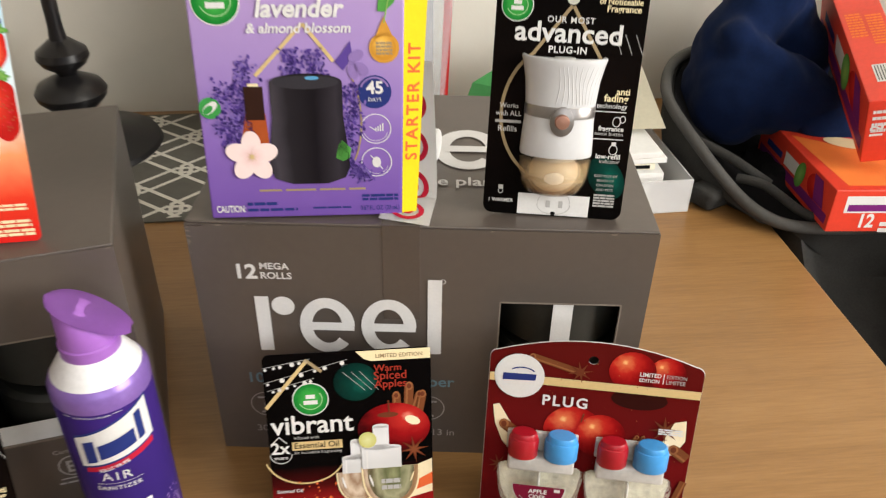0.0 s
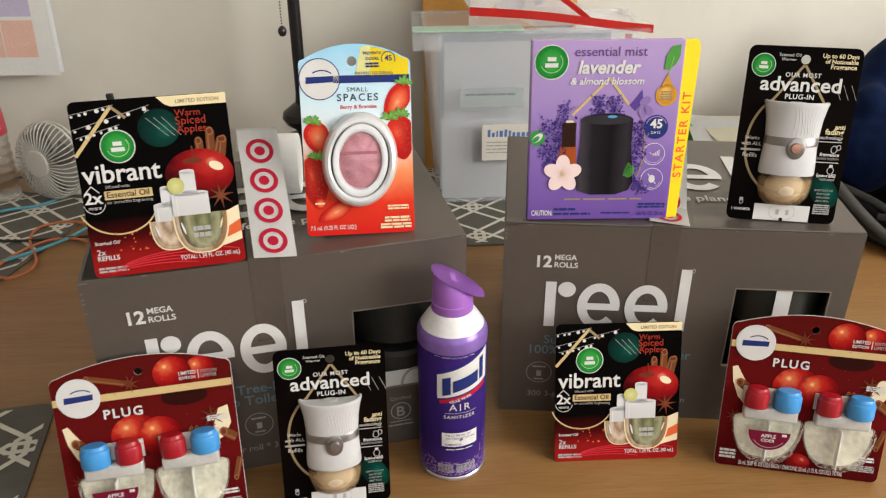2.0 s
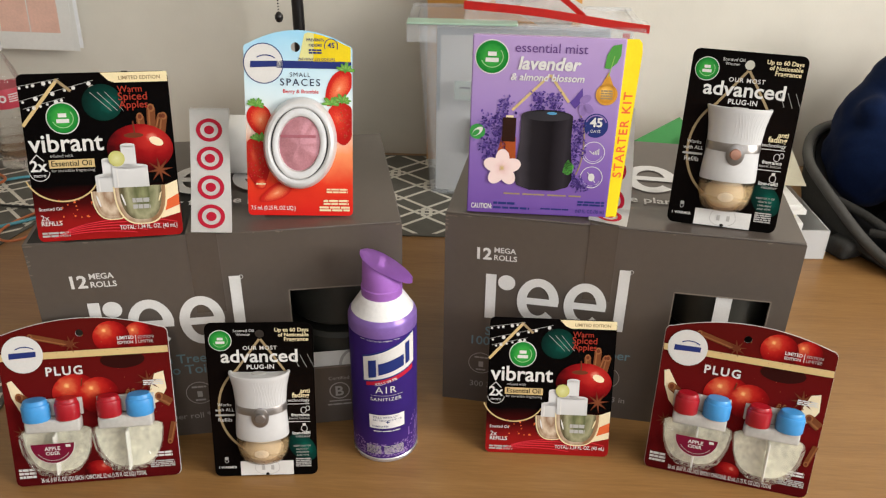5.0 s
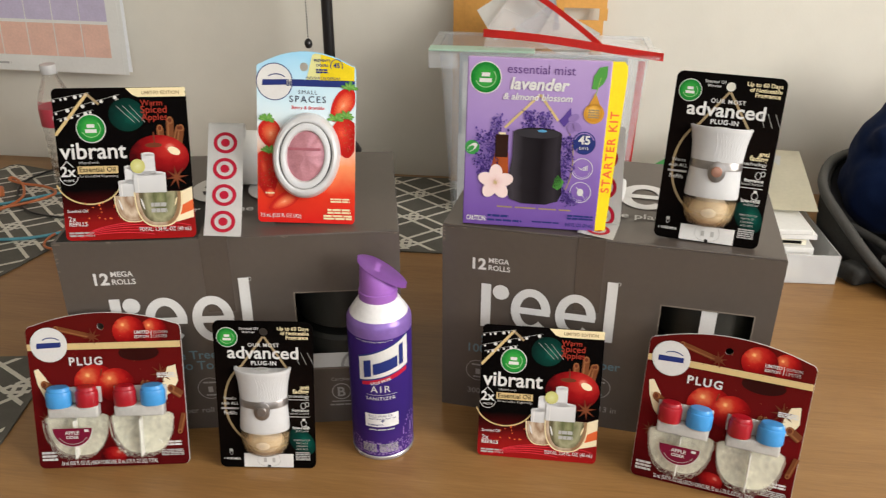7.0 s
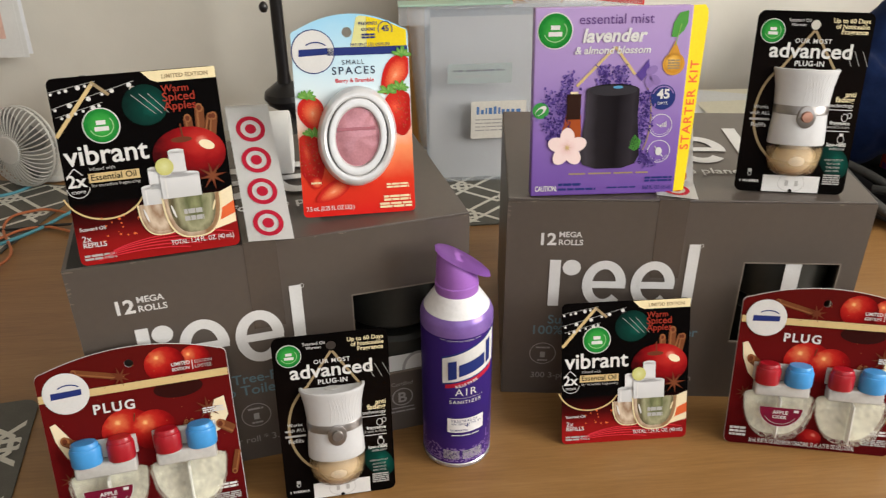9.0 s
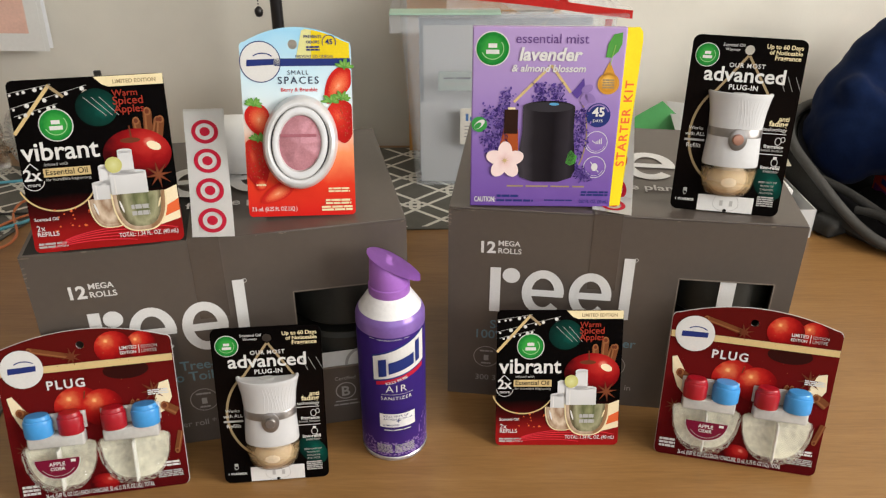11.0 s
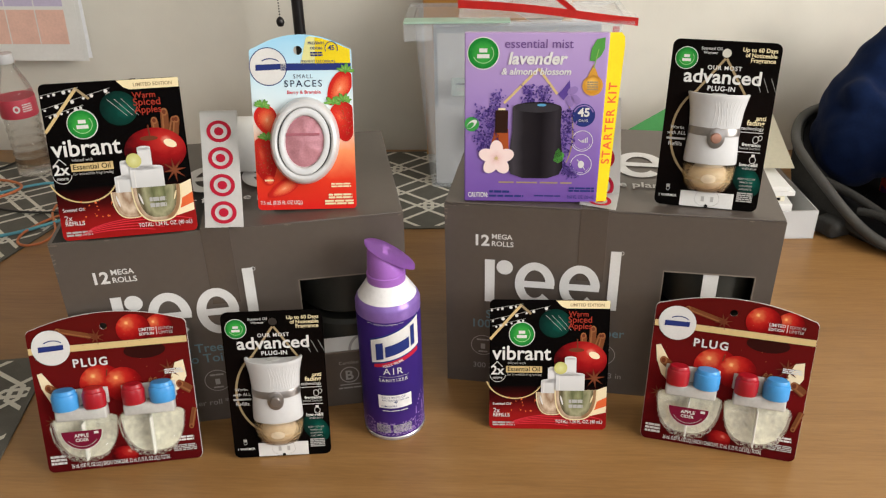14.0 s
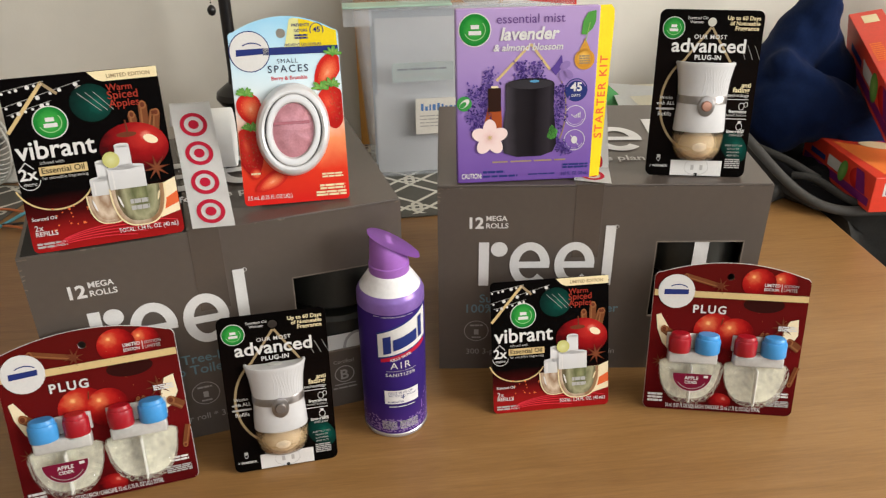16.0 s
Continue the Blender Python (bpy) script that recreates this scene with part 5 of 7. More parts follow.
    part("oil_pad", bm, OIL_PAD, wb, "pale pad inside the oil cup", True)
    part("oil", half([(0.003, z(0.108)), (0.0120, z(0.111)), (0.0176, z(0.126)), (0.0211, z(0.160)), (0.0228, z(0.208)), (0.0235, z(0.262)), (0.010, z(0.264))], 0.575), AMBER_MID, wb, "pale amber oil", True)
    return c


def plug_pack(m, label, order):
    """Dark red arched card with two clear twin oil refills in red and blue caps."""
    w, h, arch = 0.1510, 0.1510, 0.0125
    c = thing("plug_refill_pack", m, label, "refill pack", "twin oil refill packs")
    part("printed_board", board(outline(w, h, 0.006, arch), 0.0012, (0.485 * w, 0.990 * h, 0.0036)), P_BOARD, c)
    part("board_edge", board(outline(w + 0.0008, h + 0.0008, 0.006, arch), 0.0006, (0.485 * w + 0.0004, 0.990 * h + 0.0004, 0.0036)), CARD_BACK, c, "white cut edge of the card").location = (-0.0004, 0.0013, -0.0004)
    c.children[-1].location.z = 0
    stand_back(w, h, 0.018, c)
    a = Art(w, h, 1)
    a.begin("apple_print")
    a.ell(0.72, 0.805, 0.0200, 0.0085, PRINT_BLACK_RED, 0)
    a.begin("apple_print")
    a.ell(0.67, 0.955, 0.0165, 0.0155, APPLE_GOLD, 1)
    a.begin()
    a.begin("apple_print")
    a.ell(0.83, 0.955, 0.0130, 0.0130, APPLE_GOLD, 0)
    a.begin()
    stick(a, 0.44, 0.92, 0.20, 0.985, 0.0052, 1)
    star(a, 0.43, 0.925, 0.009, ANISE, 4, 12)
    a.begin("apple_print")
    a.ell(0.425, 0.600, 0.0215, 0.0200, APPLE_GOLD, 1)
    a.begin()
    a.begin("apple_print")
    a.ell(0.560, 0.580, 0.0185, 0.0185, APPLE_GOLD, 2)
    a.begin()
    a.begin("apple_stem_print")
    a.line(0.46, 0.65, 0.47, 0.70, 0.0010, ANISE, 3)
    a.begin("apple_slice_print")
    a.poly([(0.03, 0.70), (0.06, 0.71), (0.115, 0.62), (0.20, 0.50), (0.15, 0.43), (0.085, 0.50), (0.045, 0.60)], SLICE, 1)
    a.begin("apple_slice_print")
    a.poly([(0.90, 0.70), (0.955, 0.715), (0.965, 0.60), (0.92, 0.52), (0.80, 0.46), (0.78, 0.47), (0.85, 0.56)], SLICE, 1)
    a.begin()
    stick(a, 0.24, 0.49, 0.09, 0.60, 0.0085, 3)
    stick(a, 0.675, 0.47, 0.735, 0.60, 0.0035, 3)
    stick(a, 0.70, 0.46, 0.765, 0.60, 0.0035, 3)
    stick(a, 0.985, 0.50, 0.915, 0.55, 0.0085, 3)
    stick(a, 0.99, 0.37, 0.955, 0.24, 0.0052, 3)
    star(a, 0.86, 0.655, 0.0115, ANISE, 4, 5)
    star(a, 0.86, 0.655, 0.006, ANISE_LIGHT, 5, 5)
    star(a, 0.52, 0.335, 0.0090, ANISE, 4, 0)
    star(a, 0.52, 0.335, 0.0055, ANISE_LIGHT, 5, 0)
    star(a, 0.08, 0.36, 0.0085, ANISE, 2, 20)
    rnd = random.Random(3)
    a.begin("spice_speck_print")
    for k in range(60):
        r = rnd.uniform(0.0002, 0.0006)
        a.ell(rnd.uniform(0.04, 0.96), rnd.uniform(0.1, 0.98), r, r, CINNAMON_LIGHT, 4, n=6)
    a.begin()
    a.begin("apple_print")
    a.ell(0.50, 0.075, 0.0130, 0.0105, APPLE, 1)
    a.begin()
    a.put("fruit_and_spice_print", c)
    a = Art(w, h, 1)
    a.begin("gold_stripe_print")
    a.rect(0.003, 0.838, 0.997, 0.882, PRINT_GOLD, 3)
    a.begin()
    a.text("LIMITED", 0.705, 0.937, 0.098, PRINT_WHITE, 5, bold=0.015, tall=1.1)
    a.text("EDITION", 0.705, 0.908, 0.092, PRINT_WHITE, 5, bold=0.015, tall=1.1)
    a.rect(0.813, 0.905, 0.817, 0.96, PRINT_WHITE, 5)
    a.text("EDITION", 0.828, 0.937, 0.092, PRINT_GREY, 5, tall=1.1)
    a.text("LIMITEE", 0.828, 0.908, 0.088, PRINT_GREY, 5, tall=1.1)
    a.text("PLUG", 0.265, 0.730, 0.215, PRINT_WHITE, 4, bold=0.025, space=1.25)
    a.bars(0.83, 0.655, 0.12, 0.008, PRINT_WHITE, 3, 0.5, 6)
    a.bars(0.025, 0.105, 0.10, 0.016, PRINT_WHITE, 3, 0.5, 3)
    a.text("26 mL (0.87 FL OZ LIQ.) EACH / CHACUNE, 52 mL (1.75 FL OZ LIQ.) TOTAL", 0.15, 0.022, 0.64, PRINT_WHITE, 4, bold=0.01, tall=2.1)
    a.bars(0.84, 0.16, 0.12, 0.013, PRINT_WHITE, 2, 0.5, 3)
    a.bars(0.82, 0.105, 0.15, 0.008, PRINT_GREY, 4, 0.5, 3)
    a.put("lettering", c)
    cloud_badge(w, h, 0.145, 0.875, 0.0172, c, PRINT_WHITE, 5)
    lift = 0.0048
    for unit, (u, caps) in enumerate(zip((0.285, 0.715), order)):
        x0 = u * w
        n = 33
        prof = []
        for i in range(n):
            t = -1 + 2 * i / (n - 1)
            prof.append((x0 + 0.0322 * t, lift + 0.0480 - 0.0400 * (1 - abs(t) ** 3.0) ** 0.58))
        ring = prof + [(x0 + 0.0316, lift + 0.0520), (x0 + 0.0270, lift + 0.0545), (x0 - 0.0270, lift + 0.0545), (x0 - 0.0316, lift + 0.0520)]
        cxm, czm = x0, lift + 0.036
        bm = bmesh.new()
        layers = []
        # shell of the bowl: foot, belly, faceted shoulder and front
        for y, k, cut in ((-0.0030, 1.0, 0.0), (-0.0095, 0.985, 0.0), (-0.0135, 0.93, 0.010), (-0.0158, 0.82, 0.036), (-0.0162, 0.70, 0.0)):
            layers.append([bm.verts.new((cxm + (x - cxm) * (k + cut * (-1) ** (q // 2)), y - 0.02 * cut * (-1) ** (q // 2), czm + (z_ - czm) * (k + cut * (-1) ** (q // 2)))) for q, (x, z_) in enumerate(ring)])
        for A, B in zip(layers, layers[1:]):
            for i in range(len(ring)):
                j = (i + 1) % len(ring)
                bm.faces.new((A[i], A[j], B[j], B[i]))
        bm.faces.new(layers[-1])
        bm.faces.new(layers[0][::-1])
        bulb = part("twin_bottle", bm, BOTTLE, c, "clear plastic twin oil bottle with a faceted rim")
        # added sheet: its mottled colour stands for reflections in the clear plastic
        bm = board([(cxm + (x - cxm) * 0.95, czm + (z_ - czm) * 0.94) for x, z_ in ring], 0.0006)
        for v in bm.verts:
            v.co.y -= 0.0022
        part("bottle_lining", bm, REFLECT, bulb, "pale mottled sheet standing for reflections in the clear bottle")
        part("wick_tube", slab(x0 - 0.0007, -0.0135, lift + 0.011, x0 + 0.0007, -0.0036, lift + 0.050, 0.0003), WICK, bulb)
        part("neck", slab(x0 - 0.0245, -0.0125, lift + 0.0535, x0 + 0.0245, -0.0006, lift + 0.0660, 0.0022, 3), FROST, bulb, "frosted neck", True)
        part("blister_back", slab(x0 - 0.0262, -0.0030, lift + 0.0662, x0 + 0.0262, -0.0006, lift + 0.0830, 0.0010, 2), FROST, bulb, "frosted plastic behind the caps", True)
        for s, colour in zip((-1, 1), caps):
            sx = x0 + 0.0138 * s
            k = 1.0 if colour == "r" else 1.12
            part("collar", moved(lathe([(0.0106, 0), (0.0106, 0.008)], 24, 1.0, 0.72), Matrix.Translation((sx, -0.0074, lift + 0.0640))), FROST, bulb, "", True)
            cap = [(0.0104, 0), (0.0110, 0.0010), (0.0112, 0.0135), (0.0106, 0.0156), (0.0098, 0.0160), (0.0097, 0.0182), (0.0086, 0.0200), (0.002, 0.0204)]
            part("cap", moved(lathe([(r_ * k, z_) for r_, z_ in cap], 28, 1.0, 0.75), Matrix.Translation((sx, -0.0080, lift + 0.0655))), CAP_RED if colour == "r" else CAP_BLUE, bulb, "red cap" if colour == "r" else "blue cap", True)
        if unit == 0:
            a = Art(1, 1, 0)
            a.ell(x0, lift + 0.0450, 0.0198, 0.0200, PRINT_WHITE, 0, a0=180, a1=360)
            lab = ink("wine_label", (0.16, 0.008, 0.03))
            a.ell(x0, lift + 0.0450, 0.0192, 0.0194, lab, 1, a0=180, a1=360)
            a.text("APPLE", x0 - 0.0005, lift + 0.0385, 0.0138, PRINT_WHITE, 2, bold=0.02, center=True)
            a.text("CIDER", x0 - 0.0005, lift + 0.0340, 0.0125, PRINT_WHITE, 2, bold=0.02, center=True)
            a.rect(x0 + 0.0115, lift + 0.0410, x0 + 0.0158, lift + 0.0436, PRINT_WHITE, 2)
            a.ring(x0, lift + 0.0450, 0.0168, 0.0170, 0.0005, PRINT_GREY, 2, 215, 325)
            a.put("bottle_label", bulb, lambda x, z_, n_: (x, -0.0167 - n_, z_), "wine red half-round label")
    return c


def leaned(x, y, z, yaw, lean):
    return pose(x, y, z, 0, 0, yaw) @ pose(0, 0, 0, -lean)


TOP = BH + 0.0022
TOP_B = TOP * 1.022 + 0.0004
oil_pack(leaned(0.1105, 0.4420, 0.0005, 7.2, 16.8), "black and red oil refill pack leaning against a carton", 0.1235, 0.1425)
oil_pack(leaned(-0.2826, 0.3766, TOP_B + 0.001, 20.0, 15.2) @ pose(0, 0, 0, 0, 0.6), "black and red oil refill pack standing on a carton", 0.1215, 0.1435)
freshener(leaned(-0.1243, 0.4622, TOP_B + 0.0015, 13.6, 16.2) @ pose(0, 0, 0, 0, 1.5), "strawberry printed card with an oval pearl white air freshener")
mist_box(leaned(0.0735, 0.5215, TOP + 0.0012, 5.3, 8.5), "lilac diffuser starter box with a bright yellow edge, on a carton")
warmer_pack(leaned(0.2632, 0.5405, TOP + 0.0012, -3.2, 11.0) @ pose(0, 0, 0, 0, 0.8), "black card with a white plug-in warmer, standing on a carton", BUTTON)
warmer_pack(leaned(-0.1412, 0.3579, 0.0018, 13.9, 10.4) @ pose(0, 0, 0, 0, 1.0), "black card with a white plug-in warmer, standing on the table", BUTTON_GREY)
plug_pack(leaned(0.2684, 0.4523, 0.0005, -6.2, 12.4), "dark red card of clear oil refills with red and blue caps", ("rb", "rb"))
plug_pack(leaned(-0.3200, 0.3104, 0.0010, 17.5, 15.8) @ pose(0, 0, 0, 0, 0.2), "dark red card of clear oil refills with blue and red caps", ("br", "rb"))


# ---- spray can ----
def spray_can(m):
    r = 0.0322
    c = thing("spray_can", m, "purple air sanitizer spray can with a lilac nozzle cap", "spray can")
    part("base_rim", lathe([(r - 0.002, 0), (r + 0.0004, 0.0008), (r + 0.0004, 0.0038), (r - 0.0006, 0.005)], 56), CAN_RIM, c, "", True)
    body = part("can_body", lathe([(r - 0.0006, 0.0045), (r, 0.0064), (r, 0.1562), (r - 0.0005, 0.1589)], 64), CAN_PURPLE, c, "deep purple lacquered can", True)
    part("lilac_band", lathe([(r + 0.0001, 0.1487), (r + 0.0002, 0.1493), (r + 0.0001, 0.1586), (r - 0.0012, 0.1621), (r - 0.0035, 0.1653)], 64), CAN_LILAC, c, "", True)
    part("white_shoulder", lathe([(r - 0.0032, 0.1651), (r - 0.006, 0.1696), (r - 0.0105, 0.1766), (r - 0.0130, 0.1803), (r - 0.016, 0.1819)], 64), CAN_WHITE, c, "white sloping shoulder", True)
    bm = lathe([(0.0186, 0.1782), (0.0190, 0.1792), (0.0190, 0.1883), (0.0180, 0.1892), (0.0178, 0.1980), (0.0170, 0.2124), (0.0152, 0.2183), (0.008, 0.2210), (0.001, 0.2215)], 48)
    for v in bm.verts:
        if v.co.z > 0.1926:
            v.co.z -= (v.co.x + 0.016) * 0.52 * min(1, (v.co.z - 0.1926) / 0.02)
    cap = part("nozzle_cap", bm, CAP_PURPLE, c, "lilac plastic cap", True)
    bm = bmesh.new()
    n, m_ = 24, 8
    grid = []
    for i in range(n + 1):
        t = i / n
        x = -0.0185 + 0.047 * t
        half_w = 0.0168 * math.sqrt(max(0.0, 1 - ((t - 0.42) / (0.43 if t < 0.42 else 0.60)) ** 2)) + 0.0006
        z_ = 0.2232 - 0.52 * (x + 0.0185) - 0.0035 * t * t
        grid.append([bm.verts.new((x, half_w * (2 * j / m_ - 1), z_ - 0.0022 * (2 * j / m_ - 1) ** 2 + 0.0012 * math.exp(-((t - 0.55) / 0.07) ** 2 - (2 * j / m_ - 1) ** 2 * 9))) for j in range(m_ + 1)])
    for A, B in zip(grid, grid[1:]):
        for j in range(m_):
            bm.faces.new((A[j], A[j + 1], B[j + 1], B[j]))
    got = bmesh.ops.solidify(bm, geom=bm.faces[:], thickness=0.002)
    part("press_tab", bm, CAP_PURPLE, cap, "curved lilac press tab", True)
    R = r + 0.0002

    def wrap(x, z_, n_):
        z_ = z_ * 1.03 + (0.013 if z_ > 0.078 else 0.0165 if z_ > 0.05 else 0.010 if z_ > 0.026 else 0.001)
        t = x / r - math.pi / 2
        return ((R + n_) * math.cos(t), (R + n_) * math.sin(t), z_)
    a = Art(1, 1, 0)

    def band(x0, x1, lo0, lo1, hi0, hi1, mat, lay, n=14):
        pts = []
        for i in range(n + 1):
            t = i / n
            x = x0 + (x1 - x0) * t
            pts += [(x, lo0 + (lo1 - lo0) * t), (x, hi0 + (hi1 - hi0) * t)]
        a.raw(pts, [(2 * i, 2 * i + 2, 2 * i + 3, 2 * i + 1) for i in range(n)], mat, lay)
    band(-0.0172, 0.0372, 0.0825, 0.0960, 0.1120, 0.1330, PRINT_NAVY, 0)
    band(-0.0162, 0.0364, 0.0845, 0.0975, 0.1105, 0.1310, PRINT_WHITE, 1)
    band(-0.0140, 0.0350, 0.0790, 0.0905, 0.0830, 0.0955, STICKER_RED, 0)
    a.put("sash_print", c, wrap, "white slanted sash over a red stripe")
    a = Art(1, 1, 3)
    for x0_, x1_, lo, hi in ((-0.0110, -0.0035, 0.0885, 0.1075), (-0.0015, 0.0230, 0.0925, 0.1050), (0.0250, 0.0300, 0.1000, 0.1230)):
        a.begin("slanted_bar")
        d = 0.30 * (x1_ - x0_)
        band(x0_, x1_, lo, lo + d, hi, hi + d, PRINT_NAVY, 0)
    a.put("sash_mark", c, wrap, "navy slanted bars")
    a = Art(1, 1, 1)
    a.text("SCIENTIFICALLY PROVEN", 0.0, 0.1290, 0.0235, PRINT_WHITE, 0, center=True)
    for x_ in (-0.019, 0.0135):
        a.begin("short_rule")
        a.rect(x_, 0.1300, x_ + 0.0055, 0.1304, PRINT_WHITE, 0)
    a.begin()
    a.text("KILLS 99.9%", 0.006, 0.0832, 0.021, PRINT_WHITE, 1, bold=0.02, center=True, turn=16)
    a.text("AIR", 0.005, 0.0685, 0.0200, PRINT_WHITE, 0, center=True, space=1.3)
    a.begin("thin_rule")
    band(-0.0095, 0.0215, 0.0655, 0.0655, 0.0658, 0.0658, PRINT_WHITE, 0)
    a.text("SANITIZER", 0.005, 0.0595, 0.0300, PRINT_WHITE, 0, bold=0.01, center=True, space=1.25)
    a.begin("white_label")
    band(-0.0120, 0.0230, 0.0330, 0.0330, 0.0490, 0.0490, CAN_WHITE, 0)
    a.text("KILLS 99.9% OF", 0.004, 0.0450, 0.024, PRINT_NAVY, 1, center=True)
    a.text("BACTERIA IN THE AIR", 0.006, 0.0418, 0.028, PRINT_NAVY, 1, center=True)
    a.text("+", 0.006, 0.0380, 0.004, PRINT_NAVY, 1, center=True, bold=0.02)
    a.text("ELIMINATES", -0.009, 0.0345, 0.0155, PRINT_NAVY, 1, bold=0.01)
    a.begin("small_print")
    a.bars(-0.008, 0.0290, 0.026, 0.0011, PRINT_WHITE, 1, seed=5)
    a.put("lettering", c, wrap)
    a = Art(1, 1, 0)
    rnd = random.Random(5)
    for k in range(420):
        x_ = rnd.uniform(-0.05, 0.05)
        lim = 0.022 + 0.010 * max(0.0, abs(x_) / 0.05) ** 2 + 0.012 * (x_ > 0.026) 
        z_ = 0.0065 + (lim - 0.0065) * rnd.random() ** 1.3
        a.ell(x_, z_, 0.0009, 0.0008, rnd.choice((LILAC_INK, LILAC_INK, CAN_LILAC)), 0, n=6)
    a.bars(-0.016, 0.019, 0.015, 0.0008, PRINT_GREY, 7, 0.9, 1, 8)
    a.bars(0.002, 0.019, 0.020, 0.0008, PRINT_GREY, 7, 0.9, 1, 12)
    a.put("dotted_print", c, wrap, "lilac dots and small print")
    return c


spray_can(pose(0.008, 0.4400, 0.0003, 0, 0, 8))


# ---- strips of round stickers ----
def sticker_roll(m, label, roll):
    """A white strip that slopes down from a roll, with a row of red bullseye stickers."""
    c = thing("sticker_roll", m, label, "stickers", "rolls of round stickers")
    w, n = 0.037, 30
    lean = -0.14
    path = []
    rise, run = (0.080, 0.100) if roll else (0.086, 0.086)
    if not roll:
        path = [(0.040 * i / 8, 0.0020 - 0.0001 * i) for i in range(8)]
    for i in range(n + 1):
        t = i / n
        path.append((run * t, 0.0009 + rise * (t ** 1.12)) if roll else (0.040 + 0.034 * t ** 0.7, 0.0008 + 1.06 * rise * t))
    if not roll:
        run = 0.074
    k = len(path)
    top = Vector((0, run, rise))
    for i in range(1, 8):
        t = i / 7 * math.pi * 0.75
        path.append((run + 0.016 * math.sin(t), rise + 0.012 * math.sin(t) * 0.4 - 0.016 * (1 - math.cos(t))))
    acc = [0.0]
    for p, q in zip(path, path[1:]):
        acc.append(acc[-1] + math.hypot(q[0] - p[0], q[1] - p[1]))

    def on(x, s, nn):
        i = min(max(np.searchsorted(acc, s) - 1, 0), len(path) - 2)
        f = (s - acc[i]) / (acc[i + 1] - acc[i])
        y0, z0 = path[i]
        y1, z1 = path[i + 1]
        d = math.hypot(y1 - y0, z1 - z0)
        drift = lean * s
        return (x + drift, y0 + (y1 - y0) * f - nn * (z1 - z0) / d, z0 + (z1 - z0) * f + nn * (y1 - y0) / d)
    bm = bmesh.new()
    rows = [[bm.verts.new(on(x, s, 0.0)) for x in (-w / 2, 0, w / 2)] for s in acc]
    for A, B in zip(rows, rows[1:]):
        for j in range(2):
            bm.faces.new((A[j], A[j + 1], B[j + 1], B[j]))
    bmesh.ops.solidify(bm, geom=bm.faces[:], thickness=0.0004)
    part("paper_strip", bm, STICKER, c)
    for i in range(4):
        s0 = 0.0165 + i * 0.0300
        a = Art(1, 1, 2)
        a.ring(0, s0, 0.0124, 0.0124, 0.0038, STICKER_RED, 0)
        a.ell(0, s0, 0.0047, 0.0047, STICKER_RED, 0)
        a.put("round_sticker", c, on, "red bullseye sticker")
    x0 = lean * acc[k - 1]
    big = 0.030 if roll else 0.0135
    core = part("roll_core", moved(lathe([(big - 0.0007, -0.017), (big, -0.016), (big, 0.016), (big - 0.0007, 0.017)], 48), Matrix.Translation((x0 + (0.016 if roll else 0.0), run + 0.010 + big, big + 0.0003)) @ pose(0, 0, 0, 0, 90)), STICKER, c, "rolled white paper strip", True)
    return c


sticker_roll(pose(-0.1440, 0.4235, TOP_B, 0, 0, 10.0), "white strip of red bullseye stickers, propped on a carton", True)
sticker_roll(pose(0.2075, 0.5215, TOP + 0.0003, 0, 0, -14.0), "white strip of red bullseye stickers, tucked behind a box", False)


# ---- things behind, along the wall ----
def desk_lamp(m):
    c = thing("table_lamp", m, "black metal table lamp with ball mouldings and a pull chain", "lamp")
    part("foot", lathe([(0.104, 0.0), (0.107, 0.004), (0.104, 0.010), (0.085, 0.017), (0.055, 0.026), (0.032, 0.038), (0.018, 0.052)], 56), LAMP_BLACK, c, "round domed foot", True)
    part("lower_knob", lathe([(0.012, 0.050), (0.016, 0.056), (0.034, 0.066), (0.045, 0.078), (0.047, 0.086), (0.041, 0.096), (0.026, 0.104), (0.013, 0.110)], 48), LAMP_BLACK, c, "flattened ball moulding", True)
    part("upper_knob", lathe([(0.011, 0.108), (0.014, 0.114), (0.028, 0.124), (0.034, 0.134), (0.032, 0.143), (0.022, 0.151), (0.013, 0.158)], 48), LAMP_BLACK, c, "smaller ball moulding", True)
    part("stem", lathe([(0.0115, 0.156), (0.0095, 0.175), (0.0092, 0.70), (0.012, 0.71)], 32), LAMP_BLACK, c, "", True)
    part("shade", lathe([(0.17, 0.66), (0.172, 0.66), (0.12, 0.90), (0.118, 0.90), (0.168, 0.662)], 48), PAPER_CREAM, c, "cream drum shade", True)
    part("shade_ring", lathe([(0.012, 0.70), (0.150, 0.745), (0.150, 0.748), (0.012, 0.703)], 32), LAMP_BLACK, c)
    return c


lamp_x, lamp_y = -0.28, 1.068
lamp_ob = desk_lamp(pose(lamp_x, lamp_y, 0.0005))
bm = bmesh.new()
for k in range(96):
    bmesh.ops.create_icosphere(bm, subdivisions=1, radius=0.0014, matrix=Matrix.Translation((0.009, -0.107, 0.305 + 0.0042 * k)))
ch = part("pull_chain", bm, LAMP_BLACK, lamp_ob, "black bead chain", True)
part("chain_ball", moved(lathe([(0.001, 0.2905), (0.0042, 0.2920), (0.0062, 0.2965), (0.0060, 0.301), (0.0035, 0.3045), (0.001, 0.306)], 20), Matrix.Translation((0.009, -0.107, 0))), LAMP_BLACK, ch, "ball end of the chain", True)


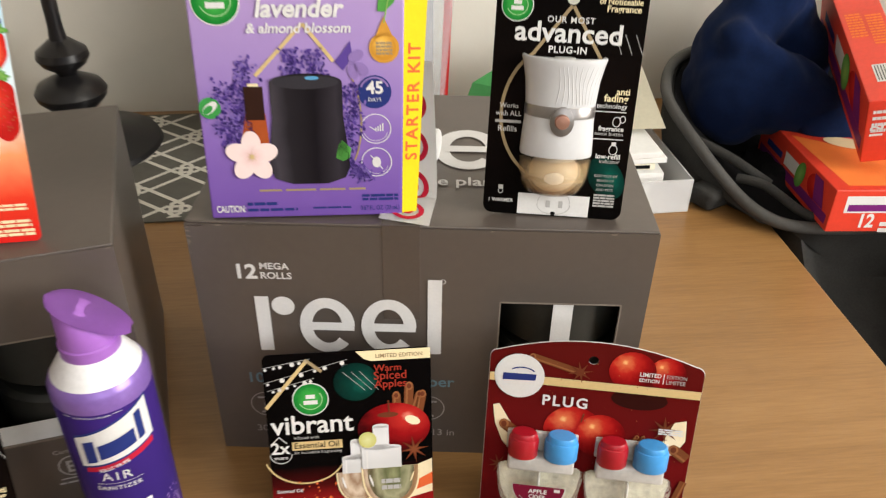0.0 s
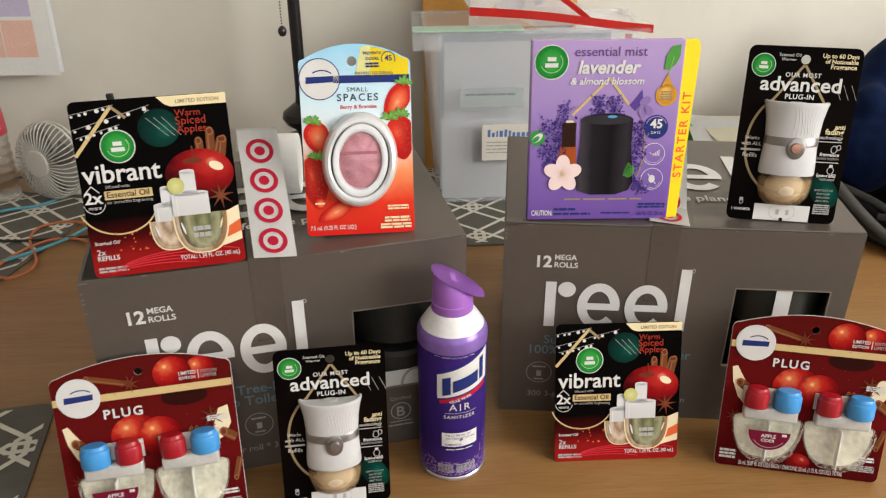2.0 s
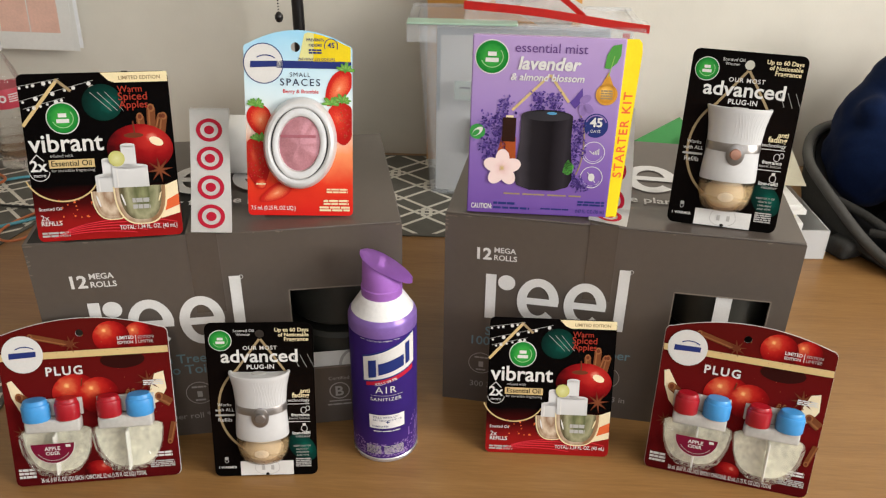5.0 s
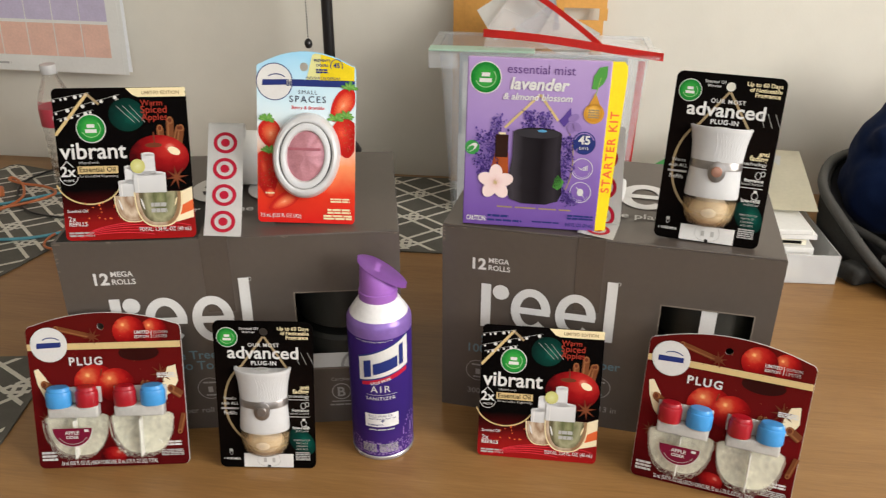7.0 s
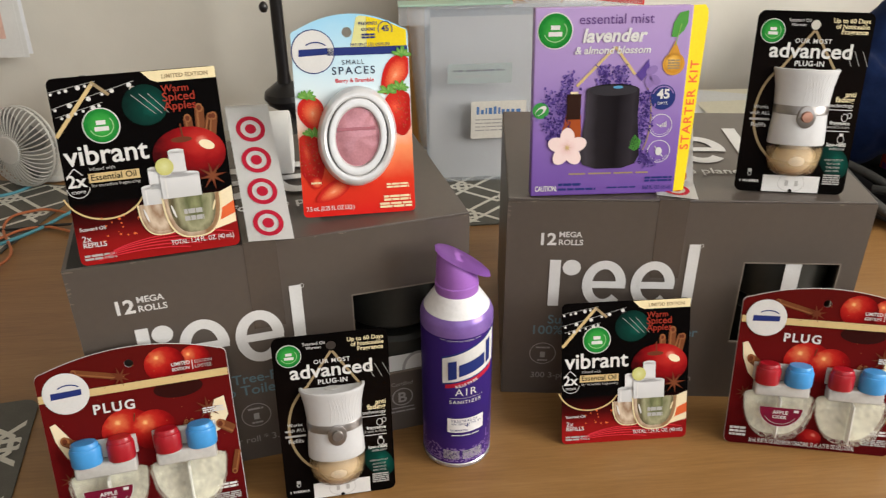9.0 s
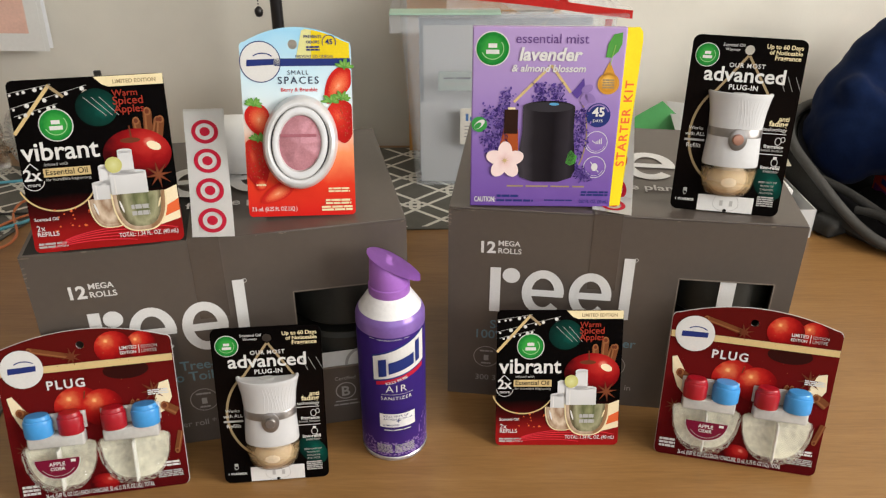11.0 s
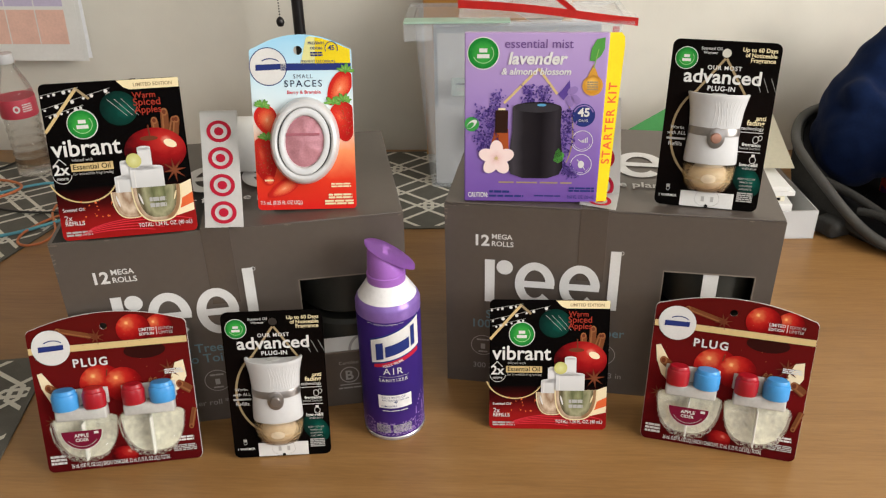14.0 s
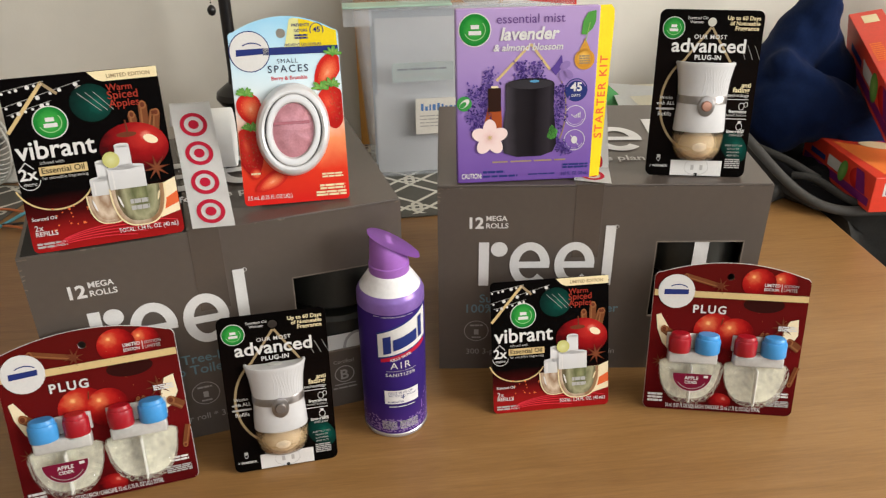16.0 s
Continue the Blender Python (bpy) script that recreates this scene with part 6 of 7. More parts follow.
def storage_bin(m):
    """Tapered translucent bin with its rim at the top."""
    c = thing("storage_bin", m, "translucent plastic bin filled with papers, against the wall", "storage bin")
    w, d, h, ins = 0.327, 0.125, 0.288, 0.020

    def shell(off):
        return [[(ins + off, ins * 0.5 + off, 0.002 + off), (w - ins - off, ins * 0.5 + off, 0.002 + off), (w - ins - off, d - ins * 0.5 - off, 0.002 + off), (ins + off, d - ins * 0.5 - off, 0.002 + off)],
                [(off, off, h), (w - off, off, h), (w - off, d - off, h), (off, d - off, h)]]
    bm = bmesh.new()
    o = [[bm.verts.new(p) for p in r] for r in shell(0)]
    i = [[bm.verts.new(p) for p in r] for r in shell(0.0016)]
    for k in range(4):
        j = (k + 1) % 4
        bm.faces.new((o[0][k], o[0][j], o[1][j], o[1][k]))
        bm.faces.new((i[0][j], i[0][k], i[1][k], i[1][j]))
        bm.faces.new((o[1][k], o[1][j], i[1][j], i[1][k]))
    bm.faces.new(o[0][::-1])
    bm.faces.new(i[0])
    vert = [e for e in bm.edges if abs(e.verts[0].co.z - e.verts[1].co.z) > 0.1]
    bmesh.ops.bevel(bm, geom=vert, offset=0.012, segments=4, profile=0.5, affect="EDGES")
    part("bin_body", bm, BIN, c, "cloudy blue-tinted plastic", True)
    bm = bmesh.new()
    for x0, y0, x1, y1 in ((-0.014, -0.012, w + 0.012, 0.0), (-0.014, d, w + 0.012, d + 0.012), (-0.014, 0.0, -0.0005, d), (w + 0.0005, 0.0, w + 0.012, d)):
        slab(x0, y0, h - 0.006, x1, y1, h - 0.002, bm=bm)
    slab(-0.014, -0.0125, h - 0.028, 0.030, -0.010, h - 0.006, bm=bm)
    part("rim", bm, BIN, c, "turned-out rim")
    bm = slab(-0.014, -0.014, h - 0.0015, 0.150, 0.016, h + 0.0015, 0.0008)
    part("lid_strip", bm, BIN_GREEN, c, "pale green lid edge")
    return c


BINM = pose(-0.078, 1.018, 0.0022, 0, 0, 7.6)
storage_bin(BINM)


def sheet(name, m, w, h, mat, label, cat, t=0.0012, bend=0.0, group=""):
    """A stiff sheet standing in its own x-z plane, slightly bowed."""
    bm = bmesh.new()
    n = 10
    rows = [[bm.verts.new((w * i / n, bend * math.sin(math.pi * i / n), z)) for z in (0, h)] for i in range(n + 1)]
    for A, B in zip(rows, rows[1:]):
        bm.faces.new((A[0], B[0], B[1], A[1]))
    bmesh.ops.solidify(bm, geom=bm.faces[:], thickness=t)
    ob = part(name, bm, mat, None, "", True)
    ob.matrix_world = m
    return tagged(ob, label, cat, group)


def in_bin(x, y, z, rx=0, ry=0, rz=0):
    return BINM @ pose(x, y, z, rx, ry, rz)


sheet("file_sheet", in_bin(0.030, 0.020, 0.006, -3), 0.130, 0.135, FILE_WHITE, "white papers standing in a translucent bin", "paper", 0.006, -0.003, "papers in the bin")
sheet("file_folder", in_bin(0.035, 0.034, 0.006, -2), 0.262, 0.252, FILE_WHITE, "pale folder standing in a translucent bin", "folder", 0.005, 0.0, "papers in the bin")
sheet("file_folder", in_bin(0.028, 0.055, 0.006, -2), 0.272, 0.262, FILE_BLUE, "blue-grey folder standing in a translucent bin", "folder", 0.008, 0.0, "papers in the bin")
sheet("file_folder", in_bin(0.032, 0.078, 0.006, -2), 0.268, 0.258, FILE_WHITE, "pale folder standing in a translucent bin", "folder", 0.006, 0.0, "papers in the bin")
sheet("red_folder_edge", in_bin(0.304, 0.018, 0.02, -3, 2), 0.011, 0.25, ZIP_RED, "thin red folder spine standing in a bin", "folder", 0.002)
tag = thing("price_tag", in_bin(0.092, -0.0005, 0.080, 3), "cream card tag on the front of a plastic bin", "tag")
part("tag_card", board(outline(0.085, 0.061, 0.002), 0.0008), TAG_GREY, tag).location.y = -0.002
a = Art(0.085, 0.061, 10)
for k, (u, l, t) in enumerate(((0.10, 0.05, 0.20), (0.18, 0.05, 0.12), (0.26, 0.03, 0.17), (0.32, 0.06, 0.17), (0.41, 0.05, 0.20), (0.49, 0.04, 0.17), (0.56, 0.05, 0.12), (0.64, 0.06, 0.12), (0.73, 0.06, 0.12), (0.82, 0.08, 0.12))):
    a.begin("blue_bar")
    a.rect(u, 0.66, u + l, 0.66 + t, TAG_BLUE, 0)
    a.begin()
a.bars(0.08, 0.50, 0.5, 0.03, PRINT_GREY, 4, 2.2)
a.put("tag_print", tag)
slip = thing("paper_slip", in_bin(0.058, 0.0135, 0.163, 2), "pale printed slip behind the plastic of a bin", "paper")
part("slip_card", board(outline(0.098, 0.031, 0.002), 0.0008), TAG_GREEN, slip)
a = Art(0.098, 0.031, 2)
a.bars(0.08, 0.62, 0.8, 0.10, PRINT_SLATE, 1, seed=3)
a.bars(0.08, 0.34, 0.6, 0.08, PRINT_GREY, 1, seed=6)
a.put("slip_print", slip)

env = thing("manila_envelope", pose(-0.092, 1.172, 0.006, 0, 0, 7.4) @ pose(0, 0, 0, -3), "orange manila envelope with a torn slot, standing behind a bin", "envelope")
bm = bmesh.new()
for x0, x1, z0, z1 in ((0, 0.19, 0, 0.350), (0.19, 0.258, 0, 0.302), (0.19, 0.262, 0.322, 0.342), (0.250, 0.264, 0.302, 0.322)):
    slab(x0, 0, z0, x1, 0.004, z1, bm=bm)
for v in bm.verts:
    v.co.y += 0.003 * noise.noise(v.co * 18)
    v.co.z += 0.004 * noise.noise(v.co * 11) * (v.co.z > 0.2)
part("envelope_body", bm, MANILA, env)
part("envelope_flap", slab(0.02, -0.0015, 0.275, 0.17, -0.0005, 0.335, 0.0003), MANILA, env)

pouch = thing("zip_pouch", in_bin(0, 0, 0.286), "clear vinyl pouch with red zips on top of a bin", "pouch")
bm = bmesh.new()
pts = [(0.070, 0.004, 0.004), (0.345, 0.004, 0.004), (0.245, 0.045, 0.016), (0.115, 0.070, 0.082), (0.075, 0.050, 0.030)]
fr = [bm.verts.new(p) for p in pts]
bk = [bm.verts.new((p[0], p[1] + 0.022, p[2] * 0.97)) for p in pts]
bm.faces.new(fr)
bm.faces.new(bk[::-1])
for k in range(5):
    j = (k + 1) % 5
    bm.faces.new((fr[k], fr[j], bk[j], bk[k]))
part("vinyl", bm, POUCH, pouch, "clear crumpled vinyl")


def zip_strip(points, h, name):
    bm = bmesh.new()
    rows = [[bm.verts.new(p), bm.verts.new((p[0], p[1] + 0.001, p[2] + h))] for p in points]
    for A, B in zip(rows, rows[1:]):
        bm.faces.new((A[0], B[0], B[1], A[1]))
    bmesh.ops.solidify(bm, geom=bm.faces[:], thickness=0.0022)
    return part(name, bm, ZIP_RED, pouch, "red zip")


zip_strip([(0.070 + 0.275 * t, -0.004 - 0.003 * math.sin(6 * t), 0.022 - 0.027 * t + 0.003 * math.sin(5 * t)) for t in [k / 14 for k in range(15)]], 0.012, "zip")
zip_strip([(0.100 + 0.150 * t, 0.050 - 0.044 * t, 0.098 - 0.092 * t + 0.006 * math.sin(3.1 * t)) for t in [k / 10 for k in range(11)]], 0.010, "zip")
for k, (x, y, z, r, w_, h_, mt) in enumerate(((0.085, 0.058, 0.004, -34, 0.10, 0.055, PAPER), (0.15, 0.062, 0.004, 28, 0.085, 0.06, PAPER), (0.12, 0.066, 0.008, -12, 0.07, 0.05, FILE_BLUE))):
    sheet("folded_paper", in_bin(x, y, 0.286 + z, -8, r), w_, h_, mt, "crumpled white paper inside a clear pouch", "paper", 0.001, 0.006, "papers in the pouch")

# ---- calendar on the wall ----
CALM = ROOM @ pose(-1.660, NORTH - 0.038, 0.188, -4, 0.5, 0)
cal = thing("wall_calendar", CALM, "paper wall calendar with violet and coral day boxes", "calendar")
CW, CH = 0.345, 0.30
part("page", board(outline(CW, CH, 0.001), 0.0008), PAPER, cal)
part("under_page", board([(0.02, 0.004), (CW + 0.006, -0.001), (CW + 0.004, CH), (0.02, CH)], 0.0008), PAPER, cal).location.y = 0.004
part("under_page", board([(0.02, 0.006), (CW + 0.011, 0.004), (CW + 0.006, CH), (0.02, CH)], 0.0008), FILE_WHITE, cal).location.y = 0.008
a = Art(1, 1, 2)
for row, (z0, mt) in enumerate(((0.030, CAL_PINK), (0.096, CAL_PURPLE), (0.162, CAL_MAUVE), (0.228, CAL_PURPLE))):
    for col in range(6):
        x1 = CW - 0.022 - col * 0.0535
        a.begin("day_box")
        a.rect(x1 - 0.0515, z0, x1, z0 + 0.060, mt, 0)
        a.begin()
a.bars(0.02, 0.012, 0.10, 0.004, PRINT_GREY, 1, lay=0)
a.put("footer_print", cal)


# ---- water bottle ----
def water_bottle(m):
    c = thing("water_bottle", m, "clear plastic water bottle with a red paper label", "bottle")
    prof = [(0.022, 0.001), (0.030, 0.003), (0.032, 0.010)]
    for k in range(6):
        z = 0.016 + k * 0.0135
        prof += [(0.0315, z), (0.0295, z + 0.005), (0.0315, z + 0.010)]
    prof += [(0.0322, 0.102), (0.0322, 0.138), (0.031, 0.145), (0.026, 0.160), (0.018, 0.176), (0.0135, 0.186), (0.0128, 0.192)]
    part("bottle_body", lathe(prof, 48), WATER, c, "ribbed clear plastic", True)
    part("water", lathe([(0.020, 0.003), (0.0285, 0.006), (0.0285, 0.118), (0.0285, 0.119)], 40), WATER, c, "", True)
    part("paper_label", lathe([(0.0324, 0.1045), (0.0326, 0.105), (0.0326, 0.135), (0.0324, 0.1355)], 48), LABEL_RED, c, "red paper label", True)
    a = Art(1, 1, 1)
    a.ell(-0.006, 0.121, 0.006, 0.006, PRINT_WHITE, 0)
    a.ell(-0.006, 0.121, 0.003, 0.003, LABEL_RED, 1)
    a.bars(0.004, 0.126, 0.018, 0.0018, PRINT_WHITE, 4, 1.0, 0)
    a.put("label_print", c, lambda x, z, n: ((0.0327 + n) * math.cos(x / 0.0327 - 1.2), (0.0327 + n) * math.sin(x / 0.0327 - 1.2), z))
    part("bottle_cap", lathe([(0.0145, 0.190), (0.0148, 0.192), (0.0148, 0.203), (0.0138, 0.205), (0.002, 0.2052)], 36), GLOSS_WHITE, c, "white screw cap", True)
    return c


water_bottle(pose(-0.789, 1.003, 0.003, 0, 0, 20) @ Matrix.Diagonal((0.95, 0.95, 1.08, 1)))


# ---- small fan ----
def fan(m):
    c = thing("desk_fan", m, "small off-white desk fan with a wire guard", "fan")
    part("foot", moved(lathe([(0.036, 0), (0.037, 0.003), (0.034, 0.008), (0.012, 0.014)], 40), Matrix.Translation((0.022, 0.052, 0))), FAN_WHITE, c, "", True)
    part("stalk", moved(lathe([(0.010, 0.012), (0.008, 0.03), (0.008, 0.060)], 20), Matrix.Translation((0.018, 0.045, 0))), FAN_WHITE, c, "", True)
    head = new("fan_head")
    head.parent = c
    head.matrix_local = pose(0, 0, 0.0685, 82, 0, -16)
    R, D = 0.063, 0.026
    for k in range(44):
        t = 2 * math.pi * k / 44
        pts = []
        for s, (r, z) in enumerate(((0.021, D), (0.036, D - 0.001), (0.050, D - 0.005), (0.060, D - 0.014), (R, 0.004), (R - 0.001, -0.006))):
            tt = t + 0.22 * s / 5
            pts.append((r * math.cos(tt), r * math.sin(tt), z))
        tube(pts, 0.0010, "guard_wire", FAN_WHITE, head, res=1)
    for r, z in ((R, 0.0), (R - 0.0008, -0.010)):
        tube([(r * math.cos(2 * math.pi * k / 40), r * math.sin(2 * math.pi * k / 40), z) for k in range(40)], 0.0022, "guard_ring", FAN_WHITE, head, closed=True, res=2)
    part("guard_boss", lathe([(0.0215, D - 0.003), (0.0225, D), (0.021, D + 0.002), (0.002, D + 0.003)], 40), FAN_WHITE, head, "round centre boss", True)
    part("back_shell", lathe([(R, -0.008), (0.055, -0.020), (0.030, -0.030), (0.018, -0.040), (0.002, -0.041)], 44), FAN_WHITE, head, "", True)
    for k in range(4):
        bm = bmesh.new()
        rows = []
        for i in range(7):
            r = 0.014 + 0.040 * i / 6
            sp = 0.42 - 0.02 * i
            rows.append([bm.verts.new((r * math.cos(s * sp + k * math.pi / 2 + 0.1 * i), r * math.sin(s * sp + k * math.pi / 2 + 0.1 * i), 0.004 + 0.007 * s)) for s in (-1, -0.4, 0.3, 1)])
        for A, B in zip(rows, rows[1:]):
            for j in range(3):
                bm.faces.new((A[j], A[j + 1], B[j + 1], B[j]))
        bmesh.ops.solidify(bm, geom=bm.faces[:], thickness=0.001)
        part("blade", bm, FAN_DARK, head, "", True)
    return c


fan(pose(-0.694, 1.005, 0.0025))


# ---- cables ----
def cable(points, r, mat, label, z=0.004):
    ob = tube([(x, y, z + 0.004 * abs(math.sin(1.7 * i))) for i, (x, y) in enumerate(points)], r, "charging_cable", mat)
    return tagged(ob, label, "cable", "cables on the table")


cable([(-1.05, 0.74), (-0.843, 0.847), (-0.787, 0.925), (-0.746, 0.951), (-0.714, 0.964), (-0.689, 0.992), (-0.672, 1.06)], 0.0024, CABLE_CYAN, "thin cyan cable looped over the placemat")
cable([(-0.92, 0.70), (-0.749, 0.738), (-0.690, 0.765), (-0.647, 0.798), (-0.606, 0.855), (-0.584, 0.919), (-0.55, 0.96)], 0.0026, CABLE_CYAN, "thin cyan cable trailing over the table")
cable([(-0.57, 0.90), (-0.621, 0.919), (-0.655, 0.911), (-0.671, 0.888), (-0.662, 0.85), (-0.630, 0.81), (-0.612, 0.785), (-0.609, 0.755), (-0.627, 0.735), (-0.655, 0.745), (-0.664, 0.775), (-0.655, 0.827), (-0.626, 0.857), (-0.584, 0.866), (-0.54, 0.835)], 0.0020, CABLE_ORANGE, "thin orange cable coiled on the table")
cable([(-0.98, 0.76), (-0.829, 0.831), (-0.799, 0.864), (-0.767, 0.898), (-0.764, 0.934), (-0.807, 0.950), (-0.855, 0.949), (-0.897, 0.961), (-0.896, 0.976), (-0.846, 0.946), (-0.795, 0.878), (-0.830, 0.80), (-0.98, 0.73)], 0.0024, CABLE_ORANGE, "orange cable looped over the placemat", 0.008)
cable([(-0.79, 1.09), (-0.841, 1.062), (-0.868, 1.009), (-0.866, 0.955), (-0.825, 0.896), (-0.771, 0.851), (-0.719, 0.843), (-0.660, 0.848), (-0.593, 0.865), (-0.55, 0.875)], 0.0020, CABLE_BLACK, "thin black cable looped on the table")
plug = part("cable_plug", slab(-0.035, -0.011, 0, 0.035, 0.011, 0.016, 0.004, 3), CABLE_ORANGE, None, "", True)
plug.matrix_world = pose(-0.885, 0.885, 0.005, 0, 0, 40)
tagged(plug, "bright orange plastic cable plug lying on the placemat", "plug")

bm = slab(-0.007, -0.004, 0.0, 0.007, 0.004, 0.156, 0.002, 2)
for v in bm.verts:
    v.co.x = v.co.x * (1 - 1.6 * max(0.0, v.co.z - 0.06)) - 0.10 * max(0.0, v.co.z - 0.10)
stand = part("phone_stand", bm, CABLE_BLACK, None, "", True)
stand.matrix_world = pose(-0.610, 1.094, 0.0025, 0, 0, 12)
tagged(stand, "slim black plastic stand upright on the placemat by the wall", "stand")

# ---- tray of papers ----
TRAYM = pose(0.338, 0.895, 0.001, 0, 0, 9.5)
tr = thing("paper_tray", TRAYM, "clear plastic tray full of papers on the table", "tray")
bm = bmesh.new()
tw, td, th = 0.208, 0.185, 0.046
for x0, y0, z0, x1, y1, z1 in ((0, 0, 0, tw, td, 0.002), (0, 0, 0.002, tw, 0.0022, th), (0, td - 0.0022, 0.002, tw, td, th), (0, 0.0022, 0.002, 0.0022, td - 0.0022, th), (tw - 0.0022, 0.0022, 0.002, tw, td - 0.0022, th)):
    slab(x0, y0, z0, x1, y1, z1, bm=bm)
part("tray_body", bm, TRAY, tr, "frosted clear plastic")
rnd = random.Random(9)
for k in range(9):
    z = 0.003 + 0.0085 * k
    wk, dk_ = rnd.uniform(0.13, 0.16), rnd.uniform(0.12, 0.15)
    st = thing("paper_stack", TRAYM @ pose(0.018 + rnd.uniform(0, 0.02), 0.012 + rnd.uniform(0, 0.015), z, 0, 0, rnd.uniform(-5, 5)), "small stack of white papers in a clear tray", "paper", "papers in the tray")
    part("paper_block", slab(0, 0, 0, wk, dk_, 0.0075, 0.001), PAPER if k % 3 else PAPER_CREAM, st)
    if k == 6:
        part("dark_print", slab(wk * 0.35, 0.010, 0.0076, wk * 0.95, 0.045, 0.0082), PRINT_BLACK, st)
        part("dark_print", slab(wk * 0.40, -0.0006, 0.002, wk * 0.95, 0.0, 0.0066), PRINT_BLACK, st)


def loose_card(name, pts, mat, label, cat):
    bm = bmesh.new()
    vs = [bm.verts.new(p) for p in pts]
    bm.faces.new(vs)
    bmesh.ops.solidify(bm, geom=bm.faces[:], thickness=0.0012)
    return tagged(part(name, bm, mat), label, cat)


loose_card("cream_card", [(0.425, 0.985, 0.0860), (0.512, 0.984, 0.0900), (0.500, 1.150, 0.1260), (0.360, 1.150, 0.1220)], PAPER_CREAM, "cream card lying askew on a tray of papers", "card")
loose_card("white_card", [(0.36, 1.03, 0.0845), (0.452, 1.00, 0.0845), (0.470, 1.13, 0.122), (0.345, 1.15, 0.126)], PAPER, "white card lying askew on a tray of papers", "card")
loose_card("green_card", [(0.255, 1.095, 0.062), (0.372, 1.105, 0.075), (0.372, 1.115, 0.104), (0.335, 1.125, 0.134), (0.268, 1.115, 0.092)], GREEN_CARD, "bright green paper card propped behind a carton", "card")

# ---- bag beyond the end of the table ----
bag = thing("carry_bag", Matrix.Identity(4), "open dark grey fabric bag stuffed with clothes beside the table", "bag")
rim = [(0.535, 1.110, 0.112), (0.522, 1.045, 0.104), (0.548, 0.985, 0.078), (0.590, 0.930, 0.036), (0.620, 0.892, 0.020), (0.655, 0.876, 0.014), (0.705, 0.872, 0.016), (0.80, 0.875, 0.020), (0.92, 0.89, 0.03), (1.02, 0.95, 0.06), (1.05, 1.08, 0.09), (1.00, 1.20, 0.11), (0.85, 1.255, 0.12), (0.70, 1.245, 0.12), (0.60, 1.20, 0.12), (0.555, 1.155, 0.118)]
edge_x = lambda y: 0.66 - (y - 0.76) * math.tan(radians(7.0))
bm = bmesh.new()
rings = [[bm.verts.new(p) for p in rim]]
for step in range(5):
    ring = []
    for x, y, z in rim:
        ox, oy = (0.80 - x), (1.05 - y)
        over = x < edge_x(y) + 0.012
        if step == 0:
            q = (x + ox * 0.03 - 0.006 * (ox > 0), y + oy * 0.03 - 0.008 * (oy > 0), z * 0.45 + 0.003)
        elif step == 1:
            q = (x + ox * 0.06, y + oy * 0.06, 0.0035 if over else z - 0.05)
        elif step == 2:
            q = (max(x + ox * 0.10, edge_x(y) + 0.016), y + oy * 0.04, 0.0035 if over else -0.06)
        else:
            yy = y + oy * 0.05 - (0.18 if oy > 0 else 0.0)
            q = (max(x + ox * 0.10, edge_x(yy) + 0.014), yy, -0.16 if step == 3 else FLOOR_Z + 0.001)
        ring.append(bm.verts.new(q))
    rings.append(ring)
for A, B in zip(rings, rings[1:]):
    for k in range(len(rim)):
        j = (k + 1) % len(rim)
        bm.faces.new((A[k], A[j], B[j], B[k]))
bm.faces.new(rings[-1])
part("bag_body", bm, BAG_GREY, bag, "dark grey woven fabric", True)
tube(rim, 0.0075, "rim_piping", BAG_PIPE, bag, "grey piped rim", closed=True)
tube([(x + 0.012 * (0.8 - x) / 0.3, y + 0.016, z - 0.010) for x, y, z in rim], 0.0055, "zip_edge", BAG_GREY, bag, closed=True)
bm = bmesh.new()
inner = [bm.verts.new((x + (0.80 - x) * 0.05, y + (1.05 - y) * 0.06, z - 0.006)) for x, y, z in rim]
mid = bm.verts.new((0.80, 1.05, -0.06))
low = [bm.verts.new((x + (0.80 - x) * 0.35, y + (1.05 - y) * 0.35, min(z, 0.02) - 0.012)) for x, y, z in rim]
for k in range(len(rim)):
    j = (k + 1) % len(rim)
    bm.faces.new((inner[k], inner[j], low[j], low[k]))
    bm.faces.new((low[k], low[j], mid))
part("lining", bm, BAG_DARK, bag, "black lining", True)
tube([(0.600, 0.940, 0.045), (0.622, 0.925, 0.050), (0.645, 0.905, 0.040), (0.668, 0.890, 0.026), (0.690, 0.884, 0.020)], 0.0060, "strap", BAG_GREY, bag, "folded grey strap")
tube([(0.560, 0.990, 0.070), (0.590, 0.965, 0.064), (0.612, 0.950, 0.054), (0.640, 0.935, 0.040)], 0.0065, "strap", BAG_GREY, bag, "folded grey strap")
bm = slab(-0.028, -0.020, 0.0, 0.028, 0.020, 0.030, 0.010, 4)
for v in bm.verts:
    v.co += Vector((1, 1, 1)) * 0.003 * noise.noise(v.co * 60)
pk = part("side_pocket", bm, BAG_GREY, bag, "slack fabric pocket lying on the table", True)
pk.matrix_world = pose(0.578, 0.952, 0.0015, 0, 0, 35)


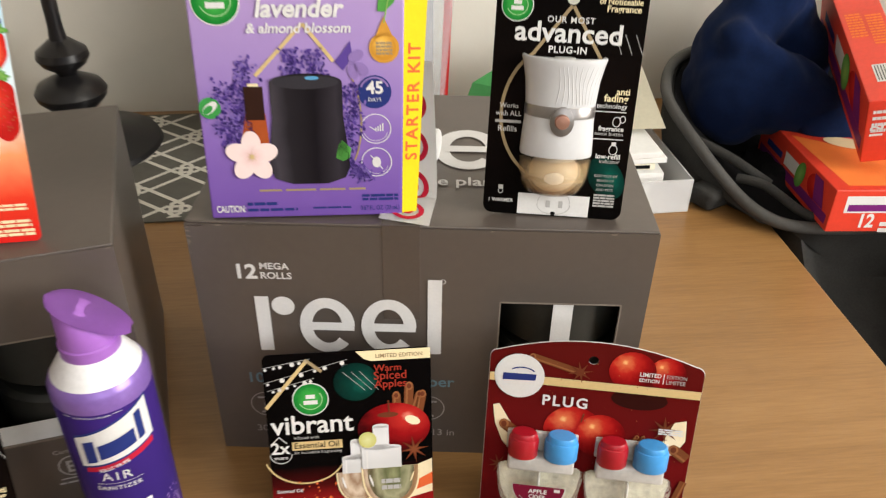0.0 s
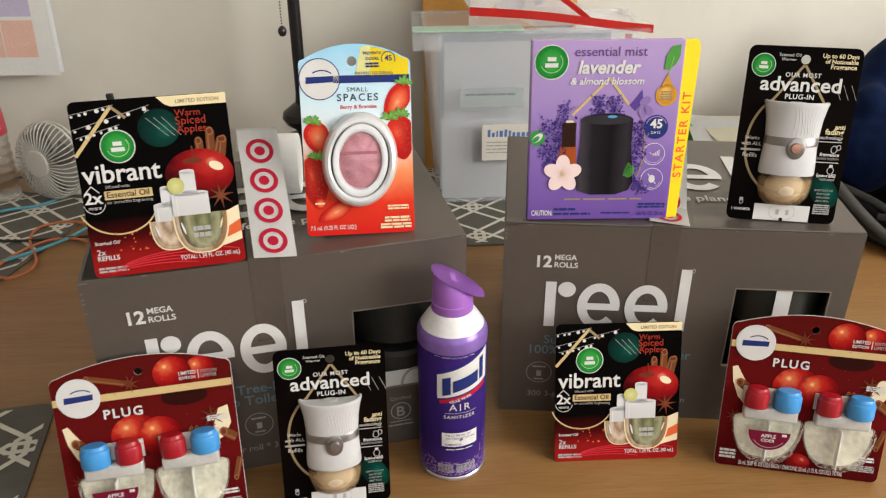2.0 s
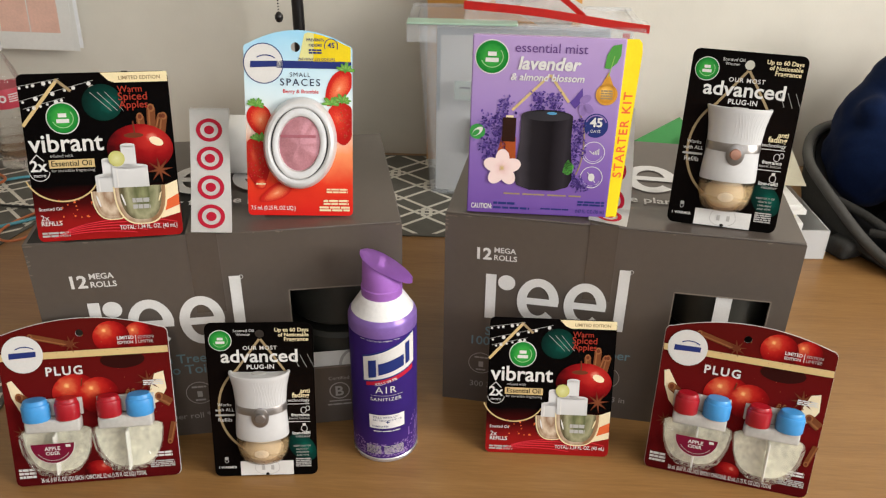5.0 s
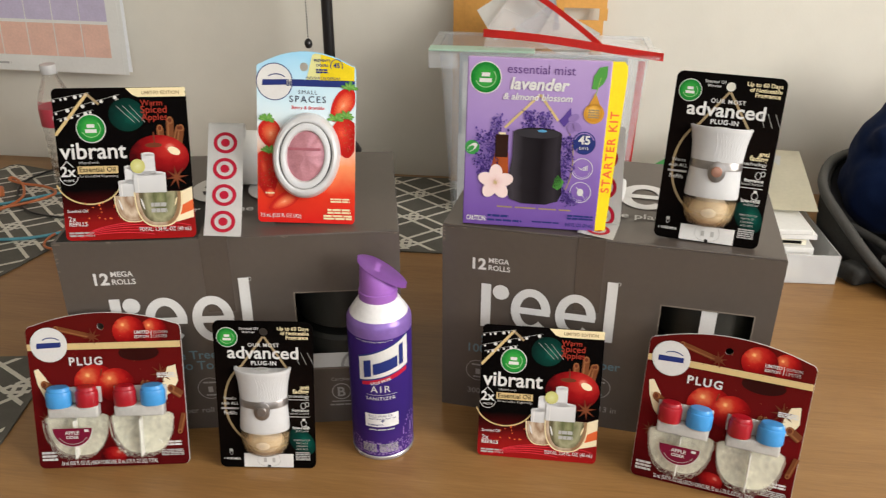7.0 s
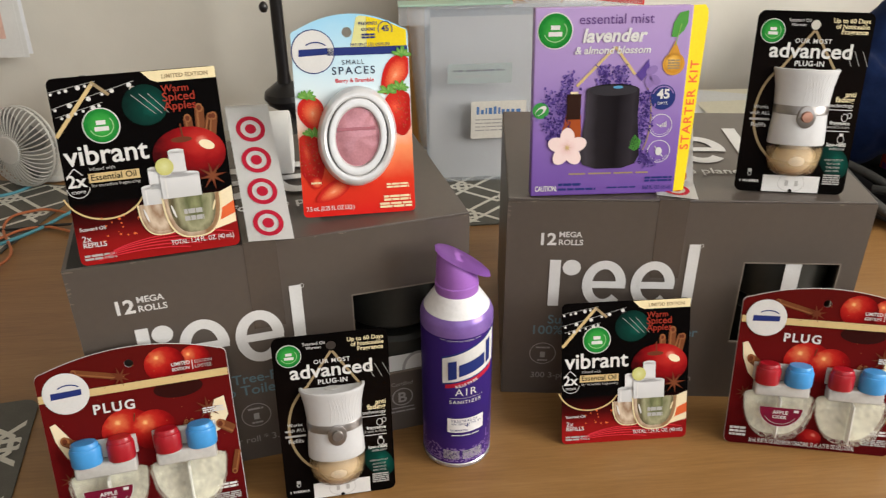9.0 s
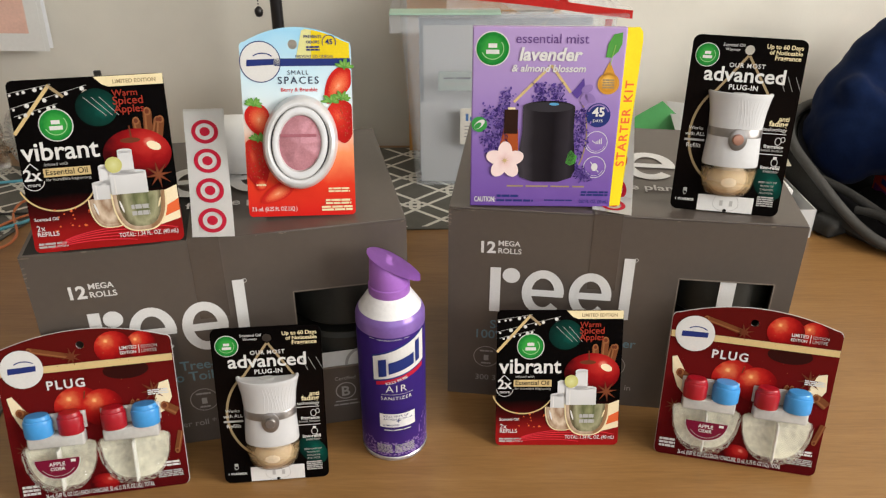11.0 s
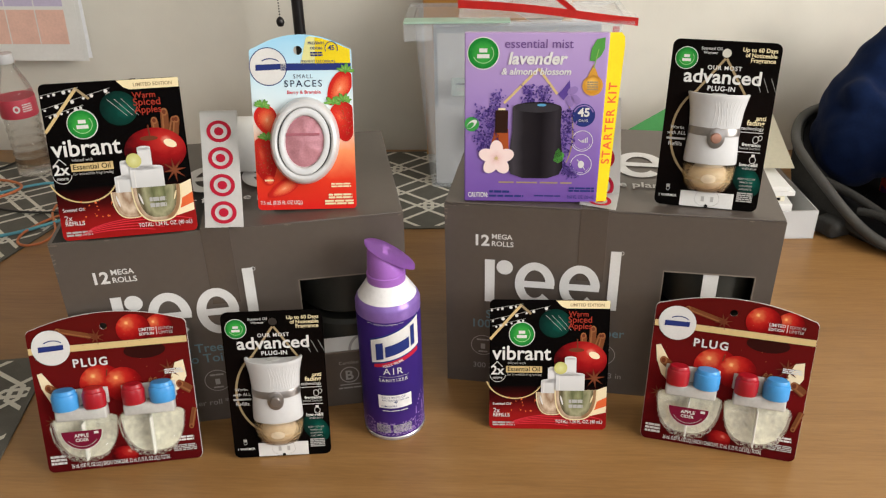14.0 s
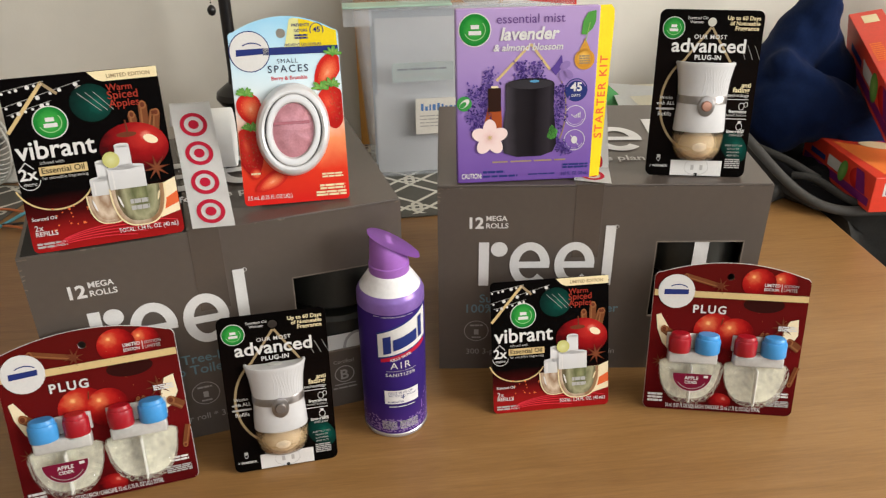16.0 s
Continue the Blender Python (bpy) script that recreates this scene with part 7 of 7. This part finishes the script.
def heap(name, m, radii, mat, label, cat, lumps, seed, detail=5):
    """A soft heap: a round form pushed about by folds."""
    bm = bmesh.new()
    bmesh.ops.create_icosphere(bm, subdivisions=detail, radius=1)
    off = Vector((seed * 3.1, seed * 1.7, seed))
    for v in bm.verts:
        d = v.co.normalized()
        f = 1 + 0.22 * noise.noise(d * 1.6 + off) + 0.10 * noise.noise(d * 3.7 + off)
        ridge = 1 - abs(noise.noise(d * 2.4 + off * 2)) * 2
        f += 0.11 * max(0, ridge) ** 3
        for (lx, ly, lz), amount, tight in lumps:
            k = d.dot(Vector((lx, ly, lz)).normalized())
            f += amount * math.exp(-(1 - k) * tight)
        v.co = d * f
        v.co = Vector((v.co.x * radii[0], v.co.y * radii[1], v.co.z * radii[2]))
    ob = part(name, bm, mat, None, "", True)
    ob.matrix_world = m
    return tagged(ob, label, cat)


def soft_form(name, balls, mat, parent, label=""):
    """Cloth stuffed over rounded lumps: the lumps melted into one skin and softened."""
    bm = bmesh.new()
    for (x, y, z), (rx, ry, rz), lean in balls:
        bmesh.ops.create_icosphere(bm, subdivisions=3, radius=1, matrix=Matrix.Translation((x, y, z)) @ Matrix.Rotation(radians(lean), 4, "Y") @ Matrix.Diagonal((rx, ry, rz, 1)))
    ob = part(name, bm, mat, parent, label, True)
    melt = ob.modifiers.new("melt", "REMESH")
    melt.mode, melt.voxel_size, melt.use_smooth_shade = "VOXEL", 0.004, True
    ease = ob.modifiers.new("ease", "SMOOTH")
    ease.factor, ease.iterations = 0.5, 24
    tex = bpy.data.textures.new("folds", "CLOUDS")
    tex.noise_scale, tex.noise_depth = 0.075, 2
    fold = ob.modifiers.new("fold", "DISPLACE")
    fold.texture, fold.strength, fold.mid_level, fold.texture_coords = tex, 0.020, 0.5, "LOCAL"
    return ob


jacket = thing("navy_jacket", Matrix.Identity(4), "crumpled navy hooded jacket stuffed in a bag", "jacket")
soft_form("hooded_body", [((0.662, 1.125, 0.222), (0.040, 0.050, 0.074), 18), ((0.640, 1.122, 0.200), (0.046, 0.050, 0.066), 30), ((0.617, 1.115, 0.168), (0.046, 0.050, 0.072), 34), ((0.604, 1.105, 0.118), (0.046, 0.052, 0.088), 8), ((0.690, 1.140, 0.185), (0.040, 0.048, 0.085), -14), ((0.715, 1.140, 0.130), (0.046, 0.050, 0.090), -16),
    ((0.634, 1.066, 0.118), (0.074, 0.052, 0.058), -8), ((0.612, 1.070, 0.094), (0.054, 0.052, 0.062), 0), ((0.668, 1.062, 0.108), (0.074, 0.050, 0.056), 4), ((0.705, 1.058, 0.092), (0.070, 0.048, 0.050), 12),
    ((0.610, 1.072, 0.178), (0.030, 0.030, 0.030), 0), ((0.632, 1.062, 0.172), (0.030, 0.026, 0.022), 20), ((0.655, 1.050, 0.158), (0.030, 0.024, 0.020), 34), ((0.674, 1.040, 0.136), (0.026, 0.022, 0.024), 50), ((0.684, 1.034, 0.112), (0.022, 0.020, 0.028), 70)], NAVY, jacket, "peaked navy hood and bulging front")
soft_form("sleeve", [((0.735, 1.040, 0.078), (0.062, 0.040, 0.034), 14), ((0.765, 1.050, 0.066), (0.050, 0.036, 0.030), 8)], NAVY, jacket)
heap("dark_clothes", pose(0.80, 1.02, 0.0), (0.17, 0.10, 0.055), BAG_DARK, "dark folded clothes inside an open bag", "clothes", (), 5, 4)


def snack_carton(m, w, d, h, label, kind):
    c = thing("storage_bag_carton", m, label, "carton", "red cartons in the bag")
    part("carton_body", slab(0, 0, 0, w, d, h, 0.0012), RED_BOX, c)
    a = Art(w, h, 1)
    if kind == "low":
        a.begin("colour_panel")
        a.rect(0.08, 0.46, 0.98, 0.86, PRINT_WHITE, 0)
        a.begin("colour_panel")
        a.rect(0.10, 0.50, 0.97, 0.66, PURPLE_PRINT, 1)
        a.begin("colour_panel")
        a.rect(0.40, 0.66, 0.97, 0.84, PRINT_NAVY, 1)
        a.begin("colour_panel")
        a.rect(0.42, 0.40, 0.97, 0.47, PRINT_YELLOW, 2)
        a.text("12", 0.20, 0.12, 0.09, PRINT_WHITE, 1, bold=0.03, tall=1.2)
        a.bars(0.33, 0.14, 0.3, 0.10, PRINT_WHITE, 2, 0.5)
    else:
        a.begin("colour_panel")
        a.rect(0.55, 0.10, 0.72, 0.92, PURPLE_PRINT, 0)
        a.begin("colour_panel")
        a.rect(0.74, 0.10, 0.84, 0.92, PRINT_YELLOW, 0)
        a.text("12", 0.36, 0.44, 0.30, PRINT_WHITE, 1, bold=0.03, turn=90)
        a.bars(0.12, 0.80, 0.30, 0.05, PRINT_WHITE, 4, 1.0)
    a.put("end_print", c)
    a = Art(d, h, 1)
    a.begin("colour_panel")
    a.rect(0.03, 0.12, 0.97, 0.34, PURPLE_PRINT, 0)
    a.begin("colour_panel")
    a.rect(0.42, 0.42, 0.62, 0.74, PRINT_WHITE, 1)
    a.begin("colour_panel")
    a.rect(0.66, 0.46, 0.88, 0.62, PRINT_NAVY, 1)
    a.begin("colour_panel")
    a.ell(0.22, 0.62, h * 0.34, h * 0.28, BERRY, 1)
    a.begin("colour_panel")
    a.ell(0.40, 0.56, h * 0.20, h * 0.34, LEAF, 2, 20)
    a.begin("colour_panel")
    a.poly([(0.08, 0.36), (0.20, 0.36), (0.24, 0.92), (0.14, 0.92)], PURPLE_PRINT, 2)
    a.put("side_print", c, lambda x, z, n: (-n, x, z))
    a = Art(w, d, 1)
    if kind == "low":
        a.begin("colour_panel")
        a.poly([(0.05, 0.98), (0.30, 0.98), (0.98, 0.40), (0.98, 0.22)], PURPLE_PRINT, 1)
        a.begin("colour_panel")
        a.poly([(0.05, 0.70), (0.30, 0.55), (0.70, 0.46), (0.98, 0.20), (0.98, 0.05), (0.10, 0.05)], ORANGE_PRINT, 0)
        a.begin("colour_panel")
        a.ell(0.38, 0.58, 0.030, 0.016, PRINT_CREAM, 2, -25)
        a.begin("colour_panel")
        a.poly([(0.30, 0.98), (0.60, 0.98), (0.75, 0.76), (0.50, 0.74)], LEAF, 1)
    else:
        a.begin("colour_panel")
        a.rect(0.30, 0.12, 0.90, 0.24, PRINT_WHITE, 1)
        for k in range(9):
            a.begin("barcode_bar")
            a.rect(0.34 + 0.06 * k, 0.13, 0.36 + 0.06 * k, 0.23, PRINT_BLACK, 2)
        a.bars(0.12, 0.62, 0.35, 0.012, ORANGE_PRINT, 9, 0.8, 1)
        a.bars(0.55, 0.60, 0.35, 0.012, ORANGE_PRINT, 11, 0.8, 1, 6)
        a.begin("colour_panel")
        a.rect(0.30, 0.86, 0.75, 0.95, PRINT_CREAM, 1)
    a.put("top_print", c, lambda x, z, n: (x, z, h + n))
    return c


snack_carton(pose(0.682, 0.852, 0.024, -2, 0, 3), 0.19, 0.22, 0.055, "flat red and orange printed carton lying across a bag", "low")
snack_carton(pose(0.7228, 0.9002, 0.0916, 13.2, -12.7, -10.2), 0.0514, 0.285, 0.0878, "long red printed carton tilted on a pile of clothes", "up")
carrier = heap("carrier_bag", pose(0.872, 0.790, -0.12), (0.088, 0.085, 0.19), BAG_WHITE, "white plastic carrier bag with faded red print", "carrier bag", (((-1, -0.2, -0.3), 0.10, 6),), 3, 4)
a = Art(1, 1, 4)
a.bars(-0.03, 0.03, 0.05, 0.012, BAG_INK, 5, 0.7)
a.put("carrier_print", carrier, None, "faded red print", carrier.matrix_world.inverted() @ pose(0.800, 0.716, -0.13, 0, 0, -42))
heap("pink_bag", pose(0.955, 1.16, 0.20), (0.085, 0.08, 0.11), paint("pink_film", (0.62, 0.46, 0.44), 0.4, var=0.1, scale=16), "pale pink plastic bag on a pile of clothes", "plastic bag", (), 7, 4)
